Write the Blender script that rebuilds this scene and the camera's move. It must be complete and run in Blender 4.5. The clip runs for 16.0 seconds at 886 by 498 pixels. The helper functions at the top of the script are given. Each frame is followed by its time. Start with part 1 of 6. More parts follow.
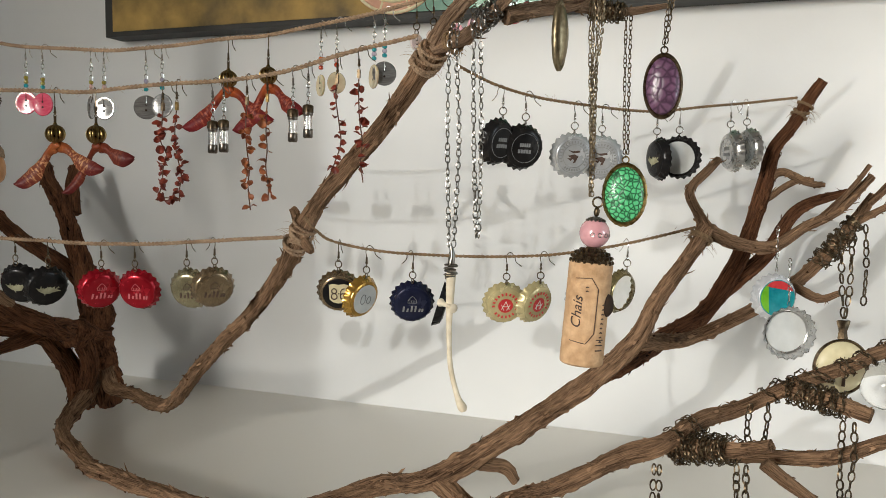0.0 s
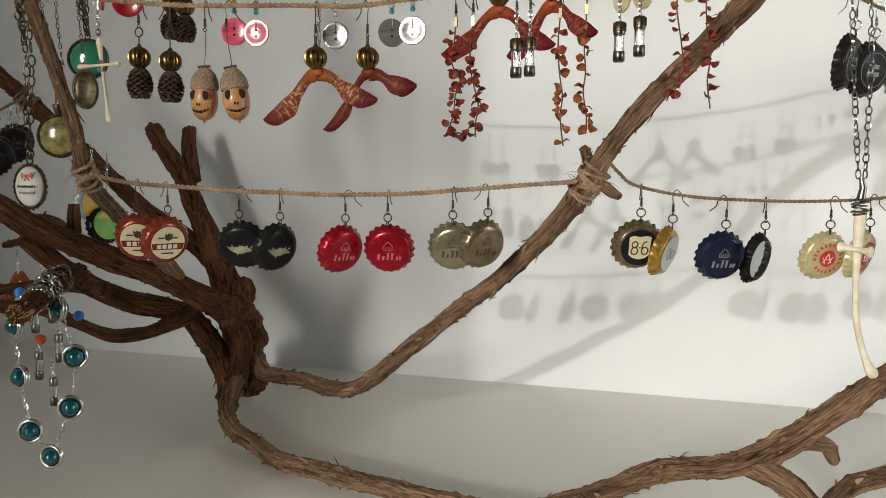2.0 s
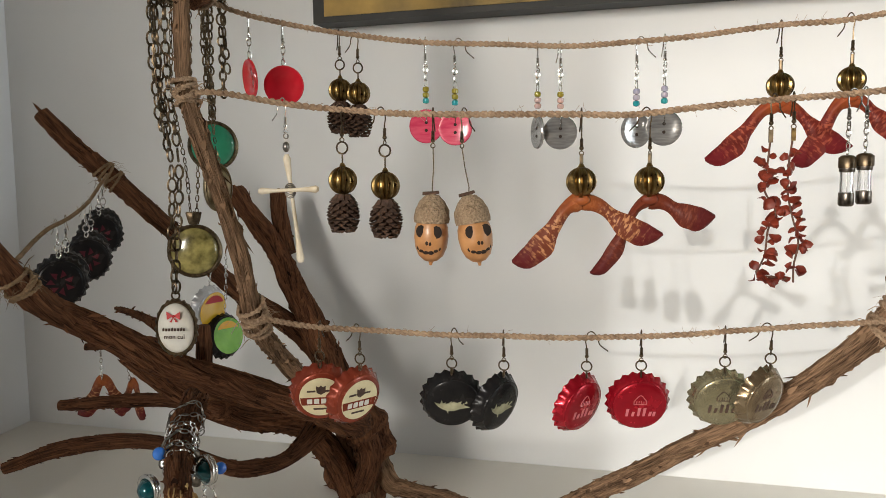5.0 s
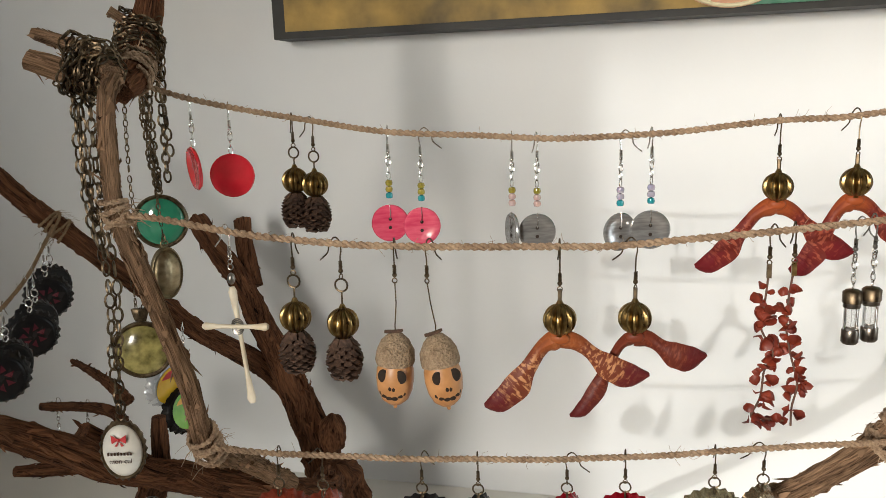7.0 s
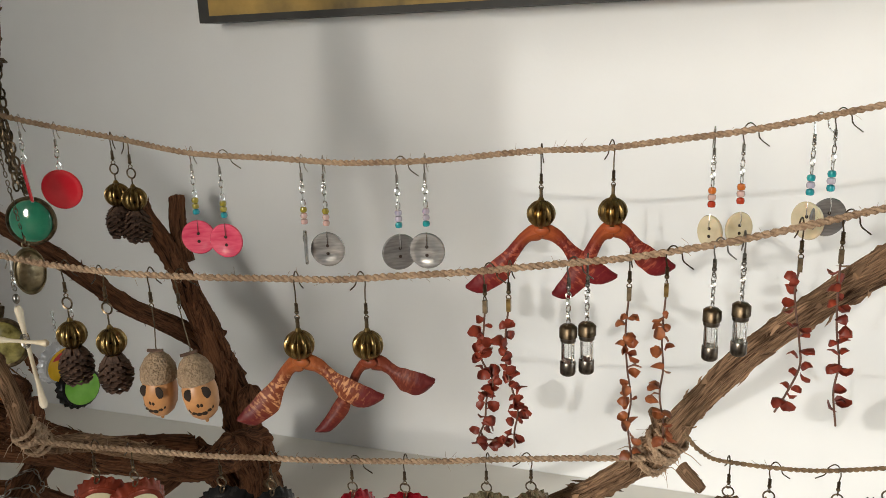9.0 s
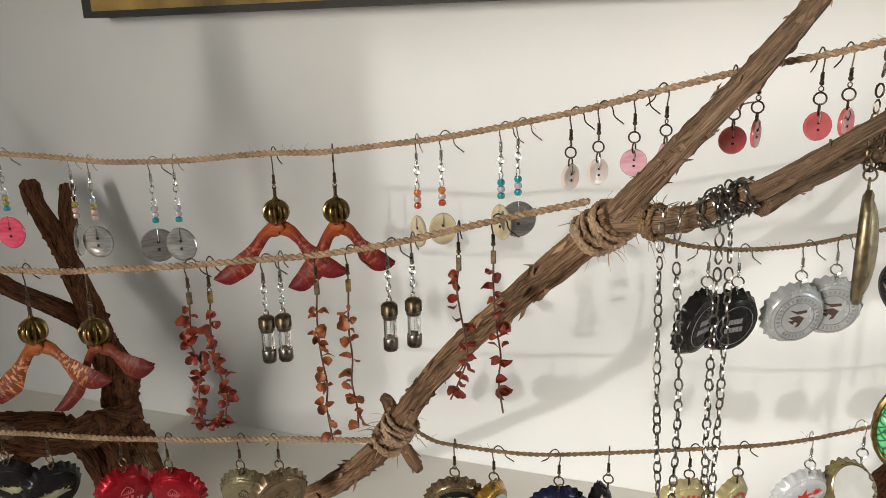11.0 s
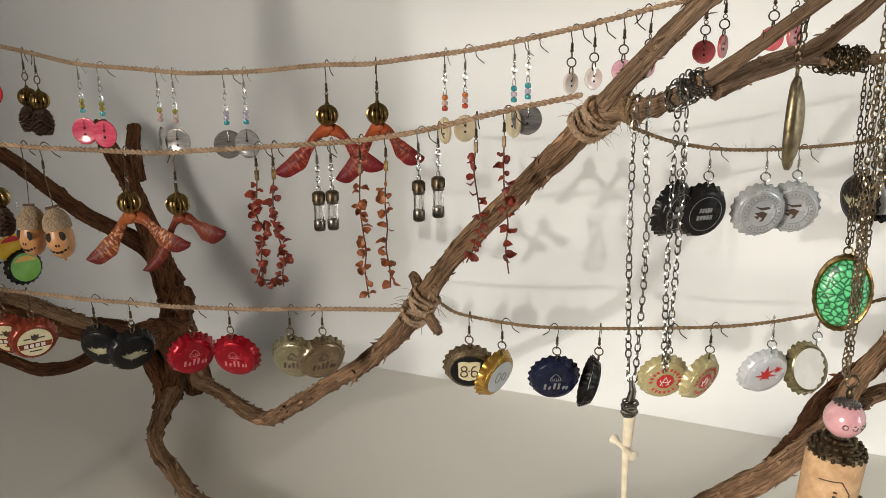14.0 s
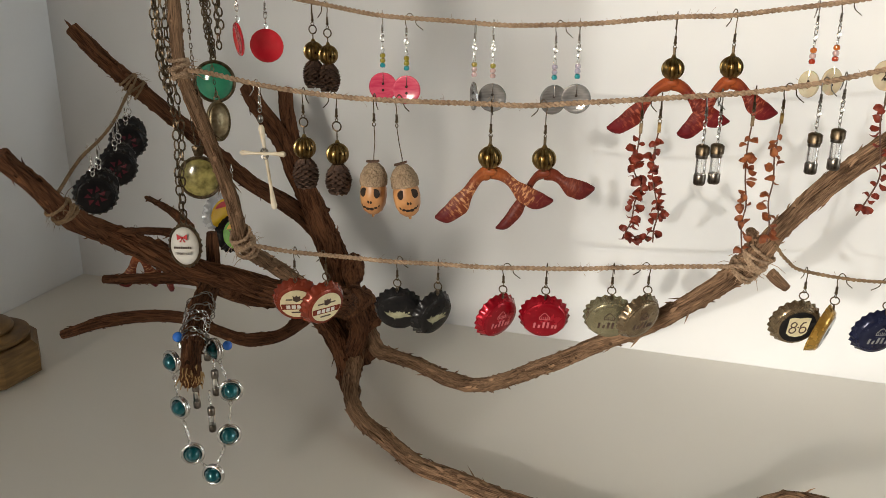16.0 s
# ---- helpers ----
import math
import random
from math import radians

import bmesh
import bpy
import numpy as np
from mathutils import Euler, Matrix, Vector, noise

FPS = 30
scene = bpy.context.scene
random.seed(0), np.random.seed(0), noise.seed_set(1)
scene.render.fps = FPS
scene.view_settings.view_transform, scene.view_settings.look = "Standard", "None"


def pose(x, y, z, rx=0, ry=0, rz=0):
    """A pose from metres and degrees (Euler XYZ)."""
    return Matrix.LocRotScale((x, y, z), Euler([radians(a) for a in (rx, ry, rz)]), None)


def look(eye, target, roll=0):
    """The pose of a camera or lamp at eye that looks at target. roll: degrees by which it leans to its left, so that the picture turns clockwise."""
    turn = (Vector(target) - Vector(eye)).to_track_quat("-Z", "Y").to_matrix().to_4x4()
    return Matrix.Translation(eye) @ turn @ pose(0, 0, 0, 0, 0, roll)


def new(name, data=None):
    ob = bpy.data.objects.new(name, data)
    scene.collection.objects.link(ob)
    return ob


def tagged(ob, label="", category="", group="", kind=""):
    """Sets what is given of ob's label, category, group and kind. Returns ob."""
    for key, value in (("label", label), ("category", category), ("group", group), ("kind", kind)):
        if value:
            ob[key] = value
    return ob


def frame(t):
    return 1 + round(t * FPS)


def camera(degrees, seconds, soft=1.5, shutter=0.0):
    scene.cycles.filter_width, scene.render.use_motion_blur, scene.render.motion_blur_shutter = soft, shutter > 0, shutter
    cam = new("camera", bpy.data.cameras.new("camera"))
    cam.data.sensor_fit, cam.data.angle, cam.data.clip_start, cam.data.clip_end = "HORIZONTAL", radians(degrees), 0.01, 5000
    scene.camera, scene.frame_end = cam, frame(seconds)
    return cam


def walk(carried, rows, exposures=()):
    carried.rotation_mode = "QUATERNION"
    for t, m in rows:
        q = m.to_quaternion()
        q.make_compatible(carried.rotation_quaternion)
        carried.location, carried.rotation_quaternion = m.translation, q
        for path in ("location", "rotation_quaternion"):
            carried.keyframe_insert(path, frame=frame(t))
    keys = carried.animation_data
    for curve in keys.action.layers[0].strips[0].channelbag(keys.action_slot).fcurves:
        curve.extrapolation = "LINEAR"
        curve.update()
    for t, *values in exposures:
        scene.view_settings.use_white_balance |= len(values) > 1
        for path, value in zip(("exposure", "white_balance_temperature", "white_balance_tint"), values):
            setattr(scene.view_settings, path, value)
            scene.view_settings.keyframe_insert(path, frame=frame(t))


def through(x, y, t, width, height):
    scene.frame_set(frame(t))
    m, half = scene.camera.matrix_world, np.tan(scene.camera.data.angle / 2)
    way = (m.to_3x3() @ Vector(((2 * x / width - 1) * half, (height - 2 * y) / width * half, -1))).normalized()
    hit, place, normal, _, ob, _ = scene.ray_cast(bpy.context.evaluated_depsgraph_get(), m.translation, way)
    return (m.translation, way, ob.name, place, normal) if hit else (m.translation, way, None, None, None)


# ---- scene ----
cam = camera(57.2, 16.0, soft=0.62)
METRES, TILT, LEAN, TURN = 1.2875, -4.419, -1.283, 19.310
START = (-0.0033, -0.8688, 0.2604)
ROWS = [
    (0.0, 0.0, 0.0, 0.0, 0.0, 0.0, -0.0),
    (0.5, -0.0462, 0.0208, -0.0094, -0.49, -0.44, 0.15),
    (1.0, -0.0886, 0.0408, -0.0133, -1.43, -0.59, 0.38),
    (1.5, -0.128, 0.0601, -0.0171, -2.38, -0.73, 0.78),
    (2.0, -0.1729, 0.0746, -0.0199, -2.61, -0.68, 0.99),
    (2.5, -0.2149, 0.087, -0.0219, -2.66, -0.84, 1.08),
    (3.0, -0.2434, 0.1021, -0.0224, -2.73, -0.85, 1.1),
    (3.5, -0.256, 0.1166, -0.0143, -2.89, -0.68, 1.23),
    (4.0, -0.2673, 0.1285, 0.0063, -3.05, -0.5, 1.41),
    (6.5, -0.2859, 0.2047, 0.1013, -6.03, -5.04, 3.0),
    (7.0, -0.2702, 0.1975, 0.1139, -5.52, -6.1, 3.0),
    (7.5, -0.2478, 0.1969, 0.1246, -3.77, -7.68, 3.0),
    (8.0, -0.2288, 0.193, 0.1365, -2.63, -8.79, 3.14),
    (8.5, -0.1973, 0.1859, 0.1421, -1.74, -9.77, 3.18),
    (9.0, -0.1627, 0.1787, 0.1419, -0.77, -10.4, 3.04),
    (9.5, -0.1291, 0.1742, 0.1431, -0.15, -10.94, 2.87),
    (10.0, -0.0969, 0.1732, 0.1449, 0.28, -11.15, 2.82),
    (12.5, -0.0221, 0.1404, 0.144, 1.13, -12.1, 1.8),
    (13.0, -0.0244, 0.1172, 0.1376, 1.99, -12.16, 1.49),
    (13.5, -0.0326, 0.0978, 0.1296, 2.72, -11.91, 1.32),
    (14.0, -0.0498, 0.0878, 0.1148, 2.99, -11.85, 1.23),
    (14.5, -0.0788, 0.0769, 0.1115, 3.12, -11.7, 1.14),
    (15.0, -0.1255, 0.0672, 0.108, 3.5, -11.71, 0.99),
    (15.5, -0.1816, 0.0704, 0.1082, 3.41, -12.21, 0.69),
    (16.0, -0.2386, 0.0892, 0.1076, -1.05, -13.52, 0.89),
]
walk(cam, [(t, pose(*START, TILT, LEAN, TURN) @ pose(METRES * x, METRES * y, METRES * z, 90 + pitch, roll, yaw)) for t, x, y, z, yaw, pitch, roll in ROWS],
     exposures=[(0.0, -0.27, 6300, 7), (2.0, -0.22, 6300, 7), (3.0, -0.08, 6350, 8), (4.0, 0.05, 6400, 9), (7.0, 0.19, 6350, 8), (9.5, -0.07, 6450, 8), (12.5, -0.16, 6500, 8), (14.5, -0.10, 6600, 9), (16.0, 0.02, 6650, 9)])


# ---- world and light ----
TO_WALL = Vector((0.250, 0.940, -0.232)).normalized()     # the way the low sun travels
world = bpy.data.worlds.new("sky")
scene.world = world
world.use_nodes = True
wn = world.node_tree
sky = wn.nodes.new("ShaderNodeTexSky")
sky.sky_type = "NISHITA"
sky.sun_disc = False
sky.sun_elevation = math.asin(-TO_WALL.z)
sky.sun_rotation = math.atan2(-TO_WALL.x, -TO_WALL.y)
wn.links.new(sky.outputs[0], wn.nodes["Background"].inputs[0])
wn.nodes["Background"].inputs[1].default_value = 0.12

sun = new("sun", bpy.data.lights.new("sun", "SUN"))
sun.data.energy, sun.data.angle, sun.data.color = 0.87, radians(0.75), (1.0, 0.965, 0.91)
sun.matrix_world = look((0, 0, 0), TO_WALL)

window_glow = new("window_light", bpy.data.lights.new("window_light", "AREA"))
window_glow.data.shape, window_glow.data.size, window_glow.data.size_y = "RECTANGLE", 2.0, 1.55
window_glow.data.energy, window_glow.data.color = 405.0, (1.0, 0.955, 0.885)
window_glow.matrix_world = look((-2.12, -5.96, 1.1), (-2.12, 0, 1.1))

# Added unseen side lamp, assumed cool daylight that brightens the west wall
east_fill = new("east_fill_light", bpy.data.lights.new("east_fill_light", "AREA"))
east_fill.data.shape, east_fill.data.size, east_fill.data.size_y = "RECTANGLE", 0.7, 1.2
east_fill.data.energy, east_fill.data.color = 30.0, (0.86, 0.95, 1.0)
east_fill.matrix_world = look((2.96, -0.82, 0.60), (0.0, -0.82, 0.60))


# ---- geometry helpers ----
class Geo:
    """Collects rings, tubes and plates into one mesh."""

    def __init__(self):
        self.v, self.f, self.grain = [], [], []

    def add(self, verts, faces):
        b = len(self.v)
        self.v += [tuple(p) for p in verts]
        self.f += [tuple(b + i for i in f) for f in faces]

    def tube(self, pts, r, n=6, closed=False, caps=True, bumps=None):
        pts = [Vector(p) for p in pts]
        k = len(pts)
        rr = [r] * k if isinstance(r, (int, float)) else list(r)
        b = len(self.v)
        side, run = None, 0.0
        for i in range(k):
            a, c = (pts[i - 1], pts[(i + 1) % k]) if closed else (pts[max(i - 1, 0)], pts[min(i + 1, k - 1)])
            t = (c - a).normalized() if (c - a).length > 1e-9 else Vector((0, 0, 1))
            if side is None:
                side = t.orthogonal().normalized()
            side = (side - t * side.dot(t))
            side = side.normalized() if side.length > 1e-6 else t.orthogonal().normalized()
            up = t.cross(side)
            if i:
                run += (pts[i] - pts[i - 1]).length
            for j in range(n):
                ang = 2 * math.pi * j / n
                q = rr[i] * (1.0 if bumps is None else bumps(ang, run, rr[i]))
                self.v.append(tuple(pts[i] + side * (math.cos(ang) * q) + up * (math.sin(ang) * q)))
                self.grain.append((math.cos(ang), math.sin(ang), run))
        for i in range(k if closed else k - 1):
            p, q = b + i * n, b + ((i + 1) % k) * n
            for j in range(n):
                self.f.append((p + j, p + (j + 1) % n, q + (j + 1) % n, q + j))
        if caps and not closed:
            self.f.append(tuple(b + j for j in range(n))[::-1])
            self.f.append(tuple(b + (k - 1) * n + j for j in range(n)))

    def ring(self, centre, big, small, m=None, n=14, k=5, squash=1.0):
        m = m or Matrix.Identity(3)
        c = Vector(centre)
        self.tube([c + m @ Vector((big * math.cos(a), 0, big * squash * math.sin(a)))
                   for a in [2 * math.pi * i / n for i in range(n)]], small, k, closed=True)

    def lathe(self, profile, n=24, m=None, wave=None):
        """Turns (radius, height) pairs about z; wave(angle, index) scales the radius."""
        m = m or Matrix.Identity(4)
        b = len(self.v)
        for i, (r, z) in enumerate(profile):
            for j in range(n):
                a = 2 * math.pi * j / n
                q = r * (wave(a, i) if wave else 1)
                self.v.append(tuple(m @ Vector((q * math.cos(a), q * math.sin(a), z))))
        for i in range(len(profile) - 1):
            p, q = b + i * n, b + (i + 1) * n
            for j in range(n):
                self.f.append((p + j, p + (j + 1) % n, q + (j + 1) % n, q + j))
        self.f.append(tuple(b + j for j in range(n))[::-1])
        self.f.append(tuple(b + (len(profile) - 1) * n + j for j in range(n)))

    def ball(self, c, r, n=12, k=8, squash=(1, 1, 1), m=None):
        prof = [(max(math.sin(math.pi * i / k), 0.02) * r, -math.cos(math.pi * i / k) * r) for i in range(k + 1)]
        mm = Matrix.Translation(c) @ (m or Matrix.Identity(4)) @ Matrix.Diagonal((*squash, 1))
        self.lathe(prof, n, mm)

    def plate(self, outline, depth, m=None):
        """A flat outline in x and z, given depth along y."""
        m = m or Matrix.Identity(4)
        n = len(outline)
        vs = [m @ Vector((x, -depth / 2, z)) for x, z in outline] + [m @ Vector((x, depth / 2, z)) for x, z in outline]
        fs = [tuple(range(n)), tuple(range(2 * n - 1, n - 1, -1))]
        fs += [(i, i + n, (i + 1) % n + n, (i + 1) % n) for i in range(n)]
        self.add(vs, fs)

    def box(self, a, b):
        (x0, y0, z0), (x1, y1, z1) = a, b
        self.add([(x0, y0, z0), (x1, y0, z0), (x1, y1, z0), (x0, y1, z0), (x0, y0, z1), (x1, y0, z1), (x1, y1, z1), (x0, y1, z1)],
                 [(0, 3, 2, 1), (4, 5, 6, 7), (0, 1, 5, 4), (1, 2, 6, 5), (2, 3, 7, 6), (3, 0, 4, 7)])

    def mesh(self, name, material, smooth=True):
        me = bpy.data.meshes.new(name)
        me.from_pydata(self.v, [], self.f)
        if len(self.grain) == len(self.v):
            at = me.attributes.new("grain", "FLOAT_VECTOR", "POINT")
            at.data.foreach_set("vector", [c for g in self.grain for c in g])
        me.polygons.foreach_set("use_smooth", [smooth] * len(me.polygons))
        if smooth:
            me.set_sharp_from_angle(angle=radians(48))
        me.materials.append(material)
        me.update()
        return me


def part(name, geo, material, parent=None, label="", m=None, smooth=True):
    """One mesh object, under a thing or a part."""
    ob = new(name, geo if isinstance(geo, bpy.types.Mesh) else geo.mesh(name, material, smooth))
    if parent is not None:
        ob.parent = parent
    if m is not None:
        ob.matrix_basis = m
    return tagged(ob, label=label)


def thing(name, label, category, m=None, group="", kind=""):
    ob = new(name)
    ob.empty_display_size = 0.01
    if m is not None:
        ob.matrix_basis = m
    return tagged(ob, label, category, group, kind)


def smooth_path(ctrl, step):
    """Catmull-Rom through control rows (x, y, z, r): dense points and radii."""
    c = [Vector(p) for p in ctrl]
    c = [c[0] * 2 - c[1]] + c + [c[-1] * 2 - c[-2]]
    pts, rr = [], []
    for i in range(1, len(c) - 2):
        p0, p1, p2, p3 = c[i - 1], c[i], c[i + 1], c[i + 2]
        k = max(2, int((p2.xyz - p1.xyz).length / step))
        for j in range(k):
            t = j / k
            q = 0.5 * ((2 * p1) + (p2 - p0) * t + (2 * p0 - 5 * p1 + 4 * p2 - p3) * t * t + (3 * p1 - p0 - 3 * p2 + p3) * t ** 3)
            pts.append(q.xyz)
            rr.append(q.w if len(q) > 3 else 0)
    pts.append(c[-2].xyz)
    rr.append(c[-2].w if len(c[-2]) > 3 else 0)
    return pts, rr


# ---- materials ----
def surface(name, low, high, scale=60.0, rough=0.5, metal=0.0, bump=0.0, bump_scale=None, stretch=(1, 1, 1), coords="Object",
            glass=0.0, ior=1.45, coat=0.0, through=0.0, per_object=0.0):
    """A principled surface whose colour wanders between two tones at two scales, with fine relief."""
    mt = bpy.data.materials.new(name)
    mt.use_nodes = True
    nt = mt.node_tree
    bs = nt.nodes["Principled BSDF"]
    link = nt.links.new
    if coords == "grain":
        co = nt.nodes.new("ShaderNodeAttribute")
        co.attribute_name = "grain"
        src = co.outputs["Vector"]
    else:
        co = nt.nodes.new("ShaderNodeTexCoord")
        src = co.outputs[coords]
    mp = nt.nodes.new("ShaderNodeMapping")
    mp.inputs["Scale"].default_value = stretch
    link(src, mp.inputs["Vector"])
    n1, n2 = nt.nodes.new("ShaderNodeTexNoise"), nt.nodes.new("ShaderNodeTexNoise")
    n1.inputs["Scale"].default_value, n1.inputs["Detail"].default_value = scale, 6
    n2.inputs["Scale"].default_value, n2.inputs["Detail"].default_value = scale * 0.13, 3
    for n in (n1, n2):
        link(mp.outputs[0], n.inputs["Vector"])
    mx = nt.nodes.new("ShaderNodeMath")
    mx.operation = "MULTIPLY_ADD"
    mx.inputs[1].default_value = 0.55
    link(n1.outputs["Fac"], mx.inputs[0])
    half = nt.nodes.new("ShaderNodeMath")
    half.operation = "MULTIPLY"
    half.inputs[1].default_value = 0.45
    link(n2.outputs["Fac"], half.inputs[0])
    link(half.outputs[0], mx.inputs[2])
    ramp = nt.nodes.new("ShaderNodeValToRGB")
    ramp.color_ramp.elements[0].position, ramp.color_ramp.elements[0].color = 0.36, (*low, 1)
    ramp.color_ramp.elements[1].position, ramp.color_ramp.elements[1].color = 0.64, (*high, 1)
    link(mx.outputs[0], ramp.inputs["Fac"])
    colour = ramp.outputs["Color"]
    if per_object:
        oi = nt.nodes.new("ShaderNodeObjectInfo")
        hs = nt.nodes.new("ShaderNodeHueSaturation")
        sc = nt.nodes.new("ShaderNodeMath")
        sc.operation = "MULTIPLY_ADD"
        sc.inputs[1].default_value, sc.inputs[2].default_value = per_object, 1 - per_object / 2
        link(oi.outputs["Random"], sc.inputs[0])
        link(sc.outputs[0], hs.inputs["Value"])
        link(colour, hs.inputs["Color"])
        colour = hs.outputs["Color"]
    link(colour, bs.inputs["Base Color"])
    rg = nt.nodes.new("ShaderNodeMath")
    rg.operation = "MULTIPLY_ADD"
    rg.inputs[1].default_value, rg.inputs[2].default_value = 0.16, rough - 0.08
    link(n1.outputs["Fac"], rg.inputs[0])
    link(rg.outputs[0], bs.inputs["Roughness"])
    bs.inputs["Metallic"].default_value = metal
    bs.inputs["IOR"].default_value = ior
    bs.inputs["Transmission Weight"].default_value = glass
    bs.inputs["Coat Weight"].default_value = coat
    bs.inputs["Coat Roughness"].default_value = 0.08
    if through:
        bs.inputs["Subsurface Weight"].default_value = through
        bs.inputs["Subsurface Radius"].default_value = (0.004, 0.002, 0.001)
        bs.inputs["Subsurface Scale"].default_value = 1.0
    if bump:
        bp = nt.nodes.new("ShaderNodeBump")
        bp.inputs["Strength"].default_value, bp.inputs["Distance"].default_value = bump, 0.002
        nb = n1
        if bump_scale:
            nb = nt.nodes.new("ShaderNodeTexNoise")
            nb.inputs["Scale"].default_value, nb.inputs["Detail"].default_value = bump_scale, 5
            link(mp.outputs[0], nb.inputs["Vector"])
        link(nb.outputs["Fac"], bp.inputs["Height"])
        link(bp.outputs[0], bs.inputs["Normal"])
    return mt


M = {}
M["wall"] = surface("white_wall_paint", (0.745, 0.745, 0.74), (0.80, 0.80, 0.795), 9, 0.72, bump=0.05, bump_scale=260)
M["shelf"] = surface("white_melamine", (0.73, 0.70, 0.635), (0.785, 0.755, 0.685), 1.2, 0.30)
# Unseen room's colour, kept dark and warm to tune the bounced light
M["room"] = surface("room_bounce_paint", (0.11, 0.080, 0.055), (0.15, 0.112, 0.078), 3, 0.8)
M["bark"] = surface("vine_bark", (0.036, 0.018, 0.010), (0.43, 0.262, 0.155), 8.0, 0.9, bump=1.0, bump_scale=11.0, stretch=(1.4, 1.4, 15), coords="grain")
M["pale_bark"] = surface("young_vine_bark", (0.080, 0.046, 0.029), (0.40, 0.265, 0.170), 7.0, 0.9, bump=0.9, bump_scale=10.0, stretch=(1.4, 1.4, 17), coords="grain")
M["old_bark"] = surface("old_vine_bark", (0.012, 0.005, 0.0028), (0.215, 0.094, 0.046), 7.0, 0.92, bump=1.0, bump_scale=9.0, stretch=(1.4, 1.4, 13), coords="grain")
for key in ("bark", "pale_bark", "old_bark"):
    M[key].node_tree.nodes["Principled BSDF"].inputs["Specular IOR Level"].default_value = 0.12
M["straw"] = surface("split_wood_fibre", (0.42, 0.26, 0.1), (0.62, 0.42, 0.18), 500, 0.8)
M["twine"] = surface("jute_twine", (0.20, 0.12, 0.07), (0.50, 0.35, 0.225), 700, 0.9, bump=0.6, bump_scale=1600)
M["dark_twine"] = surface("brown_twine", (0.13, 0.08, 0.042), (0.30, 0.19, 0.10), 900, 0.9, bump=0.6, bump_scale=1600)
M["bronze"] = surface("antique_bronze", (0.04, 0.028, 0.018), (0.185, 0.135, 0.082), 420, 0.4, 0.95)
M["silver"] = surface("silver_wire", (0.55, 0.54, 0.52), (0.80, 0.79, 0.77), 300, 0.22, 1.0)
M["steel"] = surface("dull_nickel", (0.136, 0.1258, 0.1122), (0.3536, 0.3298, 0.2992), 300, 0.3, 1.0)
M["pale_bronze"] = surface("worn_pale_bronze", (0.14, 0.105, 0.065), (0.46, 0.37, 0.25), 400, 0.34, 1.0)
M["tarnish"] = surface("tarnished_nickel", (0.07, 0.06, 0.05), (0.26, 0.225, 0.19), 380, 0.32, 1.0)
M["gold"] = surface("old_gold", (0.09, 0.055, 0.020), (0.36, 0.245, 0.095), 350, 0.3, 1.0)
M["pearl"] = surface("grey_pearl_shell", (0.25, 0.245, 0.24), (0.56, 0.55, 0.54), 110, 0.15, 0.7, stretch=(1, 1, 7))
M["pink_shell"] = surface("pink_shell", (0.50, 0.022, 0.075), (0.68, 0.10, 0.16), 110, 0.22, coat=0.6, stretch=(1, 1, 5))
M["red_plastic"] = surface("red_button", (0.52, 0.008, 0.02), (0.66, 0.018, 0.035), 100, 0.16, coat=0.8)
M["rose_plastic"] = surface("rose_button", (0.46, 0.085, 0.10), (0.60, 0.17, 0.18), 150, 0.25, coat=0.5, through=0.3)
M["blush_shell"] = surface("blush_pink_shell", (0.58, 0.27, 0.34), (0.76, 0.47, 0.53), 130, 0.2, coat=0.5, stretch=(1, 1, 4))
M["pale_shell"] = surface("pale_shell", (0.62, 0.5, 0.46), (0.8, 0.7, 0.66), 150, 0.2, coat=0.5, through=0.3)
M["cream_shell"] = surface("cream_shell", (0.50, 0.42, 0.28), (0.68, 0.6, 0.42), 150, 0.2, coat=0.5, through=0.3)
M["cone"] = surface("alder_cone", (0.035, 0.018, 0.011), (0.12, 0.065, 0.04), 700, 0.8, bump=0.4)
M["acorn"] = surface("acorn_shell", (0.30, 0.125, 0.040), (0.50, 0.245, 0.095), 160, 0.4, coat=0.1)
M["acorn_cap"] = surface("acorn_cup", (0.20, 0.13, 0.075), (0.42, 0.3, 0.19), 900, 0.85, bump=1.0)
# Near-black: shade inside holes put into the colour; also the cork's stain
M["hole"] = surface("hole_shade_and_stain", (0.012, 0.007, 0.004), (0.03, 0.016, 0.009), 500, 0.9)


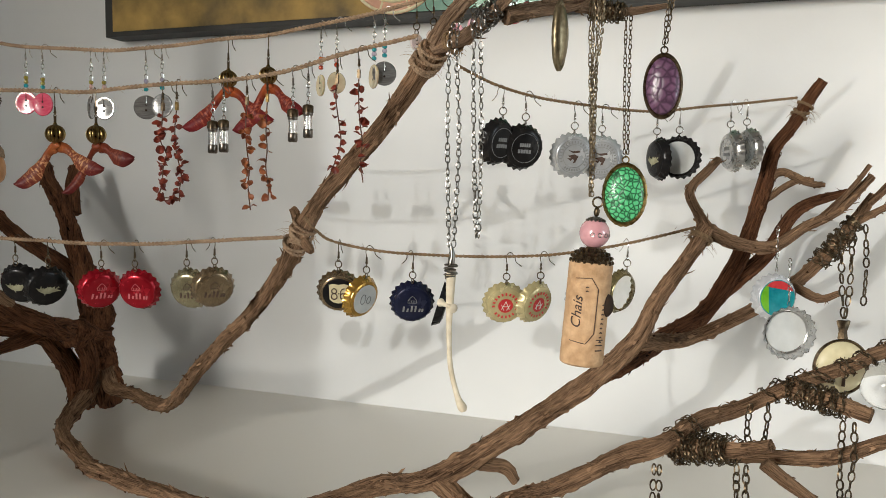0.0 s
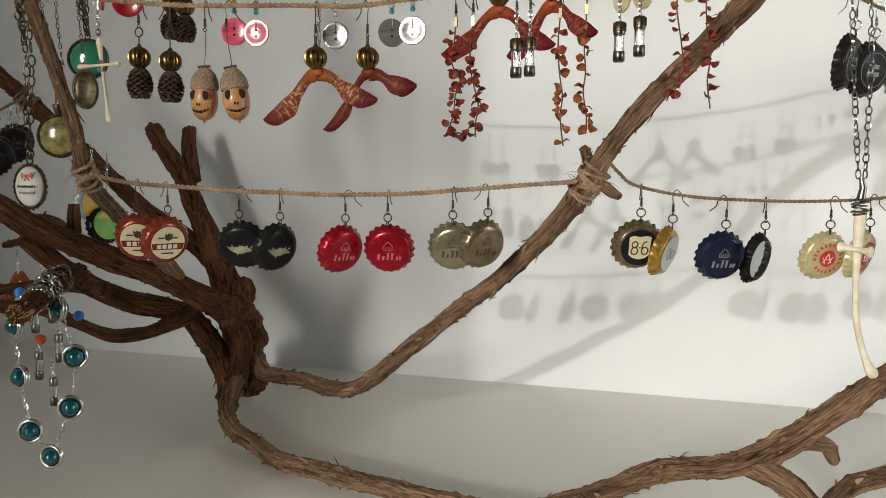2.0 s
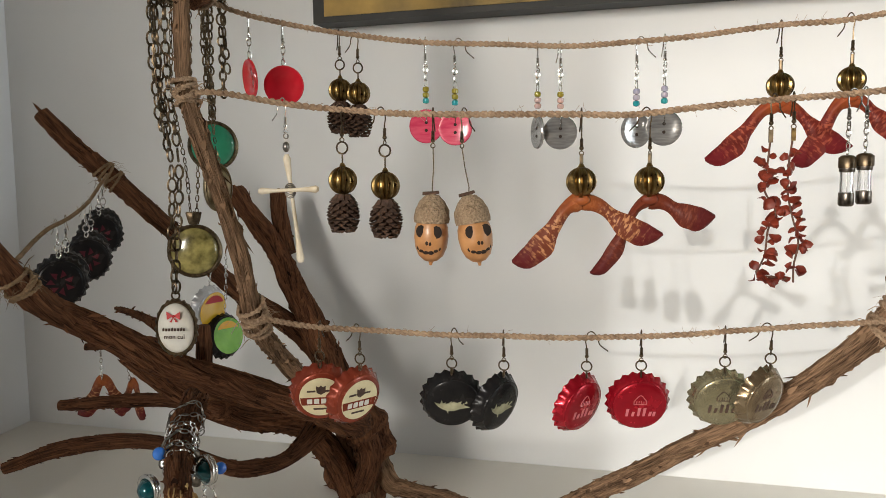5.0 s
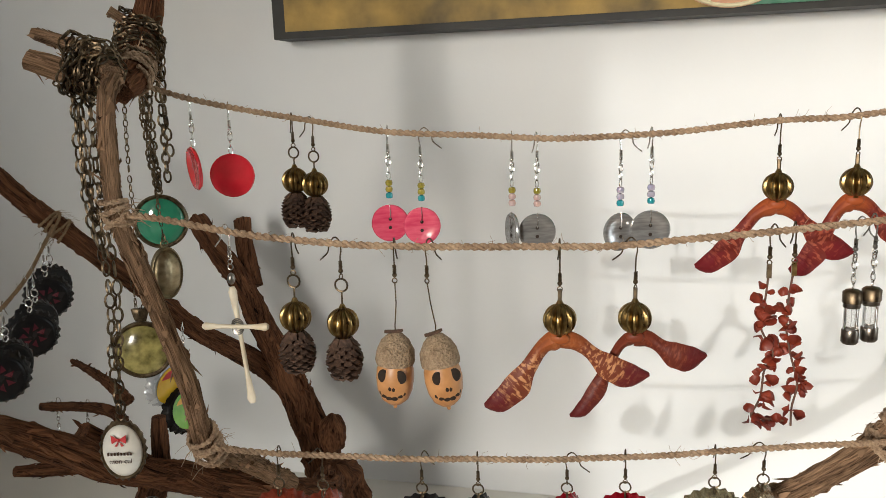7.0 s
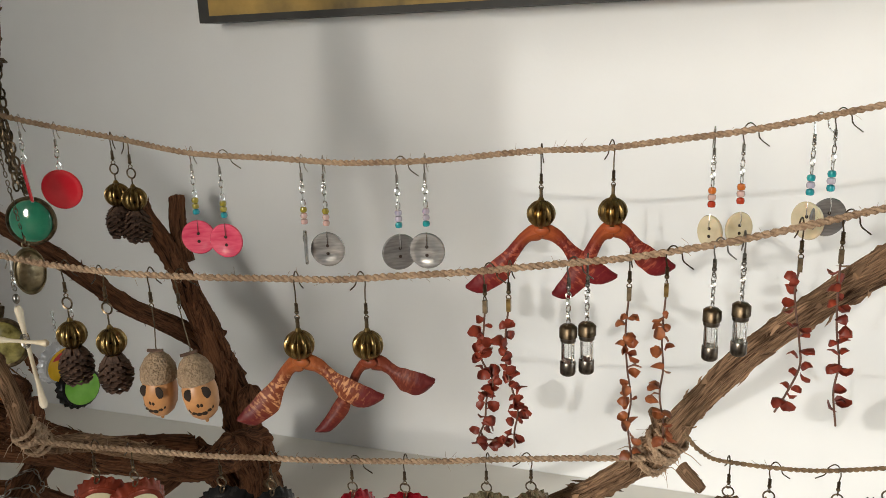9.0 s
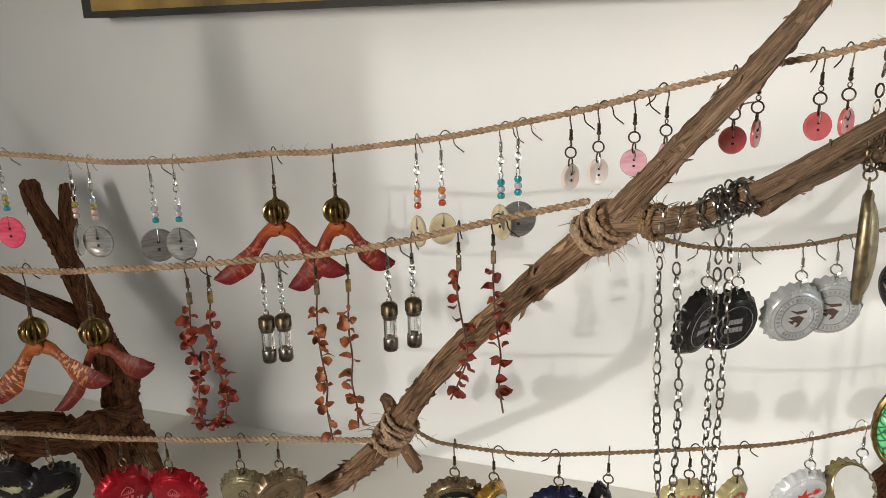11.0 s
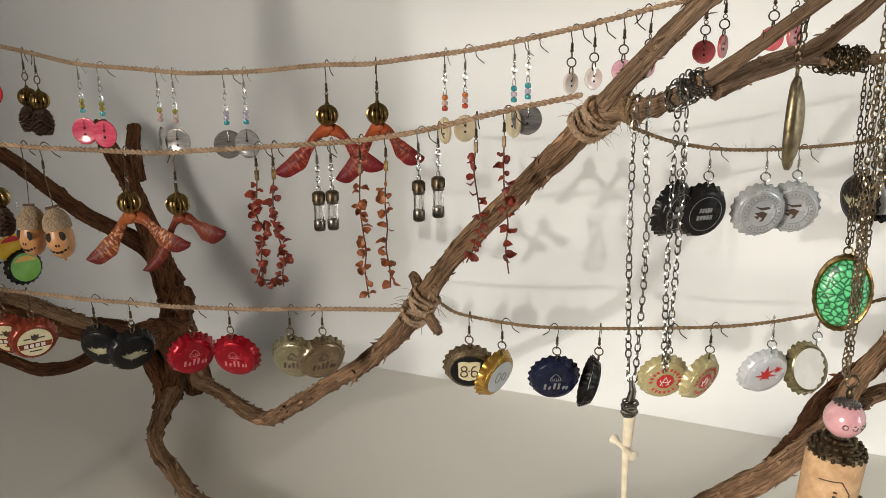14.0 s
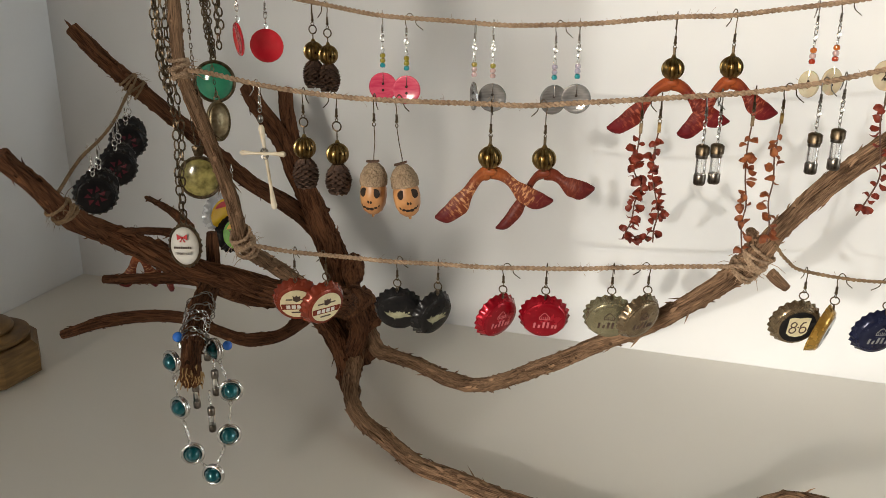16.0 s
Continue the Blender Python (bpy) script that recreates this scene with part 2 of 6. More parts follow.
def wing_surface(name, seed, blade, vein, tip):
    """Dried maple wing: brown seed end, veined blade, darker tip; the grain runs from seed to tip."""
    mt = bpy.data.materials.new(name)
    mt.use_nodes = True
    nt = mt.node_tree
    bs, link = nt.nodes["Principled BSDF"], nt.links.new
    at = nt.nodes.new("ShaderNodeAttribute")
    at.attribute_name = "grain"
    xyz = nt.nodes.new("ShaderNodeSeparateXYZ")
    link(at.outputs["Vector"], xyz.inputs[0])
    wob = nt.nodes.new("ShaderNodeTexNoise")
    wob.inputs["Scale"].default_value = 5.0
    link(at.outputs["Vector"], wob.inputs["Vector"])
    along = nt.nodes.new("ShaderNodeMath")
    along.operation = "MULTIPLY_ADD"
    along.inputs[1].default_value = 0.35
    link(wob.outputs["Fac"], along.inputs[0])
    link(xyz.outputs["X"], along.inputs[2])
    body = nt.nodes.new("ShaderNodeValToRGB")
    els = body.color_ramp.elements
    els[0].position, els[0].color = 0.30, (*seed, 1)
    els[1].position, els[1].color = 1.06, (*tip, 1)
    for p, c in ((0.50, blade), (0.82, blade), (0.96, tip)):
        e = els.new(p)
        e.color = (*c, 1)
    link(along.outputs[0], body.inputs["Fac"])
    mp = nt.nodes.new("ShaderNodeMapping")
    mp.inputs["Scale"].default_value = (30, 3.0, 1)
    mp.inputs["Rotation"].default_value = (0, 0, 0.12)
    link(at.outputs["Vector"], mp.inputs["Vector"])
    veins = nt.nodes.new("ShaderNodeTexNoise")
    veins.inputs["Scale"].default_value, veins.inputs["Detail"].default_value, veins.inputs["Distortion"].default_value = 1.0, 3, 0.4
    link(mp.outputs[0], veins.inputs["Vector"])
    cut = nt.nodes.new("ShaderNodeValToRGB")
    cut.color_ramp.elements[0].position, cut.color_ramp.elements[1].position = 0.50, 0.60
    link(veins.outputs["Fac"], cut.inputs["Fac"])
    zone = nt.nodes.new("ShaderNodeValToRGB")
    zs = zone.color_ramp.elements
    zs[0].position, zs[0].color = 0.42, (0.12, 0.12, 0.12, 1)
    zs[1].position, zs[1].color = 1.0, (0.05, 0.05, 0.05, 1)
    for p in (0.54, 0.80):
        zs.new(p).color = (0.9, 0.9, 0.9, 1)
    link(along.outputs[0], zone.inputs["Fac"])
    amount = nt.nodes.new("ShaderNodeMath")
    amount.operation = "MULTIPLY"
    link(cut.outputs["Color"], amount.inputs[0])
    link(zone.outputs["Color"], amount.inputs[1])
    mix = nt.nodes.new("ShaderNodeMix")
    mix.data_type = "RGBA"
    link(amount.outputs[0], mix.inputs[0])
    link(body.outputs["Color"], mix.inputs[6])
    mix.inputs[7].default_value = (*vein, 1)
    link(mix.outputs[2], bs.inputs["Base Color"])
    bs.inputs["Roughness"].default_value, bs.inputs["Coat Weight"].default_value, bs.inputs["Coat Roughness"].default_value = 0.52, 0.04, 0.3
    bs.inputs["Specular IOR Level"].default_value = 0.18
    bp = nt.nodes.new("ShaderNodeBump")
    bp.inputs["Strength"].default_value, bp.inputs["Distance"].default_value = 0.5, 0.0006
    link(veins.outputs["Fac"], bp.inputs["Height"])
    link(bp.outputs[0], bs.inputs["Normal"])
    return mt


M["samara"] = wing_surface("orange_samara", (0.27, 0.070, 0.018), (0.15, 0.036, 0.016), (0.50, 0.235, 0.105), (0.10, 0.012, 0.012))
M["red_samara"] = wing_surface("brown_red_samara", (0.144, 0.0288, 0.01152), (0.108, 0.01872, 0.01008), (0.1728, 0.0432, 0.0216), (0.0864, 0.01008, 0.00936))
M["wine_samara"] = wing_surface("wine_red_samara", (0.30, 0.065, 0.018), (0.15, 0.018, 0.012), (0.36, 0.085, 0.045), (0.13, 0.009, 0.012))
M["petal"] = surface("dried_red_petal", (0.084, 0.009, 0.0048), (0.252, 0.0372, 0.0144), 240, 0.5)
M["amber_petal"] = surface("dried_amber_petal", (0.124, 0.02356, 0.00744), (0.341, 0.1116, 0.0341), 240, 0.5)
M["stem"] = surface("dark_stem", (0.06, 0.03, 0.02), (0.14, 0.06, 0.035), 500, 0.7)
M["glass"] = surface("clear_glass", (0.95, 0.96, 0.95), (1, 1, 1), 10, 0.1, glass=1.0)
M["bone"] = surface("bone", (0.60, 0.50, 0.35), (0.80, 0.72, 0.57), 160, 0.5, bump=0.1)
M["cork"] = surface("wine_cork", (0.44, 0.26, 0.13), (0.66, 0.43, 0.245), 220, 0.82, bump=0.35, bump_scale=380)
M["ink"] = surface("dark_ink", (0.035, 0.02, 0.015), (0.09, 0.05, 0.035), 300, 0.7)
M["white_print"] = surface("white_print", (0.62, 0.60, 0.54), (0.74, 0.72, 0.66), 200, 0.4)
M["cream_print"] = surface("cream_print", (0.62, 0.54, 0.33), (0.74, 0.66, 0.43), 200, 0.4)
M["faded_print"] = surface("faded_olive_print", (0.10, 0.10, 0.055), (0.42, 0.40, 0.26), 160, 0.5)
M["red_print"] = surface("red_print", (0.46, 0.02, 0.025), (0.6, 0.045, 0.045), 200, 0.4)
M["grey_print"] = surface("grey_print", (0.16, 0.16, 0.16), (0.26, 0.26, 0.26), 200, 0.4)
M["teal_pearl"] = surface("teal_pearl", (0.0, 0.050, 0.062), (0.0, 0.11, 0.13), 80, 0.14, 0.4, coat=1.0)
M["blue_glass"] = surface("blue_glass", (0.02, 0.12, 0.55), (0.05, 0.25, 0.8), 80, 0.12, coat=1.0)
M["red_glass"] = surface("red_glass_bead", (0.31, 0.0186, 0.0062), (0.465, 0.062, 0.0186), 200, 0.15, coat=1.0, through=0.3)
M["orange_glass"] = surface("orange_glass_bead", (0.465, 0.0992, 0.0124), (0.527, 0.186, 0.0372), 200, 0.15, coat=1.0, through=0.3)
M["aqua_glass"] = surface("aqua_glass_bead", (0.0062, 0.186, 0.2232), (0.0248, 0.31, 0.341), 200, 0.15, coat=1.0, through=0.3)
M["lilac_glass"] = surface("lilac_glass_bead", (0.279, 0.248, 0.341), (0.434, 0.4092, 0.465), 200, 0.15, coat=1.0, through=0.3)
M["olive_glass"] = surface("olive_glass_bead", (0.1984, 0.1612, 0.0124), (0.31, 0.2604, 0.0372), 200, 0.15, coat=1.0, through=0.3)
M["blush_glass"] = surface("blush_glass_bead", (0.434, 0.279, 0.248), (0.5084, 0.372, 0.341), 200, 0.15, coat=1.0, through=0.3)
M["pine_resin"] = surface("dark_green_cabochon", (0.010, 0.12, 0.07), (0.04, 0.26, 0.15), 60, 0.1, coat=1.0)
M["olive_resin"] = surface("olive_picture_cabochon", (0.03, 0.024, 0.006), (0.42, 0.36, 0.12), 170, 0.2, coat=0.5)
M["pink_bead"] = surface("pink_bead", (0.58, 0.27, 0.30), (0.74, 0.42, 0.44), 150, 0.25, coat=0.6)
M["yellow_paint"] = surface("yellow_enamel", (0.7, 0.38, 0.01), (0.82, 0.52, 0.04), 100, 0.2, coat=0.6)
M["green_paint"] = surface("green_enamel", (0.10, 0.36, 0.01), (0.22, 0.55, 0.04), 100, 0.2, coat=0.6)
M["coin"] = surface("worn_brass", (0.12, 0.09, 0.05), (0.32, 0.26, 0.16), 250, 0.38, 0.9, bump=0.2)
M["plaque"] = surface("pale_ochre_wood", (0.27, 0.20, 0.10), (0.38, 0.29, 0.16), 30, 0.55, stretch=(1, 5, 1), bump=0.1)
M["box_wood"] = surface("carved_wood", (0.10, 0.052, 0.016), (0.25, 0.14, 0.048), 40, 0.5, stretch=(1, 1, 6), bump=0.15)


def cap_paint(name, low, high, metal=0.5):
    mt = surface(name, low, high, 160, 0.26, metal, bump=0.03, coat=0.15)
    mt.node_tree.nodes["Principled BSDF"].inputs["Specular IOR Level"].default_value = 0.3
    return mt


M["cap_red"] = cap_paint("red_cap", (0.26, 0.004, 0.012), (0.37, 0.010, 0.022))
M["cap_black"] = cap_paint("black_cap", (0.008, 0.008, 0.009), (0.018, 0.016, 0.015), 0.0)
M["cap_black"].node_tree.nodes["Principled BSDF"].inputs["Specular IOR Level"].default_value = 0.14
M["cap_black"].node_tree.nodes["Principled BSDF"].inputs["Coat Weight"].default_value = 0.03
M["cap_gold"] = cap_paint("pale_gold_cap", (0.25, 0.22, 0.13), (0.38, 0.34, 0.22), 0.75)
M["cap_brown"] = cap_paint("brown_gold_cap", (0.17, 0.12, 0.07), (0.28, 0.21, 0.13), 0.75)
M["cap_navy"] = cap_paint("navy_cap", (0.008, 0.010, 0.030), (0.018, 0.022, 0.055), 0.3)
M["cap_cream"] = cap_paint("cream_cap", (0.48, 0.40, 0.2), (0.60, 0.52, 0.29), 0.3)
M["cap_white"] = cap_paint("white_cap", (0.58, 0.6, 0.64), (0.70, 0.71, 0.73), 0.2)
M["cap_grey"] = cap_paint("grey_cap", (0.40, 0.41, 0.42), (0.52, 0.53, 0.54), 0.3)
M["cap_amber"] = cap_paint("amber_gold_cap", (0.36, 0.19, 0.035), (0.52, 0.31, 0.07), 0.7)
M["cap_rust"] = cap_paint("red_brown_cap", (0.18, 0.028, 0.014), (0.27, 0.052, 0.026), 0.3)
M["plum"] = cap_paint("dark_plum_glaze", (0.05, 0.012, 0.020), (0.13, 0.028, 0.035), 0.2)
M["cap_olive"] = cap_paint("olive_gold_cap", (0.20, 0.17, 0.08), (0.32, 0.27, 0.15), 0.7)
M["tin"] = surface("bare_tin", (0.42, 0.42, 0.41), (0.62, 0.61, 0.6), 220, 0.28, 0.9)
M["liner"] = surface("cap_liner", (0.5, 0.51, 0.5), (0.64, 0.65, 0.64), 90, 0.35)


def painting_material():
    """Oil colours: ochre and olive clouds with a dark edge and a rosy round."""
    mt = surface("oil_painting", (0.010, 0.012, 0.006), (0.46, 0.29, 0.07), 24, 0.6, bump=0.35, bump_scale=160)
    return mt


M["painting"] = painting_material()
M["canvas_edge"] = surface("dark_canvas_edge", (0.012, 0.011, 0.010), (0.03, 0.028, 0.024), 60, 0.6, bump=0.2)
M["painting_green"] = surface("oil_green", (0.03, 0.13, 0.08), (0.10, 0.28, 0.17), 22, 0.42, bump=0.35, bump_scale=160, coat=0.2)
M["painting_rose"] = surface("oil_rose", (0.42, 0.16, 0.08), (0.62, 0.36, 0.22), 55, 0.42, bump=0.35, bump_scale=160, coat=0.2)


# ---- the setting ----
def slab(name, a, b, material, label, category):
    g = Geo()
    g.box(a, b)
    return tagged(part(name, g, material, smooth=False), label, category, kind="structure")


slab("wall_north", (-4.0, 0.0, -0.7), (3.0, 0.15, 2.1), M["wall"], "smooth white painted wall behind the shelf", "wall")
# Side wall drawn out past the view, so its end blocks sun and window light
slab("wall_west", (-1.239, -2.55, -0.7), (-1.139, 0.0, 2.1), M["wall"], "white painted side wall of the recess", "wall")
slab("shelf_top", (-1.1385, -0.62, -0.04), (2.4, -0.0006, 0.0), M["shelf"], "glossy off-white melamine shelf top", "shelf")
bpy.data.objects["shelf_top"].rotation_euler = (radians(2.2), 0, 0)
# Unseen room shell, added to close off the sky and shape the light
slab("floor", (-4.0, -6.0, -0.8), (3.0, 0.15, -0.7), M["room"], "floor of the unseen room shell", "floor")
slab("ceiling", (-4.0, -6.0, 2.1), (3.0, 0.15, 2.2), M["room"], "dark ceiling of the unseen room shell", "ceiling")
# Unseen east wall, opened only for the added side lamp
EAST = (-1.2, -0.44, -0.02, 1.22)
slab("wall_east", (3.0, -6.0, -0.8), (3.1, EAST[0], 2.2), M["room"], "unseen room wall beside the side lamp opening", "wall")
slab("wall_east", (3.0, EAST[1], -0.8), (3.1, 0.15, 2.2), M["room"], "unseen room wall beside the side lamp opening", "wall")
slab("wall_east", (3.0, EAST[0], -0.8), (3.1, EAST[1], EAST[2]), M["room"], "unseen room wall under the side lamp opening", "wall")
slab("wall_east", (3.0, EAST[0], EAST[3]), (3.1, EAST[1], 2.2), M["room"], "unseen room wall over the side lamp opening", "wall")
slab("wall_far_west", (-4.1, -6.0, -0.8), (-4.0, 0.15, 2.2), M["room"], "dark far wall of the unseen room shell", "wall")
# Assumed window; the unseen wall round it trims the sun patch
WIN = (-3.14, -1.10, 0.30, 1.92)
slab("wall_south", (-4.0, -6.1, -0.7), (WIN[0], -6.0, 2.1), M["room"], "unseen room wall beside the window", "wall")
slab("wall_south", (WIN[1], -6.1, -0.7), (3.0, -6.0, 2.1), M["room"], "unseen room wall beside the window", "wall")
slab("wall_south", (WIN[0], -6.1, -0.7), (WIN[1], -6.0, WIN[2]), M["room"], "unseen room wall under the window", "wall")
slab("wall_south", (WIN[0], -6.1, WIN[3]), (WIN[1], -6.0, 2.1), M["room"], "unseen room wall over the window", "wall")


# ---- the vine branch ----
def bark_bumps(seed, depth):
    """Long ridges, fine strips and small nodules, as a share of the radius."""
    def f(ang, run, r):
        c, s = math.cos(ang), math.sin(ang)
        ridge = noise.noise(Vector((c * 2.3 + seed, s * 2.3, run * 26)))
        strip = 0.42 - 1.7 * abs(noise.noise(Vector((c * 4.6, s * 4.6 + seed, run * 42))))
        lump = noise.noise(Vector((c * 0.8, s * 0.8 + seed, run * 38)))
        nub = max(0.0, noise.noise(Vector((c * 2.6 + 7, s * 2.6 + seed, run * 150))) - 0.38)
        return 1 + depth * (0.65 * ridge + 0.75 * strip + 0.5 * lump) + 0.75 * nub
    return f


def flakes(g, pts, rr, count, rng, size=1.0):
    """Shreds of loose bark that stand off a limb."""
    for _ in range(count):
        i = rng.randrange(1, len(pts) - 1)
        t = (pts[i + 1] - pts[i - 1]).normalized()
        out = t.orthogonal().normalized()
        out.rotate(Matrix.Rotation(rng.uniform(0, 6.28), 3, t))
        base = pts[i] + out * rr[i] * 0.93
        ln = rng.choice((1, 1, 1, 2.2)) * rng.uniform(0.002, 0.0045) * size
        d = (t * rng.choice((-1, 1)) * rng.uniform(0.5, 1) + out * rng.uniform(0.0, 0.55) ** 1.6).normalized()
        w = t.cross(out) * rng.uniform(0.0006, 0.0016) * size
        mid = base + d * ln * 0.55 + out * 0.0006
        tip = base + d * ln + out * rng.uniform(0, 0.002)
        up = out * 0.0004
        b = len(g.v)
        g.v += [tuple(p) for p in (base - w, base + w, mid - w * 0.7 + up, mid + w * 0.7 + up, tip, base - w - up, base + w - up, mid - up)]
        g.grain += [(out.x * 3, out.y * 3, rng.random())] * 8
        g.f += [(b, b + 1, b + 3, b + 2), (b + 2, b + 3, b + 4), (b + 5, b + 7, b + 6), (b + 7, b + 4, b + 3), (b + 7, b + 2, b + 4),
                (b, b + 2, b + 7, b + 5), (b + 1, b + 6, b + 7, b + 3)]


def strands(g, pts, rr, count, rng, thick, turn, lift=1.0):
    """Fibrous strips of bark that run along a limb and wind slowly round it, loose at their ends."""
    n = len(pts)
    for _ in range(count):
        ln = min(n - 2, int(rng.uniform(0.018, 0.075) / 0.0022))
        i0 = rng.randrange(0, max(1, n - ln - 1))
        a0, wind, sd = rng.uniform(0, 6.28), turn * rng.uniform(0.5, 1.4), rng.uniform(0, 90)
        out, rad, side = [], [], None
        for i in range(0, i0 + ln + 1, 2):
            t = (pts[min(i + 1, n - 1)] - pts[max(i - 1, 0)]).normalized()
            side = t.orthogonal().normalized() if side is None else (side - t * side.dot(t)).normalized()
            if i < i0:
                continue
            u = (i - i0) / ln
            a = a0 + wind * (i - i0) * 0.0022 + 0.5 * noise.noise(Vector((sd, i * 0.06, 0)))
            free = lift * 0.0012 * max(0.0, abs(u - 0.5) * 2 - 0.72) / 0.28
            q = rr[i] * (0.84 + 0.10 * noise.noise(Vector((sd, i * 0.11, 5)))) + free
            out.append(pts[i] + (side * math.cos(a) + t.cross(side) * math.sin(a)) * q)
            rad.append(rr[i] * thick * (0.35 + 0.65 * math.sin(math.pi * (0.06 + 0.88 * u))) * (1 + 0.3 * noise.noise(Vector((sd, i * 0.2, 9)))))
        if len(out) > 3:
            k0 = len(g.grain)
            g.tube(out, rad, 6)
            g.grain[k0:] = [(x * 0.5 + sd, y * 0.5, z + sd) for x, y, z in g.grain[k0:]]


vine = thing("vine_branch", "dry brown gnarled grapevine branch with peeling bark lying on the shelf", "branch")
# each limb's axis and radius
VINE_ROWS = {}
VINE_ROWS["MID"] = [(-0.652, -0.15, 0.07, 0.01008), (-0.633, -0.16, 0.036, 0.00864), (-0.617, -0.165, 0.032, 0.00749), (-0.579, -0.185, 0.036, 0.0071), (-0.54, -0.201, 0.034, 0.0072), (-0.501, -0.223, 0.047, 0.00691), (-0.45, -0.259, 0.086, 0.00691), (-0.403, -0.283, 0.124, 0.00672), (-0.362, -0.302, 0.156, 0.00672), (-0.327, -0.32, 0.191, 0.00691), (-0.305, -0.334, 0.218, 0.00787), (-0.286, -0.335, 0.247, 0.00691), (-0.263, -0.332, 0.274, 0.00662), (-0.237, -0.336, 0.300, 0.00691), (-0.206, -0.351, 0.331, 0.00816), (-0.187, -0.365, 0.349, 0.00845)]
VINE_ROWS["UA"] = [(-0.186, -0.368, 0.353, 0.00651), (-0.173, -0.373, 0.368, 0.00553), (-0.156, -0.366, 0.388, 0.00553), (-0.135, -0.355, 0.413, 0.00553), (-0.117, -0.345, 0.437, 0.00521), (-0.096, -0.335, 0.47, 0.00456)]
VINE_ROWS["UB"] = [(-0.188, -0.365, 0.349, 0.00526), (-0.162, -0.378, 0.354, 0.00526), (-0.138, -0.39, 0.368, 0.00403), (-0.12, -0.4, 0.382, 0.00326), (-0.102, -0.41, 0.397, 0.00326), (-0.084, -0.425, 0.412, 0.00326), (-0.073, -0.435, 0.421, 0.00345), (-0.065, -0.44, 0.428, 0.00326), (-0.04, -0.45, 0.455, 0.00269), (-0.015, -0.45, 0.48, 0.00192)]
VINE_ROWS["UC"] = [(-0.136, -0.385, 0.364, 0.00593), (-0.118, -0.365, 0.372, 0.00556), (-0.097, -0.345, 0.379, 0.00448), (-0.082, -0.347, 0.392, 0.00416), (-0.07, -0.35, 0.405, 0.00384), (-0.045, -0.36, 0.44, 0.0032)]
VINE_ROWS["UCT"] = [(-0.099, -0.345, 0.377, 0.005), (-0.086, -0.334, 0.3745, 0.0033), (-0.067, -0.328, 0.3745, 0.0027), (-0.046, -0.324, 0.378, 0.002)]
VINE_ROWS["UBS"] = [(-0.083, -0.426, 0.414, 0.0036), (-0.066, -0.436, 0.4125, 0.003), (-0.046, -0.441, 0.409, 0.0024)]
VINE_ROWS["LOW"] = [(-0.648, -0.155, 0.068, 0.01197), (-0.65, -0.174, 0.029, 0.00972), (-0.624, -0.24, 0.008, 0.00836), (-0.569, -0.272, -0.002, 0.00774), (-0.529, -0.296, -0.002, 0.00774), (-0.492, -0.305, -0.003, 0.00774), (-0.457, -0.313, -0.003, 0.00774), (-0.364, -0.33, -0.003, 0.00792), (-0.309, -0.314, 0.004, 0.0081), (-0.254, -0.281, 0.018, 0.00823), (-0.212, -0.31, 0.038, 0.00898), (-0.174, -0.311, 0.059, 0.00899), (-0.123, -0.296, 0.096, 0.00821), (-0.092, -0.29, 0.121, 0.00821), (-0.06, -0.28, 0.154, 0.00782), (-0.049, -0.269, 0.18, 0.00626), (-0.029, -0.256, 0.211, 0.00626), (-0.017, -0.245, 0.233, 0.00626)]
VINE_ROWS["RAA"] = [(-0.017, -0.245, 0.233, 0.006), (-0.023, -0.237, 0.244, 0.0045), (-0.03, -0.23, 0.261, 0.004), (-0.018, -0.222, 0.277, 0.0035), (-0.011, -0.215, 0.286, 0.003)]
VINE_ROWS["RAB"] = [(-0.017, -0.241, 0.233, 0.006), (0.003, -0.225, 0.224, 0.0055), (0.029, -0.209, 0.221, 0.005), (0.051, -0.203, 0.235, 0.0045), (0.074, -0.196, 0.248, 0.004), (0.098, -0.19, 0.275, 0.003)]
VINE_ROWS["RB"] = [(-0.06, -0.28, 0.153, 0.00729), (-0.032, -0.198, 0.142, 0.00607), (0.004, -0.189, 0.159, 0.00567), (0.048, -0.178, 0.188, 0.00567), (0.082, -0.17, 0.227, 0.00526), (0.103, -0.16, 0.261, 0.00324)]
VINE_ROWS["RC"] = [(-0.090, -0.289, 0.124, 0.0066), (-0.072, -0.250, 0.129, 0.0075), (-0.053, -0.193, 0.136, 0.0081), (-0.019, -0.15, 0.158, 0.00765), (0.003, -0.15, 0.195, 0.00675), (0.016, -0.151, 0.233, 0.0063), (0.025, -0.153, 0.269, 0.00585), (0.03, -0.154, 0.296, 0.0054), (0.043, -0.155, 0.316, 0.00495), (0.053, -0.155, 0.335, 0.00495), (0.063, -0.157, 0.351, 0.0045)]
VINE_ROWS["RD"] = [(-0.011, -0.147, 0.168, 0.006), (0.027, -0.134, 0.207, 0.006), (0.052, -0.12, 0.247, 0.005), (0.091, -0.11, 0.263, 0.003)]
VINE_ROWS["RCT"] = [(0.024, -0.15, 0.267, 0.0045), (0.037, -0.155, 0.278, 0.0035), (0.058, -0.16, 0.269, 0.003), (0.069, -0.16, 0.268, 0.002)]
VINE_ROWS["RCU"] = [(0.022, -0.15, 0.252, 0.003), (0.044, -0.155, 0.269, 0.0028), (0.06, -0.16, 0.272, 0.002)]
VINE_ROWS["LWB"] = [(-0.2, -0.311, 0.04, 0.01), (-0.175, -0.325, 0.033, 0.0085), (-0.155, -0.33, 0.012, 0.007)]
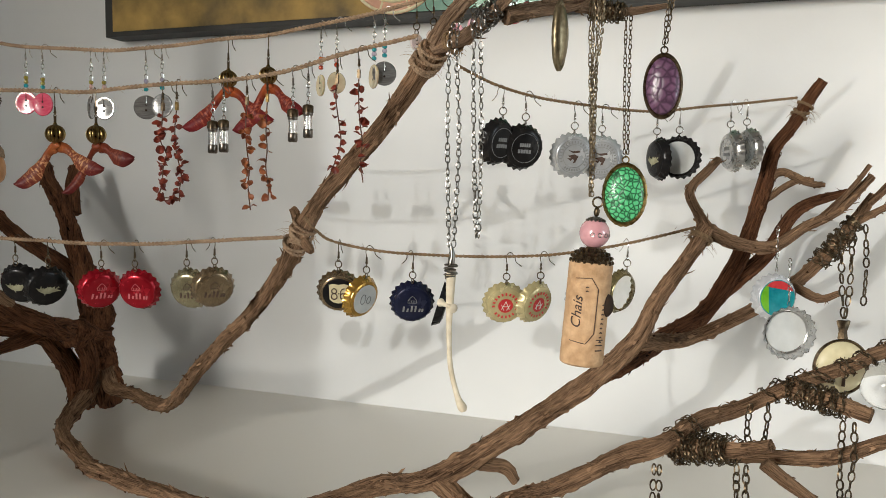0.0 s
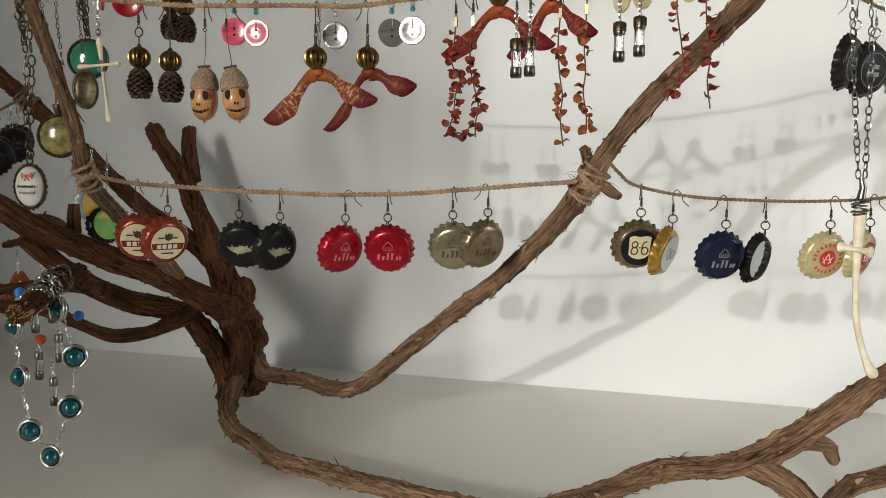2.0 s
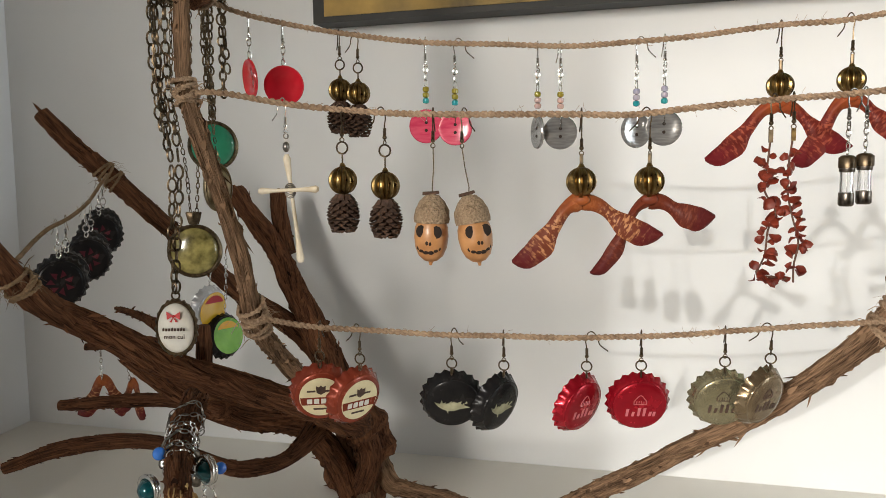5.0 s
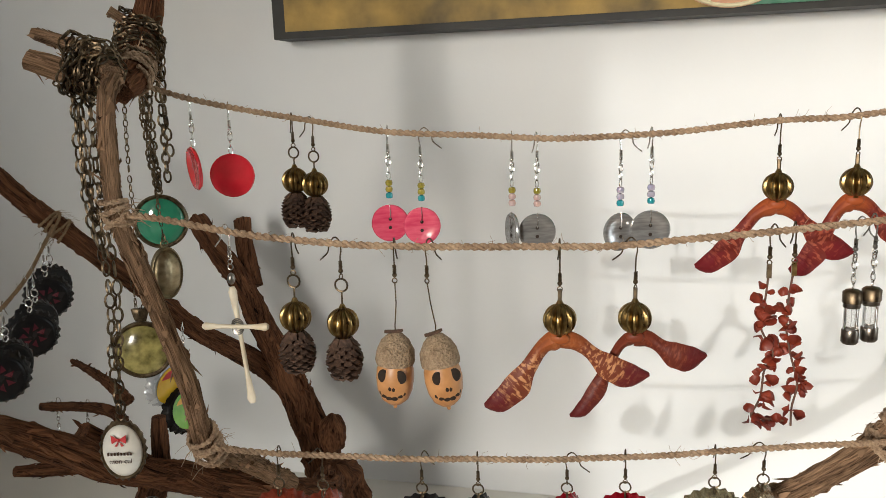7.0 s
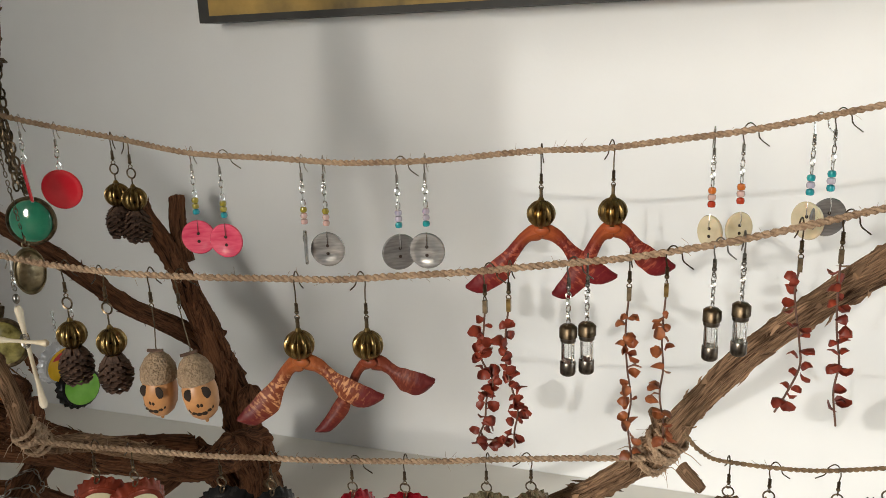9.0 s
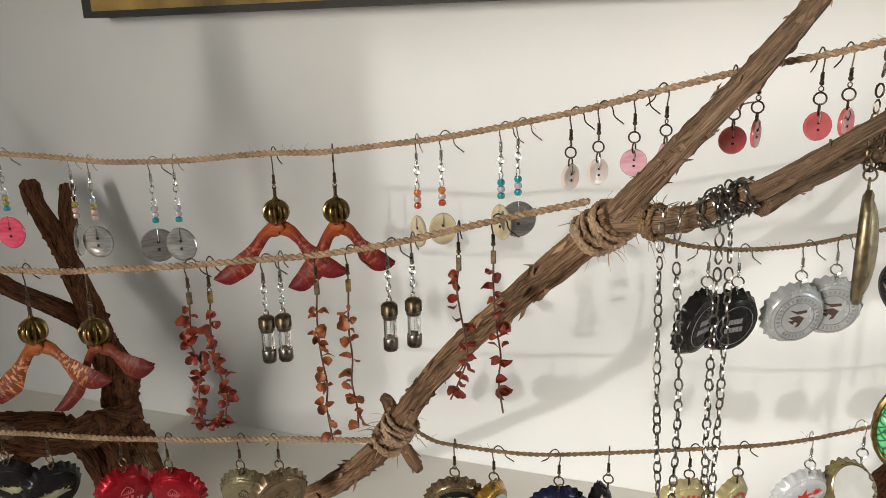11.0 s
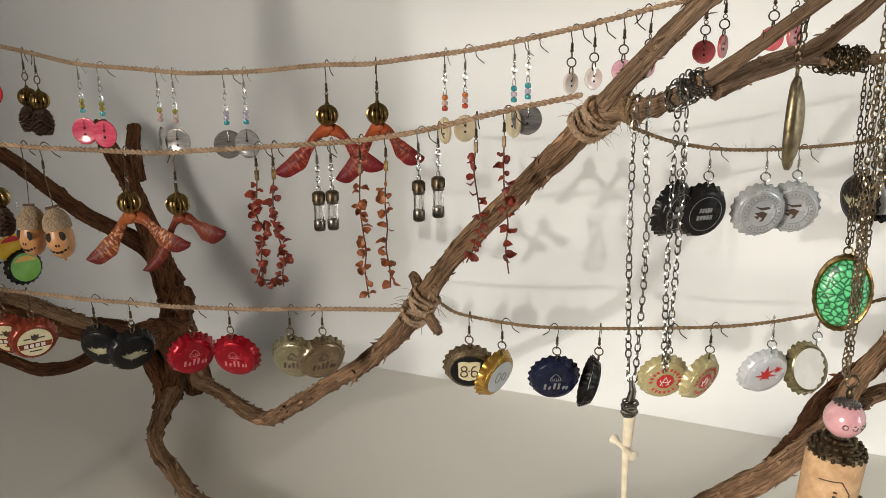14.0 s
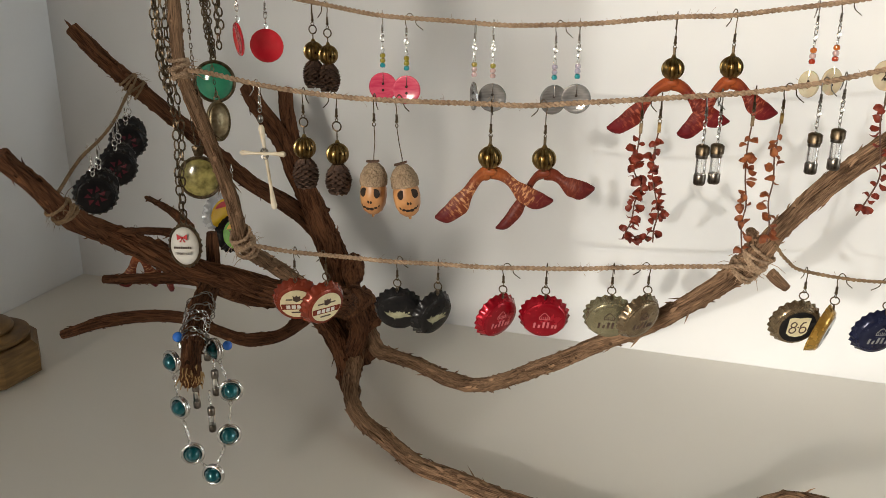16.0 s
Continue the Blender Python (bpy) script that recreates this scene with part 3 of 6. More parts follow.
VINE_ROWS["LW"] = [(-0.175, -0.385, 0.03, 0.00598), (-0.139, -0.327, 0.04, 0.00636), (-0.091, -0.372, 0.076, 0.00636), (-0.057, -0.368, 0.096, 0.00636), (-0.035, -0.37, 0.107, 0.00636), (-0.013, -0.349, 0.119, 0.00561), (0.01, -0.33, 0.125, 0.00524), (0.04, -0.323, 0.141, 0.00486), (0.073, -0.317, 0.156, 0.00449), (0.093, -0.31, 0.166, 0.00449), (0.16, -0.29, 0.19, 0.00299)]
VINE_ROWS["LB"] = [(-0.032, -0.356, 0.101, 0.0065), (-0.009, -0.367, 0.107, 0.0065), (0.01, -0.379, 0.112, 0.00542), (0.026, -0.389, 0.12, 0.00506)]
VINE_ROWS["LBT"] = [(0.005, -0.33, 0.093, 0.00536), (0.028, -0.334, 0.098, 0.00574), (0.062, -0.338, 0.103, 0.00574), (0.091, -0.34, 0.116, 0.00536), (0.13, -0.33, 0.125, 0.00382)]
VINE_ROWS["LC"] = [(0.024, -0.359, 0.101, 0.005), (0.036, -0.359, 0.092, 0.0045), (0.054, -0.36, 0.081, 0.004)]
VINE_ROWS["LD"] = [(0.036, -0.325, 0.138, 0.006), (0.061, -0.335, 0.136, 0.006), (0.082, -0.345, 0.132, 0.006)]
VINE_ROWS["L"] = [(-0.652, -0.15, 0.08, 0.01369), (-0.646, -0.2, 0.098, 0.01219), (-0.631, -0.258, 0.118, 0.01016), (-0.651, -0.308, 0.147, 0.00904), (-0.681, -0.342, 0.167, 0.00869), (-0.701, -0.369, 0.184, 0.00862), (-0.717, -0.39, 0.201, 0.00842), (-0.734, -0.408, 0.2163, 0.00766), (-0.735, -0.434, 0.2337, 0.00719), (-0.745, -0.452, 0.26, 0.00671), (-0.752, -0.468, 0.2813, 0.0065)]
VINE_ROWS["TRUNK"] = [(-0.665, -0.125, 0.004, 0.01685), (-0.664, -0.14, 0.047, 0.01555), (-0.681, -0.127, 0.075, 0.01555), (-0.705, -0.11, 0.117, 0.01426), (-0.735, -0.094, 0.166, 0.01102), (-0.771, -0.082, 0.223, 0.00972), (-0.802, -0.073, 0.256, 0.0094), (-0.822, -0.06, 0.273, 0.00907)]
VINE_ROWS["TRS"] = [(-0.762, -0.075, 0.216, 0.0085), (-0.774, -0.064, 0.251, 0.00765), (-0.781, -0.052, 0.274, 0.00722)]
VINE_ROWS["ROOT"] = [(-0.696, -0.1, 0.037, 0.014), (-0.707, -0.096, 0.006, 0.0126), (-0.7, -0.07, 0.004, 0.0084)]
VINE_ROWS["BK"] = [(-0.703, -0.095, 0.106, 0.01004), (-0.747, -0.097, 0.148, 0.00921), (-0.787, -0.139, 0.196, 0.00795), (-0.818, -0.175, 0.244, 0.00753), (-0.85, -0.212, 0.292, 0.00753), (-0.879, -0.219, 0.316, 0.00711), (-0.905, -0.224, 0.343, 0.00628)]
VINE_ROWS["TH"] = [(-0.636, -0.288, 0.14, 0.0067), (-0.633, -0.35, 0.184, 0.00603), (-0.619, -0.407, 0.218, 0.0057), (-0.623, -0.416, 0.253, 0.00503), (-0.632, -0.425, 0.298, 0.00455), (-0.638, -0.435, 0.334, 0.00415), (-0.639, -0.435, 0.359, 0.00402), (-0.638, -0.434, 0.382, 0.00402), (-0.652, -0.406, 0.394, 0.00436)]
VINE_ROWS["THA"] = [(-0.648, -0.414, 0.393, 0.0054), (-0.674, -0.397, 0.404, 0.0045), (-0.709, -0.386, 0.415, 0.00378)]
VINE_ROWS["THB"] = [(-0.653, -0.409, 0.39, 0.006), (-0.67, -0.412, 0.394, 0.0055), (-0.689, -0.417, 0.401, 0.005)]
VINE_ROWS["THC"] = [(-0.658, -0.399, 0.386, 0.007), (-0.665, -0.374, 0.398, 0.0085), (-0.676, -0.351, 0.417, 0.0085), (-0.67, -0.348, 0.433, 0.007), (-0.665, -0.345, 0.5, 0.006)]
VINE_ROWS["THD"] = [(-0.674, -0.356, 0.419, 0.003), (-0.683, -0.364, 0.427, 0.003)]
VINE_ROWS["SA"] = [(-0.719, -0.27, 0.122, 0.0068), (-0.775, -0.251, 0.122, 0.00544), (-0.871, -0.261, 0.114, 0.00408)]
VINE_ROWS["LP"] = [(-0.772, -0.305, 0.17, 0.0075), (-0.75, -0.275, 0.136, 0.0085), (-0.722, -0.24, 0.11, 0.0095), (-0.69, -0.19, 0.09, 0.0105)]
VINE_ROWS["SB"] = [(-0.666, -0.23, 0.1, 0.00864), (-0.673, -0.27, 0.09, 0.00576), (-0.699, -0.288, 0.087, 0.0054), (-0.721, -0.297, 0.095, 0.00504), (-0.756, -0.31, 0.11, 0.00504), (-0.798, -0.337, 0.113, 0.00504), (-0.836, -0.356, 0.101, 0.0036)]
VINE_ROWS["SC"] = [(-0.73, -0.292, 0.139, 0.00864), (-0.707, -0.336, 0.142, 0.00864), (-0.678, -0.392, 0.136, 0.0072), (-0.645, -0.443, 0.134, 0.00648)]
VINE_ROWS["SD"] = [(-0.724, -0.33, 0.175, 0.005), (-0.778, -0.265, 0.17, 0.004), (-0.866, -0.231, 0.154, 0.003)]
VINE_ROWS["SE"] = [(-0.777, -0.25, 0.173, 0.005), (-0.812, -0.23, 0.181, 0.0035), (-0.861, -0.2, 0.181, 0.002)]
VINE_ROWS["TWA"] = [(-0.692, -0.190, 0.090, 0.0105), (-0.674, -0.178, 0.056, 0.0115), (-0.659, -0.182, 0.024, 0.0100), (-0.642, -0.208, 0.012, 0.0085)]
VINE_ROWS["TWB"] = [(-0.645, -0.190, 0.095, 0.0105), (-0.641, -0.180, 0.062, 0.0095), (-0.653, -0.176, 0.028, 0.0085), (-0.662, -0.160, 0.010, 0.0080)]
VINE_ROWS["SF"] = [(-0.696, -0.335, 0.172, 0.0052), (-0.695, -0.335, 0.2, 0.0042)]
KIND = {"TRUNK": "trunk", "ROOT": "root", "RCT": "twig", "RCU": "twig", "UCT": "twig", "UBS": "twig", "LC": "twig", "SD": "twig", "SE": "twig", "THD": "twig", "SF": "stub",
        "TRS": "stub", "LD": "stub", "SC": "stub", "THA": "stub", "THB": "stub", "LB": "stub"}
OLD = {"LP", "TWA", "TWB", "THC", "TRUNK", "ROOT", "L", "TRS", "BK", "SA", "SB", "SC", "SD", "SE", "SF", "RC", "RD"}
YOUNG = {"UA", "UB", "UC", "UCT"}
STUBS = {"LB", "LD", "LBT", "LC"}
PATHS = {}
rng = random.Random(7)
for key, rows in VINE_ROWS.items():
    pts, rr = smooth_path(rows, 0.0022)
    # fine wander, so that no limb is a smooth hose
    s = rng.uniform(0, 90)
    pts = [p + noise.noise_vector(Vector((s, i * 0.035, 0))) * rr[i] * 0.30 for i, p in enumerate(pts)]
    PATHS[key] = (pts, rr)
    g = Geo()
    thick = max(rr)
    rr2 = [r * (0.95 if key in OLD else 0.76 if key in STUBS else 0.88) * (1 + 0.10 * noise.noise(Vector((s, i * 0.07, 3)))) for i, r in enumerate(rr)]
    g.tube(pts, rr2, 40 if thick > 0.010 else 30 if thick > 0.0055 else 16, bumps=bark_bumps(s, 0.30 if key in OLD else 0.26))
    length = len(pts) * 0.0022
    if thick > 0.004:
        strands(g, pts, rr2, int(length * (460 if key in OLD else 380)), rng, 0.27 if key in OLD else 0.14, 26 if thick > 0.012 else 12, 0.25 if key in YOUNG else 0.8)
    flakes(g, pts, rr2, int(length * (420 if thick > 0.006 else 200)), rng, 1.2 if thick > 0.009 else 0.9)
    flakes(g, pts, rr2, int(length * (60 if thick > 0.006 else 30)), rng, 1.2 if key in YOUNG else 1.5)
    part(KIND.get(key, "limb"), g, M["old_bark"] if key in OLD else M["pale_bark"] if key in YOUNG else M["bark"], vine, "darker old bark" if key in OLD else "paler young bark" if key in YOUNG else "")

# knobbly burr where the limbs meet
for c, r, sq in (((-0.650, -0.158, 0.070), 0.019, (1.0, 1.0, 1.15)), ((-0.672, -0.124, 0.104), 0.0125, (1, 1, 1.25)), ((-0.640, -0.200, 0.098), 0.015, (1, 1.2, 0.9)),
                 ((-0.690, -0.105, 0.030), 0.018, (1, 1, 1.1))):
    g = Geo()
    prof = [(max(math.sin(math.pi * i / 14), 0.03) * r, -math.cos(math.pi * i / 14) * r) for i in range(15)]
    b0 = len(g.v)
    g.lathe(prof, 26, Matrix.Translation(c) @ Matrix.Diagonal((*sq, 1)))
    cv = Vector(c)
    g.v = [tuple(cv + (Vector(p) - cv) * (1 + 0.36 * noise.noise(Vector(p) * 60) + 0.25 * noise.noise(Vector(p) * 150))) for p in g.v]
    g.v = [(x, y, max(z, 0.001)) for x, y, z in g.v]
    g.grain = [(math.atan2(p[1] - c[1], p[0] - c[0]), p[2] * 20, p[2] * 2) for p in g.v]
    part("burr", g, M["old_bark"], vine, "knotted dark burr")

# split fibre at the end of the stub, and the spurs
g = Geo()
end = Vector(VINE_ROWS["SC"][-1][:3])
back = (Vector(VINE_ROWS["SC"][-2][:3]) - end).normalized()
for i in range(46):
    a, q = rng.uniform(0, 6.28), rng.uniform(0.001, 0.0075)
    side = back.orthogonal().normalized()
    side.rotate(Matrix.Rotation(a, 3, back))
    p = end + side * q + back * 0.006
    tip = end + side * (q + rng.uniform(-0.002, 0.003)) - back * rng.uniform(0.001, 0.008)
    g.tube([p, (p + tip) / 2 + side * 0.0005, tip], [0.0006, 0.0005, 0.0002], 4)
part("split_fibres", g, M["straw"], vine, "pale torn wood fibres at the broken end")
SPURS = (((-0.167, -0.308, 0.058), (-0.152, -0.292, 0.052), (-0.145, -0.285, 0.040), 0.006), ((-0.303, -0.337, 0.232), (-0.305, -0.338, 0.239), (-0.307, -0.339, 0.242), 0.0036),
         ((-0.292, -0.346, 0.218), (-0.286, -0.351, 0.214), (-0.282, -0.354, 0.212), 0.0034), ((0.048, -0.180, 0.189), (0.066, -0.19, 0.181), (0.080, -0.192, 0.186), 0.0036),
         ((0.047, -0.182, 0.188), (0.046, -0.19, 0.175), (0.046, -0.192, 0.160), 0.0034), ((0.100, -0.165, 0.255), (0.112, -0.165, 0.268), (0.118, -0.165, 0.28), 0.003),
         ((0.092, -0.168, 0.240), (0.112, -0.17, 0.252), (0.128, -0.17, 0.256), 0.003), ((0.058, -0.198, 0.238), (0.080, -0.20, 0.262), (0.094, -0.20, 0.283), 0.0022))
for a, b, c, r in SPURS:
    g = Geo()
    pts, rr = smooth_path([(*a, r), (*b, r * 0.9), (*c, r * 0.65)], 0.002)
    g.tube(pts, rr, 12, bumps=bark_bumps(rng.uniform(0, 50), 0.3))
    flakes(g, pts, rr, 6, rng, 0.7)
    part("spur", g, M["bark"], vine)


# ---- twine ----
def rope_points(ctrl, step=0.0022):
    return smooth_path([(*p, 0) for p in ctrl], step)[0]


def twist(g, pts, ply, r, pitch):
    """Two plies laid round each other along the points."""
    for k in (0, 1):
        run, out, side = 0.0, [], None
        for i, p in enumerate(pts):
            t = (pts[min(i + 1, len(pts) - 1)] - pts[max(i - 1, 0)]).normalized()
            side = t.orthogonal().normalized() if side is None else (side - t * side.dot(t)).normalized()
            if i:
                run += (p - pts[i - 1]).length
            a = run / pitch * 2 * math.pi + math.pi * k
            out.append(p + side * math.cos(a) * ply + t.cross(side) * math.sin(a) * ply)
        g.tube(out, [r * (1 + 0.2 * noise.noise(Vector((k * 9, i * 0.3, 1)))) for i in range(len(out))], 6)


def knot(centre, limb_r, axis, turns=4, spread=0.010):
    """Turns of twine laid over each other round a limb."""
    g = Geo()
    ax = Vector(axis).normalized()
    s = ax.orthogonal().normalized()
    u = ax.cross(s)
    pts = []
    n = turns * 26
    for i in range(n + 1):
        a = 2 * math.pi * turns * i / n
        h = (math.sin(a * 0.37 + centre[0] * 40) * 0.6 + (i / n - 0.5) * 0.7) * spread
        q = limb_r * 0.97 + 0.0012 + 0.0010 * noise.noise(Vector((i * 0.11, centre[0] * 30, 0)))
        pts.append(Vector(centre) + s * math.cos(a) * q + u * math.sin(a) * q + ax * h)
    twist(g, pts, 0.0006, 0.0008, 0.006)
    return g


def knot_fibres(centre, limb_r, axis, rg, spread):
    g = Geo()
    ax = Vector(axis).normalized()
    s = ax.orthogonal().normalized()
    u = ax.cross(s)
    for _ in range(44):
        a = rg.uniform(0, 6.28)
        o = s * math.cos(a) + u * math.sin(a)
        p = Vector(centre) + o * (limb_r + 0.0015) + ax * rg.uniform(-0.7, 0.7) * spread
        e = p + o * rg.uniform(0.001, 0.006) + Vector((rg.uniform(-1, 1), rg.uniform(-1, 1), rg.uniform(-1.3, 0.5))) * 0.005
        thick = rg.choice((0.0001, 0.0001, 0.00022))
        g.tube([p, (p + e) / 2 + Vector((0, 0, 0.001)), e], [thick, thick, thick * 0.5], 4)
    return g


def seat(key, place):
    """The nearest point of a limb to a place, its radius there and its direction."""
    pts, rr = PATHS[key]
    i = min(range(1, len(pts) - 1), key=lambda k: (pts[k] - Vector(place)).length)
    return pts[i], rr[i], tuple((pts[i + 1] - pts[i - 1]).normalized())


def twine(name, label, ctrl, material, knots, ply=0.00088, r=0.00104, fuzz=150):
    ob = thing(name, label, "string")
    pts = rope_points(ctrl)
    s = ctrl[0][0] * 31
    pts = [p + noise.noise_vector(Vector((s, i * 0.045, 0))) * 0.0011 for i, p in enumerate(pts)]
    fine = []
    for a, b in zip(pts[:-1], pts[1:]):
        fine += [a, (a + b) / 2]
    fine.append(pts[-1])
    g = Geo()
    twist(g, fine, ply * 0.88, r * 0.90, 0.0066)
    part("cord", g, material, ob)
    g = Geo()
    rg = random.Random(int(abs(s) * 10))
    for _ in range(fuzz):
        i = rg.randrange(2, len(pts) - 2)
        d = Vector((rg.uniform(-1, 1), rg.uniform(-1, 1), rg.uniform(-0.7, 1)))
        e = pts[i] + d * rg.uniform(0.002, 0.0055)
        c = (pts[i] + e) / 2 + Vector((rg.uniform(-1, 1), 0, rg.uniform(-1, 1))) * 0.0012
        g.tube([pts[i], c, e], 0.00009, 3, caps=False)
    tagged(part("fibre_fuzz", g, material, ob), kind="stuff")
    for key, place, turns, spread in knots:
        c, lr, ax = seat(key, place)
        kn = part("knot", knot(c, lr, ax, turns, spread), material, ob)
        tagged(part("fibre_fuzz", knot_fibres(c, lr, ax, rg, spread), material, kn), kind="stuff")
    return ob


STRINGS = {
    "TOP": [(-0.664, -0.376, 0.392), (-0.640, -0.364, 0.3825), (-0.592, -0.353, 0.372), (-0.542, -0.354, 0.365), (-0.482, -0.348, 0.361), (-0.431, -0.346, 0.361),
            (-0.361, -0.340, 0.367), (-0.329, -0.338, 0.369), (-0.285, -0.337, 0.375), (-0.245, -0.333, 0.381), (-0.214, -0.333, 0.388), (-0.186, -0.330, 0.395),
            (-0.140, -0.324, 0.407), (-0.105, -0.330, 0.414), (-0.060, -0.345, 0.428), (-0.03, -0.36, 0.445)],
    "MID": [(-0.642, -0.432, 0.335), (-0.620, -0.437, 0.334), (-0.587, -0.434, 0.328), (-0.550, -0.431, 0.3235), (-0.514, -0.426, 0.322), (-0.453, -0.415, 0.321), (-0.424, -0.408, 0.321),
            (-0.372, -0.401, 0.326), (-0.340, -0.391, 0.328), (-0.314, -0.386, 0.331), (-0.283, -0.381, 0.3365), (-0.251, -0.378, 0.345), (-0.198, -0.369, 0.358)],
    "LOWL": [(-0.612, -0.415, 0.222), (-0.586, -0.404, 0.217), (-0.519, -0.388, 0.213), (-0.455, -0.372, 0.211), (-0.385, -0.358, 0.214), (-0.309, -0.347, 0.221)],
    "LOWR": [(-0.292, -0.347, 0.236), (-0.284, -0.344, 0.226), (-0.270, -0.335, 0.217), (-0.219, -0.316, 0.210), (-0.155, -0.289, 0.210), (-0.098, -0.273, 0.216), (-0.025, -0.244, 0.234)],
    "UPR": [(-0.176, -0.352, 0.340), (-0.151, -0.323, 0.328), (-0.109, -0.280, 0.321), (-0.059, -0.225, 0.321), (-0.005, -0.190, 0.329), (0.045, -0.162, 0.337)],
    "SIDE": [(-0.737, -0.440, 0.252), (-0.760, -0.395, 0.262), (-0.800, -0.310, 0.272), (-0.846, -0.222, 0.294)],
}
JUTE, THIN = "light brown jute twine strung between the vine limbs", "thin dark brown twine tied to the vine"
twine("twine", JUTE, STRINGS["TOP"], M["twine"], [("THC", (-0.664, -0.378, 0.393), 5, 0.010)], fuzz=130)
twine("twine", JUTE, STRINGS["MID"], M["twine"], [("TH", (-0.638, -0.433, 0.335), 5, 0.009), ("MID", (-0.197, -0.362, 0.345), 7, 0.011)], fuzz=130)
twine("twine", JUTE, STRINGS["LOWL"], M["twine"], [("TH", (-0.616, -0.412, 0.222), 8, 0.012), ("MID", (-0.304, -0.334, 0.221), 9, 0.013)], fuzz=90)
twine("twine", THIN, STRINGS["LOWR"], M["dark_twine"], [("LOW", (-0.022, -0.246, 0.226), 3, 0.005)], 0.0006, 0.0008, fuzz=50)
twine("twine", THIN, STRINGS["UPR"], M["dark_twine"], [("UB", (-0.172, -0.370, 0.352), 3, 0.005), ("RC", (0.048, -0.157, 0.328), 3, 0.007)], 0.0006, 0.0008, fuzz=50)
twine("twine", "grey brown twine between two dark limbs", STRINGS["SIDE"], M["dark_twine"], [("L", (-0.735, -0.436, 0.242), 4, 0.008), ("BK", (-0.850, -0.214, 0.294), 5, 0.010)], 0.0007, 0.0009, fuzz=50)


def on_string(key, x):
    """The point of a string above a given x."""
    rows = rope_points(STRINGS[key], 0.004)
    a = min(rows, key=lambda p: abs(p.x - x))
    return Vector((x, a.y, a.z))


# ---- findings shared by the jewellery ----
def ear_wire(metal, parent, turn=0.0, drop=0.0125, tail=0.0075, shared={}):
    """A fish-hook ear wire over a string, with a coil and a bead; its lower eye is at -drop."""
    key = (metal, round(drop, 4), round(tail, 4))
    if key not in shared:
        g = Geo()
        pts, _ = smooth_path([(0, 0, -drop, 0), (0, 0, -0.006, 0), (0, -0.0006, -0.002, 0), (0, 0.0004, 0.0018, 0), (0, 0.0028, 0.0026, 0), (0, 0.0056, -0.0005, 0), (0, 0.0066, -0.004, 0), (0, 0.0078 + tail * 0.4, -tail, 0)], 0.0008)
        g.tube(pts, 0.00033, 5)
        coil = [(0.00062 * math.cos(a), 0.00062 * math.sin(a), -drop + 0.0022 + 0.0034 * a / 44) for a in [i * 0.7 for i in range(63)]]
        g.tube(coil, 0.00026, 4)
        g.ball((0, 0, -drop + 0.0014), 0.00105, 8, 6)
        g.ring((0, 0, -drop - 0.0009), 0.0010, 0.00028, n=10, k=4)
        shared[key] = g.mesh("hook", M[metal])
    return part("hook", shared[key], None, parent, m=pose(0, 0, 0, 0, 0, turn))


def links(g, a, b, pitch=0.0032, wire=0.00035, wide=0.0011, spin=0.0):
    """Oval chain links from a to b, every other one turned."""
    a, b = Vector(a), Vector(b)
    n = max(1, round((b - a).length / pitch))
    d = (b - a).normalized()
    s = d.orthogonal().normalized()
    s.rotate(Matrix.Rotation(spin, 3, d))
    for i in range(n):
        c = a + (b - a) * (i + 0.5) / n
        w = s if i % 2 == 0 else d.cross(s)
        w = (w + d.cross(w) * 0.35 * math.sin(i * 2.7)).normalized()
        ln = (b - a).length / n * 0.5 + wire * 1.3
        g.tube([c + d * ln * math.sin(t) + w * wide * math.cos(t) for t in [2 * math.pi * k / 10 for k in range(10)]], wire, 4, closed=True)


def chain(name, metal, path, parent=None, pitch=0.0034, wire=0.0004, wide=0.0012, seed=0):
    g = Geo()
    pts = smooth_path([(*p, 0) for p in path], pitch)[0]
    keep = [pts[0]]
    for p in pts:
        if (p - keep[-1]).length >= pitch * 0.98:
            keep.append(p)
    for i, (a, b) in enumerate(zip(keep[:-1], keep[1:])):
        d = (b - a).normalized()
        s = d.orthogonal().normalized()
        s.rotate(Matrix.Rotation(seed + (0 if i % 2 else 1.57) + 0.5 * math.sin(i * 1.9 + seed), 3, d))
        c, ln = (a + b) / 2, pitch * 0.5 + wire * 1.3
        g.tube([c + d * ln * math.sin(t) + s * wide * math.cos(t) for t in [2 * math.pi * k / 10 for k in range(10)]], wire, 4, closed=True)
    return part(name, g, M[metal], parent)


# ---- bottle cap earrings ----
def cap_shell():
    g = Geo()
    flute = lambda a, i: 1 + (0, 0, 0, 0, 0.008, 0.028, 0.046, 0.044, 0.016, 0, 0)[i] * math.cos(21 * a)
    face = pose(0, 0, 0, 90)
    g.lathe([(0.0004, 0.0030), (0.0108, 0.0029), (0.0126, 0.0025), (0.0140, 0.0015), (0.0150, 0.0000), (0.0158, -0.0020), (0.0164, -0.0036), (0.0160, -0.0036), (0.0148, -0.0010), (0.0137, 0.0021), (0.0004, 0.0022)],
            84, face, flute)
    return g


CAP_MESH = {}


def disc(r, y, depth=0.00014, n=32):
    g = Geo()
    g.lathe([(r * 0.02, 0), (r, 0), (r, depth), (r * 0.02, depth)], n, pose(0, y, 0, 90))
    return g


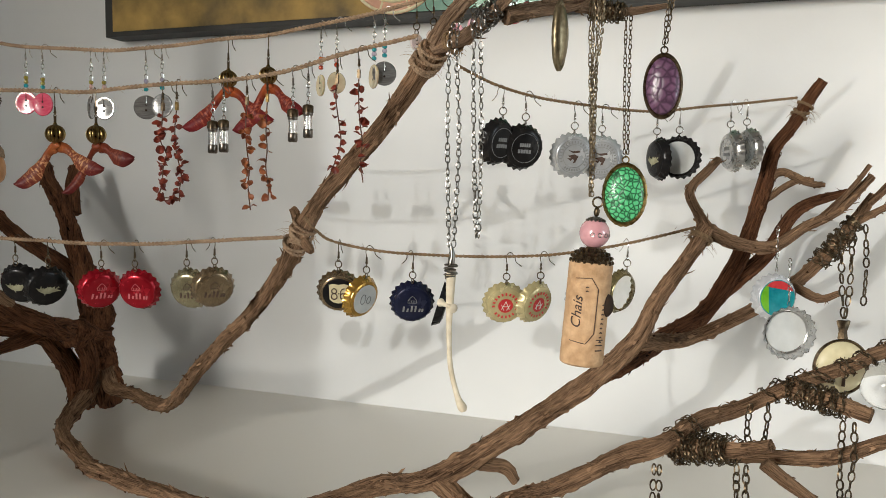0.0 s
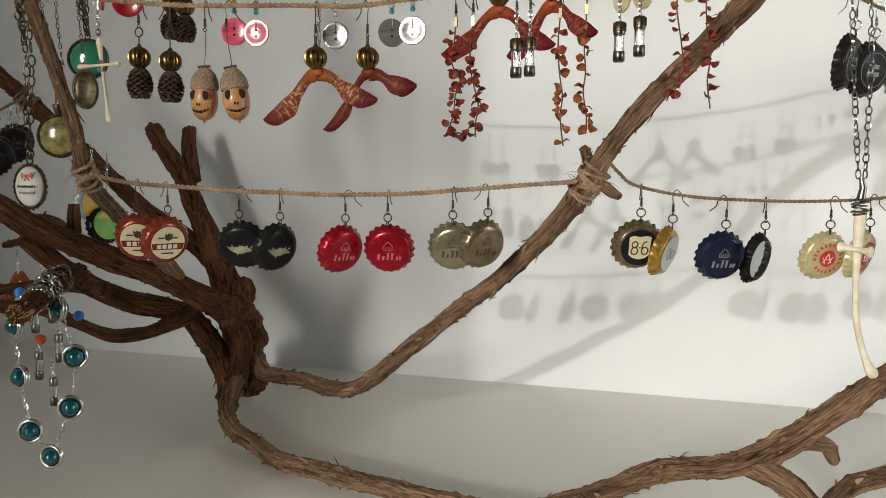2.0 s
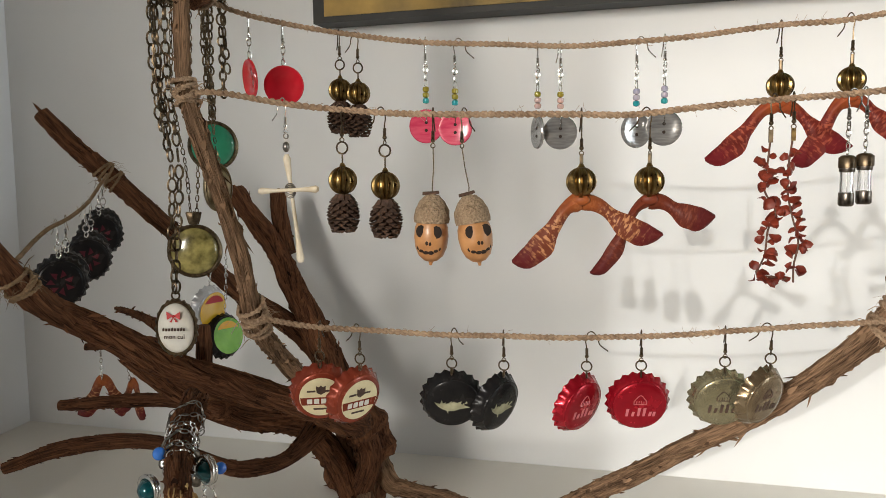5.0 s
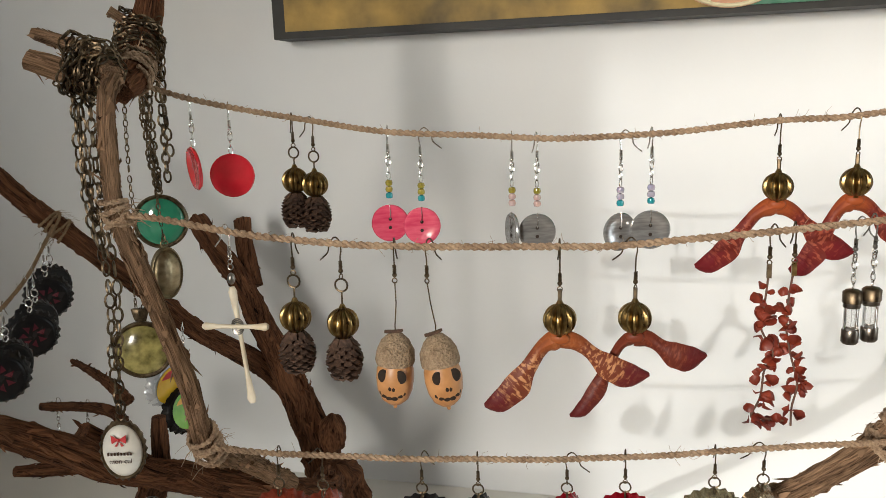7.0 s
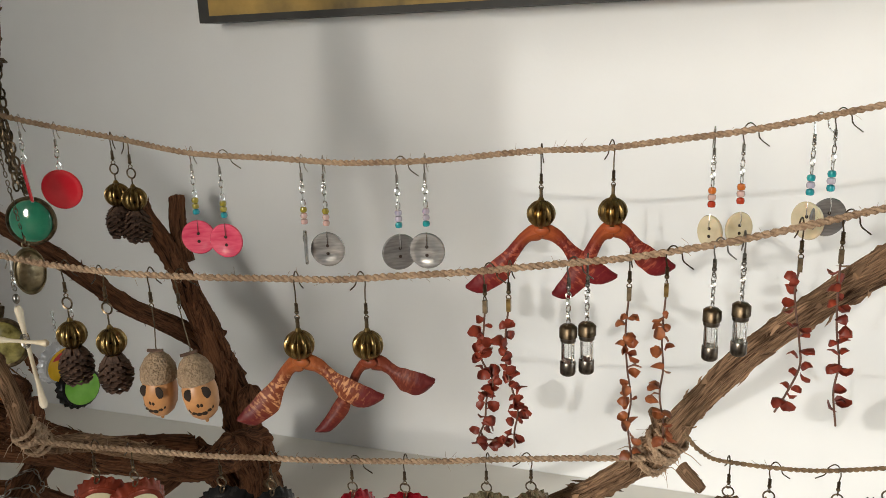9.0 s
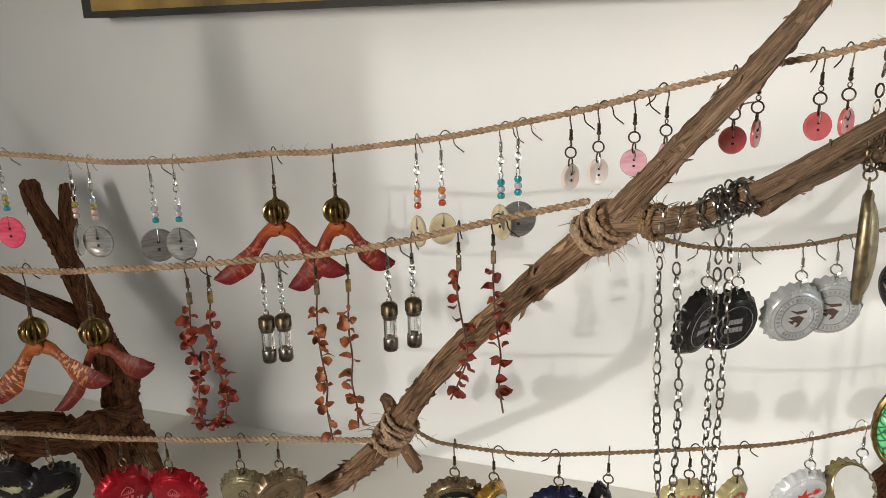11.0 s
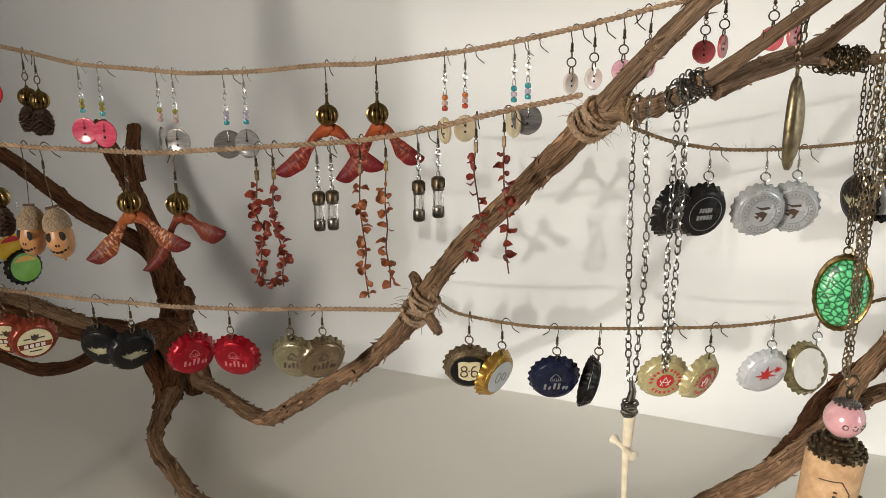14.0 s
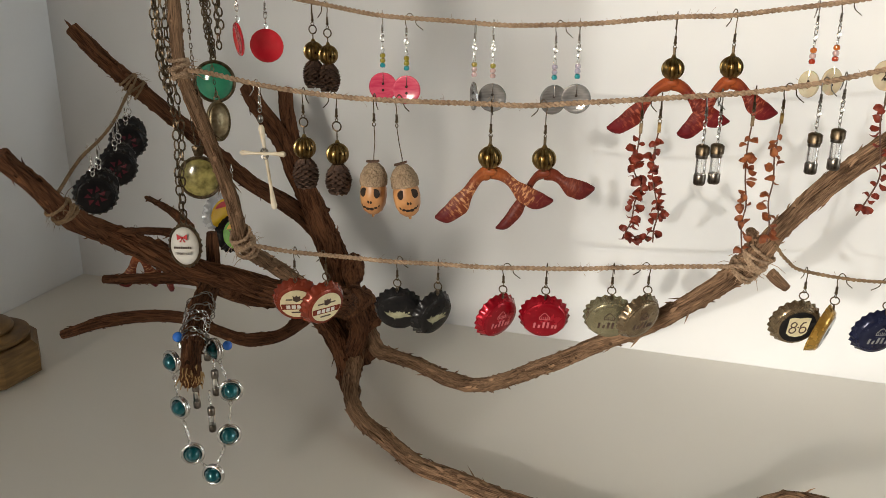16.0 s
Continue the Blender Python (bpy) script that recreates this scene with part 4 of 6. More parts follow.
def arc_bars(g, r, y, n, size, a0=0.0, a1=6.283, tall=1.6):
    """Short bars round a circle, where lettering runs."""
    for i in range(n):
        a = a0 + (a1 - a0) * i / n
        m = pose(0, y, 0) @ Matrix.Rotation(-a, 4, "Y") @ Matrix.Translation((0, 0, r))
        g.plate([(-size / 2, -size * tall / 2), (size / 2, -size * tall / 2), (size / 2, size * tall / 2), (-size / 2, size * tall / 2)], 0.00016, m)


F = -0.0031          # the front of a cap


def emblem(kind, shell):
    """The printed design on a cap, as plain shapes."""
    if kind in ("arch", "arch_dark"):
        ink = M["cream_print"] if kind == "arch" else M["ink"]
        if shell.data.materials[0] == M["cap_red"] or shell.data.materials[0] == M["cap_navy"]:
            ink = M["rose_plastic"] if shell.data.materials[0] == M["cap_red"] else M["grey_print"]
        g = Geo()
        arch = [(-0.0032, 0.0012), (-0.0032, 0.0032), (-0.0022, 0.0044), (-0.0012, 0.0058), (0, 0.0066), (0.0012, 0.0058), (0.0022, 0.0044), (0.0032, 0.0032), (0.0032, 0.0012)]
        for a, b in zip(arch[:-1], arch[1:]):
            g.tube([(a[0], F, a[1]), (b[0], F, b[1])], 0.00026, 4)
        for x in (-0.0018, -0.0006, 0.0006, 0.0018):
            g.tube([(x, F, 0.0014), (x, F, 0.0034)], 0.00018, 4)
        g.tube([(-0.0032, F, 0.0012), (0.0032, F, 0.0012)], 0.00022, 4)
        part("arch_emblem", g, ink, shell)
        g = Geo()
        for x, h in ((-0.0072, 0.0042), (-0.0042, 0.0026), (-0.0012, 0.0048), (0.0016, 0.0048), (0.0046, 0.0026), (0.0066, 0.0026)):
            g.plate([(x, -0.0058), (x + 0.0013, -0.0058), (x + 0.0019, -0.0058 + h), (x + 0.0004, -0.0058 + h)], 0.00018, pose(0, F, 0))
        tagged(part("name_print", g, ink, shell), kind="stuff")
    elif kind == "shield":
        part("face", disc(0.0118, F + 0.0001), M["cap_black"], shell)
        g = Geo()
        g.plate([(-0.0070, 0.0070), (-0.004, 0.0078), (0, 0.0071), (0.004, 0.0078), (0.0070, 0.0070), (0.0066, -0.0046), (0.004, -0.0068), (0, -0.0078), (-0.004, -0.0068), (-0.0066, -0.0046)], 0.0003, pose(0, F - 0.0001, 0))
        part("shield_emblem", g, M["cream_print"], shell)
        g = Geo()
        for z, q in ((-0.0021, 0.0021), (0.0022, 0.0018)):
            g.ring((-0.0032, F - 0.0003, z), q, 0.0005, n=14, k=4, squash=1.1)
        g.ring((0.0034, F - 0.0003, -0.0020), 0.0021, 0.0005, n=14, k=4, squash=1.15)
        g.tube([(0.0014, F - 0.0003, -0.0016), (0.0015, F - 0.0003, 0.0016), (0.0026, F - 0.0003, 0.0038), (0.0044, F - 0.0003, 0.0042)], 0.0005, 4)
        g.ball((0.0001, F - 0.0003, 0.0002), 0.0006, 6, 4)
        tagged(part("emblem_strokes", g, M["ink"], shell), kind="stuff")
    elif kind == "seal":
        g = disc(0.0056, F)
        part("seal_emblem", g, M["red_print"], shell)
        g = Geo()
        for a, b in (((-0.003, -0.003), (0, 0.0035)), ((0.003, -0.003), (0, 0.0035)), ((-0.002, -0.0006), (0.002, -0.0006)), ((-0.0034, 0.001), (-0.001, -0.0036)), ((0.0034, 0.001), (0.001, -0.0036))):
            g.tube([(a[0], F - 0.0002, a[1]), (b[0], F - 0.0002, b[1])], 0.0003, 4)
        tagged(part("monogram", g, M["white_print"], shell), kind="stuff")
        g = Geo()
        arc_bars(g, 0.0092, F, 12, 0.0013, -1.9, 1.95)
        arc_bars(g, 0.0092, F, 6, 0.0013, 2.3, 4.2)
        tagged(part("lettering_print", g, M["red_print"], shell), kind="stuff")
    elif kind == "leaf":
        g = Geo()
        for cx, cz, s, tip in ((-0.001, 0.0, 1.0, 0), (0.0062, 0.004, 0.5, 0.4)):
            out = []
            for k, q in enumerate((1, 0.42, 0.8, 0.36, 0.95, 0.3, 0.6, 0.28, 0.34, 0.28, 0.6, 0.3, 0.95, 0.36, 0.8, 0.42)):
                a = math.pi / 2 + 2 * math.pi * k / 16 + tip
                out.append((cx + 0.0078 * s * q * math.cos(a), cz + 0.0078 * s * q * math.sin(a)))
            for i in range(16):
                g.plate([(cx, cz), out[i], out[(i + 1) % 16]], 0.0002, pose(0, F, 0))
        part("leaf_emblem", g, M["red_print"], shell)
    elif kind == "bird":
        g = Geo()
        g.ring((0, F, 0), 0.0084, 0.00022, n=32, k=4)
        g.ring((0, F, 0), 0.0122, 0.00018, n=32, k=4)
        part("ring_print", g, M["grey_print"], shell)
        g = Geo()
        arc_bars(g, 0.0102, F, 20, 0.0009, -2.2, 2.2, 1.9)
        arc_bars(g, 0.0102, F, 7, 0.0009, 2.5, 3.8, 1.9)
        tagged(part("lettering_print", g, M["grey_print"], shell), kind="stuff")
        g = Geo()
        g.plate([(-0.0052, 0.0046), (-0.0012, 0.0036), (0.0036, 0.0042), (0.0046, 0.003), (0.001, 0.0022), (-0.0008, 0.0022)], 0.00018, pose(0, F, 0))
        g.plate([(-0.0046, 0.0002), (0.0006, 0.0014), (0.0032, -0.0002), (0.0012, -0.0046), (-0.0008, -0.0052), (0.0004, -0.003)], 0.00018, pose(0, F, 0))
        g.plate([(-0.005, -0.0016), (-0.001, -0.0014), (-0.0022, -0.0036)], 0.00018, pose(0, F, 0))
        part("curved_emblem", g, M["ink"], shell)
    elif kind == "wing":
        g = Geo()
        g.plate([(-0.0092, 0.0012), (-0.0055, -0.0002), (-0.002, 0.0004), (0.001, 0.0012), (0.004, 0.0002), (0.0092, -0.0022), (0.004, -0.003), (0.001, -0.0042), (-0.002, -0.0042), (-0.005, -0.003), (-0.0075, -0.0012)], 0.0002, pose(0, F, 0))
        for k in range(9):
            x, z = -0.0066 + 0.0016 * k, 0.0016 * math.sin(k * 2.4) - 0.0008
            g.plate([(x, z), (x + 0.0018, z + 0.0009), (x + 0.0012, z + 0.0034 * math.cos(k * 1.7))], 0.0003, pose(0, F - 0.0001, 0))
        part("wing_emblem", g, M["faded_print"], shell)
    elif kind == "label":
        part("face", disc(0.0112, F + 0.0001), M["cream_print"], shell)
        g = Geo()
        g.plate([(-0.0108, -0.0002), (0.0108, -0.0002), (0.0100, -0.0046), (-0.0100, -0.0046)], 0.0002, pose(0, F - 0.0001, 0))
        part("name_band", g, M["cap_rust"], shell)
        g = Geo()
        for x in (-0.0072, -0.0036, 0.0, 0.0036):
            g.plate([(x, -0.0038), (x + 0.0026, -0.0038), (x + 0.0026, -0.001), (x, -0.001)], 0.0002, pose(0, F - 0.0003, 0))
        tagged(part("name_print", g, M["white_print"], shell), kind="stuff")
        g = Geo()
        g.plate([(-0.0026, 0.0066), (-0.001, 0.0058), (0, 0.007), (0.001, 0.0058), (0.0026, 0.0066), (0.0022, 0.0026), (0, 0.0014), (-0.0022, 0.0026)], 0.0002, pose(0, F - 0.0001, 0))
        for x in (-0.005, 0.0042):
            g.plate([(x - 0.0022, 0.0030), (x + 0.0022, 0.0030), (x + 0.0022, 0.0040), (x - 0.0022, 0.0040)], 0.0002, pose(0, F - 0.0001, 0))
        g.plate([(-0.004, -0.0076), (0.004, -0.0076), (0.004, -0.0066), (-0.004, -0.0066)], 0.0002, pose(0, F - 0.0001, 0))
        part("crest_emblem", g, M["ink"], shell)
    elif kind == "pale":
        part("face", disc(0.0112, F + 0.0001), M["liner"], shell)
        g = Geo()
        g.ring((-0.002, F, 0), 0.0024, 0.0004, n=14, k=4, squash=1.6)
        g.ring((0.004, F, -0.001), 0.0020, 0.0004, n=14, k=4, squash=1.4)
        tagged(part("emblem_strokes", g, M["grey_print"], shell), kind="stuff")
    elif kind == "words":
        g = Geo()
        for z, w in ((0.0022, 0.0042), (-0.0022, 0.0052)):
            for k in range(5):
                x = -w + 2 * w * k / 5
                g.plate([(x, z - 0.0013), (x + w * 0.32, z - 0.0013), (x + w * 0.32, z + 0.0013), (x, z + 0.0013)], 0.00018, pose(0, F, 0))
        g.ring((0, F, 0), 0.0102, 0.00016, n=30, k=4)
        tagged(part("lettering_print", g, M["grey_print"], shell), kind="stuff")
    elif kind == "swirl":
        g = Geo()
        for i in range(7):
            a = i * 0.9
            g.plate([(0.006 * math.cos(a), 0.006 * math.sin(a)), (0.0085 * math.cos(a + 0.5), 0.0085 * math.sin(a + 0.5)), (0.003 * math.cos(a + 0.7), 0.003 * math.sin(a + 0.7))], 0.0002, pose(0, F, 0))
        part("red_emblem", g, M["plum"], shell)
        part("glaze", disc(0.0120, F + 0.00012), M["cap_black"], shell)


def cap_on(parent, paint, kind, centre, turn, tilt=0.0, lean=0.0, rim=None):
    key = paint if rim is None else rim
    if key not in CAP_MESH:
        CAP_MESH[key] = cap_shell().mesh("bottle_cap", M[key])
        CAP_MESH[key + "_liner"] = disc(0.0127, -0.0019, 0.0003, 28).mesh("liner", M["liner"])
    shell = part("bottle_cap", CAP_MESH[key], None, parent, m=Matrix.Translation(centre) @ pose(0, 0, 0, tilt, lean, turn))
    part("liner", CAP_MESH[key + "_liner"], None, shell)
    emblem(kind, shell)
    return shell


def cap_earring(key, x, turn, paint, kind, label, metal="bronze", hook_turn=20, tilt=16, rim=None, extra=0.0):
    p = on_string(key, x)
    e = thing("bottle_cap_earring", label, "earring", Matrix.Translation(p), "bottle cap earrings hung on twine")
    ear_wire(metal, e, hook_turn, 0.0115)
    g = Geo()
    g.ring((0, 0, -0.0152), 0.0026, 0.00042, n=16)
    part("jump_ring", g, M[metal], e)
    g = Geo()
    g.ring((0, 0, -0.0195), 0.0019, 0.00042, Matrix.Rotation(radians(90), 3, "Z"), n=12)
    part("jump_ring", g, M[metal], e)
    cap_on(e, paint, kind, (-0.0155 * math.sin(radians(tilt)) * math.sin(radians(turn)), 0.0005 + 0.0155 * math.sin(radians(tilt)) * math.cos(radians(turn)), -0.0364 - extra), turn, tilt, rim=rim)
    return e


BLACK, RED, GOLD = "glossy black bottle cap earring with a pale winged print", "metallic red bottle cap earring with an arch print", "pale gold bottle cap earring with a dark arch print"
cap_earring("LOWL", -0.586, 24, "cap_rust", "label", "red-brown bottle cap earring with a cream label print", hook_turn=10)
cap_earring("LOWL", -0.566, 58, "cap_rust", "label", "red-brown bottle cap earring with a cream label print", hook_turn=60)
cap_earring("LOWL", -0.520, 16, "cap_black", "wing", BLACK, hook_turn=-20)
cap_earring("LOWL", -0.494, 62, "cap_black", "wing", BLACK, hook_turn=15, rim=None)
cap_earring("LOWL", -0.453, 55, "cap_red", "arch", RED, hook_turn=-75)
cap_earring("LOWL", -0.426, 14, "cap_red", "arch", RED, hook_turn=5)
cap_earring("LOWL", -0.385, 12, "cap_gold", "arch_dark", GOLD, hook_turn=0)
cap_earring("LOWL", -0.363, 48, "cap_brown", "arch_dark", "brownish gold bottle cap earring with an arch print", hook_turn=70)
cap_earring("LOWR", -0.270, 22, "cap_brown", "shield", "black bottle cap earring with a white shield and gold rim", hook_turn=10)
cap_earring("LOWR", -0.251, 70, "cap_amber", "pale", "amber gold bottle cap earring with a pale worn face", hook_turn=-60)
cap_earring("LOWR", -0.219, 24, "cap_navy", "arch", "navy blue bottle cap earring with a faint arch print", hook_turn=70)
cap_earring("LOWR", -0.195, 107, "cap_black", "words", "black bottle cap earring hung edge on", hook_turn=5)
cap_earring("LOWR", -0.155, 28, "cap_cream", "seal", "cream bottle cap earring with a red seal print", hook_turn=-70)
cap_earring("LOWR", -0.131, 58, "cap_cream", "seal", "cream bottle cap earring with a red seal print", hook_turn=-60)
cap_earring("LOWR", -0.096, 34, "cap_white", "leaf", "white bottle cap earring with a red maple leaf print", "silver", 10)
cap_earring("LOWR", -0.071, 130, "cap_olive", "words", "olive gold bottle cap earring showing its open back", "silver", 40)
cap_earring("UPR", -0.152, 62, "cap_black", "words", "matt black bottle cap earring with small print", "silver", 60, 11)
cap_earring("UPR", -0.139, 40, "cap_black", "words", "matt black bottle cap earring with small print", "silver", -60, 11)
cap_earring("UPR", -0.110, 28, "cap_grey", "bird", "light grey bottle cap earring with a dark bird print", "silver", -70, 9)
cap_earring("UPR", -0.093, 12, "cap_grey", "bird", "light grey bottle cap earring with a dark bird print", "silver", -80, 9)
cap_earring("UPR", -0.057, -58, "cap_black", "wing", "black bottle cap earring with a silver print", "silver", -40, 3)
cap_earring("UPR", -0.041, 196, "cap_black", "words", "black bottle cap earring showing its pale liner", "silver", 50, 3)
cap_earring("UPR", -0.004, -62, "tin", "words", "dark bottle cap earring with a silver rim", "silver", -50, 3)
cap_earring("UPR", 0.008, -56, "tin", "words", "bare tin bottle cap earring", "silver", 40, 3)
for x, ang in ((-0.828, 38), (-0.801, 44), (-0.775, 40)):
    cap_earring("SIDE", x, ang, "cap_black", "swirl", "dark bottle cap earring with a glazed red and black print", "silver", 60, 3)
    cap_earring("SIDE", x - 0.007, ang + 28, "cap_black", "swirl", "dark bottle cap earring with a glazed red and black print", "silver", 30, 3)


# ---- other earrings ----
def silver_drop(e, metal, z0, z1):
    g = Geo()
    links(g, (0, 0, z0), (0, 0, z1), 0.0030, 0.00032, 0.0012)
    part("chain", g, M[metal], e)


def bead(e, mat, z, r=0.0019, squash=0.8, x=0.0):
    g = Geo()
    g.lathe([(r * 0.35, -r * squash), (r * 0.8, -r * squash * 0.8), (r, 0), (r * 0.8, r * squash * 0.8), (r * 0.35, r * squash)], 12, Matrix.Translation((x, 0, z)))
    return part("bead", g, M[mat], e)


def button_mesh(r, wide, key, shared={}):
    k = (round(r, 4), round(wide, 3), key)
    if k not in shared:
        g = Geo()
        g.lathe([(r * 0.03, 0.0006), (r * 0.62, 0.0006), (r * 0.80, 0.0010), (r * 0.95, 0.0009), (r, 0.0002), (r * 0.96, -0.0007), (r * 0.6, -0.0010), (r * 0.03, -0.0010)],
                36, Matrix.Diagonal((wide, 1, 1, 1)) @ pose(0, 0, 0, 90))
        shared[k] = g.mesh("button", M[key])
    return shared[k]


def button(e, mat, z, r, turn, wide=1.0, holes=True, tilt=0.0):
    b = part("button", button_mesh(r, wide, mat), None, e, m=Matrix.Translation((0, 0, z)) @ pose(0, 0, 0, tilt, 0, turn))
    if holes:
        g = Geo()
        # Dark discs colour in the shade of two holes; nothing is cut through
        for dz in (r * 0.22, -r * 0.24):
            g.lathe([(0.0001, 0), (r * 0.095, 0), (r * 0.095, 0.0004), (0.0001, 0.0004)], 10, pose(0, -0.00045, dz, 90))
        part("button_hole_shade", g, M["hole"], b)
        g = Geo()
        g.tube([(0, -0.0009, r * 0.22), (0.0002, -0.0013, r * 0.6), (0, -0.0006, r * 1.04)], 0.00022, 5)
        part("thread", g, M["silver"], b)
    return b


def button_earring(key, x, mat, r, turn, beads, label, hook=20, z=-0.045, wide=1.0, metal="silver", chain_end=-0.0235):
    e = thing("button_earring", label, "earring", Matrix.Translation(on_string(key, x)), "button earrings hung on twine")
    ear_wire(metal, e, hook, 0.0118)
    silver_drop(e, metal, -0.0130, chain_end)
    zz = chain_end - 0.0016
    for b in beads:
        bead(e, b, zz)
        zz -= 0.0031
    button(e, mat, z, r, turn, wide)
    return e


def ribbed_bead(e, z, r=0.0060):
    g = Geo()
    g.lathe([(max(math.sin(math.pi * i / 12), 0.14) * r * 1.04, -math.cos(math.pi * i / 12) * r) for i in range(13)], 84, Matrix.Translation((0, 0, z)),
            lambda a, i: 1 - 0.20 * (0.5 + 0.5 * math.cos(14 * a)) ** 2)
    part("ribbed_bead", g, M["gold"], e, "antique gold ribbed bead")
    g = Geo()
    g.lathe([(0.0009, z + r - 0.0003), (0.0016, z + r), (0.0008, z + r + 0.0016)], 10)
    g.lathe([(0.0012, z - r + 0.0002), (0.0019, z - r - 0.0003), (0.0012, z - r - 0.001)], 10)
    part("bead_caps", g, M["gold"], e)


def wing(g, tip, bulge, width, rngw):
    """A samara wing: a bowed, veined blade from the swollen seed at the origin to its blunt tip."""
    tx, tz = tip
    n, m = 22, 7
    rows = []
    for i in range(n + 1):
        t = i / n
        ease = 0.25 * t + 0.75 * (3 * t * t - 2 * t ** 3)
        w = width * (0.42 * math.exp(-((t - 0.08) / 0.16) ** 2) + 0.60 + 0.90 * math.exp(-((t - 0.68) / 0.25) ** 2) - 0.08 * t)
        w *= 1 + 0.06 * math.sin(t * 23 + rngw)
        if t > 0.84:
            w *= max(0.30, 1 - 0.75 * ((t - 0.84) / 0.16) ** 3)
        rows.append((tx * t, tz * ease + bulge * math.exp(-((t - 0.22) / 0.16) ** 2) * 0.35, w, t))
    b = len(g.v)
    for face in (-1, 1):
        for k, (cx, cz, w, t) in enumerate(rows):
            a, c = rows[max(k - 1, 0)], rows[min(k + 1, n)]
            d = Vector((c[0] - a[0], 0, c[1] - a[1])).normalized()
            nrm = Vector((-d.z, 0, d.x))
            if nrm.z < 0:
                nrm = -nrm
            thick = 0.0003 + 0.0016 * math.exp(-((t - 0.10) / 0.14) ** 2)
            for j in range(m):
                s = j / (m - 1) - 0.5
                rib = 0.0002 * math.sin(k * 1.9 + j * 0.8) * min(1, t * 3)
                curl = 0.0060 * (s * s - 0.05) + 0.0022 * math.sin(t * 4.0 + rngw)
                q = Vector((cx, 0, cz)) + nrm * w * (s - 0.25 * min(1, t * 2.5))
                g.v.append((q.x, curl + rib + face * thick * (1 - 1.6 * abs(s)), q.z))
                g.grain.append((t, s, rngw))
    f = (n + 1) * m
    for k in range(n):
        for j in range(m - 1):
            p = b + k * m + j
            g.f += [(p, p + 1, p + m + 1, p + m), (p + f, p + m + f, p + m + 1 + f, p + 1 + f)]
        p, q = b + k * m, b + k * m + m - 1
        g.f += [(p, p + m, p + m + f, p + f), (q, q + f, q + m + f, q + m)]
    for p in (b, b + n * m):
        g.f.append(tuple(range(p, p + m)) + tuple(range(p + f + m - 1, p + f - 1, -1)))


def samara_earring(key, x, left, right, mat, turn, label, hook=0, thin=0.0080):
    e = thing("samara_earring", label, "earring", Matrix.Translation(on_string(key, x)), "maple seed earrings hung on twine")
    ear_wire("bronze", e, hook, 0.0165)
    g = Geo()
    g.tube([(0, 0, -0.0175), (0, 0, -0.0240)], 0.0009, 6)
    part("pin", g, M["bronze"], e)
    ribbed_bead(e, -0.0300, 0.0066)
    for tip, s in ((left, 0.3), (right, 2.0)):
        g = Geo()
        wing(g, tip, 0.0040, thin if tip is left else 0.0080, s)
        part("wing", g, M[mat], e, m=Matrix.Translation((0, 0, -0.0390)) @ pose(0, 0, 0, 0, 0, turn))
    g = Geo()
    g.ball((0, 0, -0.0382), 0.0034, 12, 8, (1.2, 0.5, 0.75))
    g.grain = [(0.02, p[0] * 60, 0.5) for p in g.v]
    part("seed", g, M[mat], e)


def cone_earring(key, x, hook, label, dz=0.0):
    e = thing("cone_earring", label, "earring", Matrix.Translation(on_string(key, x)), "cone earrings hung on twine")
    ear_wire("bronze", e, hook, 0.0125)
    g = Geo()
    g.ring((0, 0, -0.0170), 0.0027, 0.00045, n=14)
    g.tube([(0, 0, -0.0195), (0, 0, -0.026 + dz)], 0.0004, 5)
    part("jump_ring", g, M["bronze"], e)
    ribbed_bead(e, -0.0310 + dz, 0.0065)
    g = Geo()
    rg = random.Random(int(x * 1e4))
    z0 = -0.0366 + dz
    g.ball((0, 0, z0 - 0.0088), 0.0075, 12, 8, (0.62, 0.62, 1.1))
    for i in range(11):
        t = i / 10
        r = 0.0030 + 0.0034 * math.sin(math.pi * (0.14 + 0.78 * t))
        for j in range(9):
            a = 2 * math.pi * (j + 0.5 * (i % 2)) / 9 + rg.uniform(-0.1, 0.1)
            m = Matrix.Translation((0, 0, z0 - 0.0014 - 0.0160 * t)) @ Matrix.Rotation(a, 4, "Z") @ Matrix.Translation((r * 0.86, 0, 0)) @ Matrix.Rotation(radians(55 - 55 * t + rg.uniform(-12, 12)), 4, "Y")
            w = 0.0018
            g.add([m @ Vector(p) for p in ((-0.001, -w * 0.6, 0), (-0.001, w * 0.6, 0), (0.0022, w, 0.0004), (0.0027, 0, 0.0006), (0.0022, -w, 0.0004),
                                           (-0.001, 0, -0.0012), (0.0022, 0, -0.0008))], [(0, 4, 3, 2, 1), (5, 6, 4, 0), (5, 1, 2, 6), (6, 2, 3), (6, 3, 4)])
    part("cone", g, M["cone"], e, "small dark alder cone", smooth=False)


def acorn_earring(key, x, turn, label, lean=0.0, hook=20):
    e = thing("acorn_earring", label, "earring", Matrix.Translation(on_string(key, x)), "acorn earrings hung on twine")
    ear_wire("bronze", e, hook, 0.0135)
    top = Vector((lean, 0, -0.0365))
    g = Geo()
    g.tube([(0, 0, -0.015), (0.0004 + lean * 0.3, 0, -0.024), (lean * 1.05, 0, -0.033), top], 0.00028, 5)
    part("wire", g, M["bronze"], e)
    at = Matrix.Translation(top) @ pose(0, 0, 0, 0, -9 if lean > 0 else 2, 0) @ pose(0, 0, 0, 0, 0, turn)
    g = Geo()
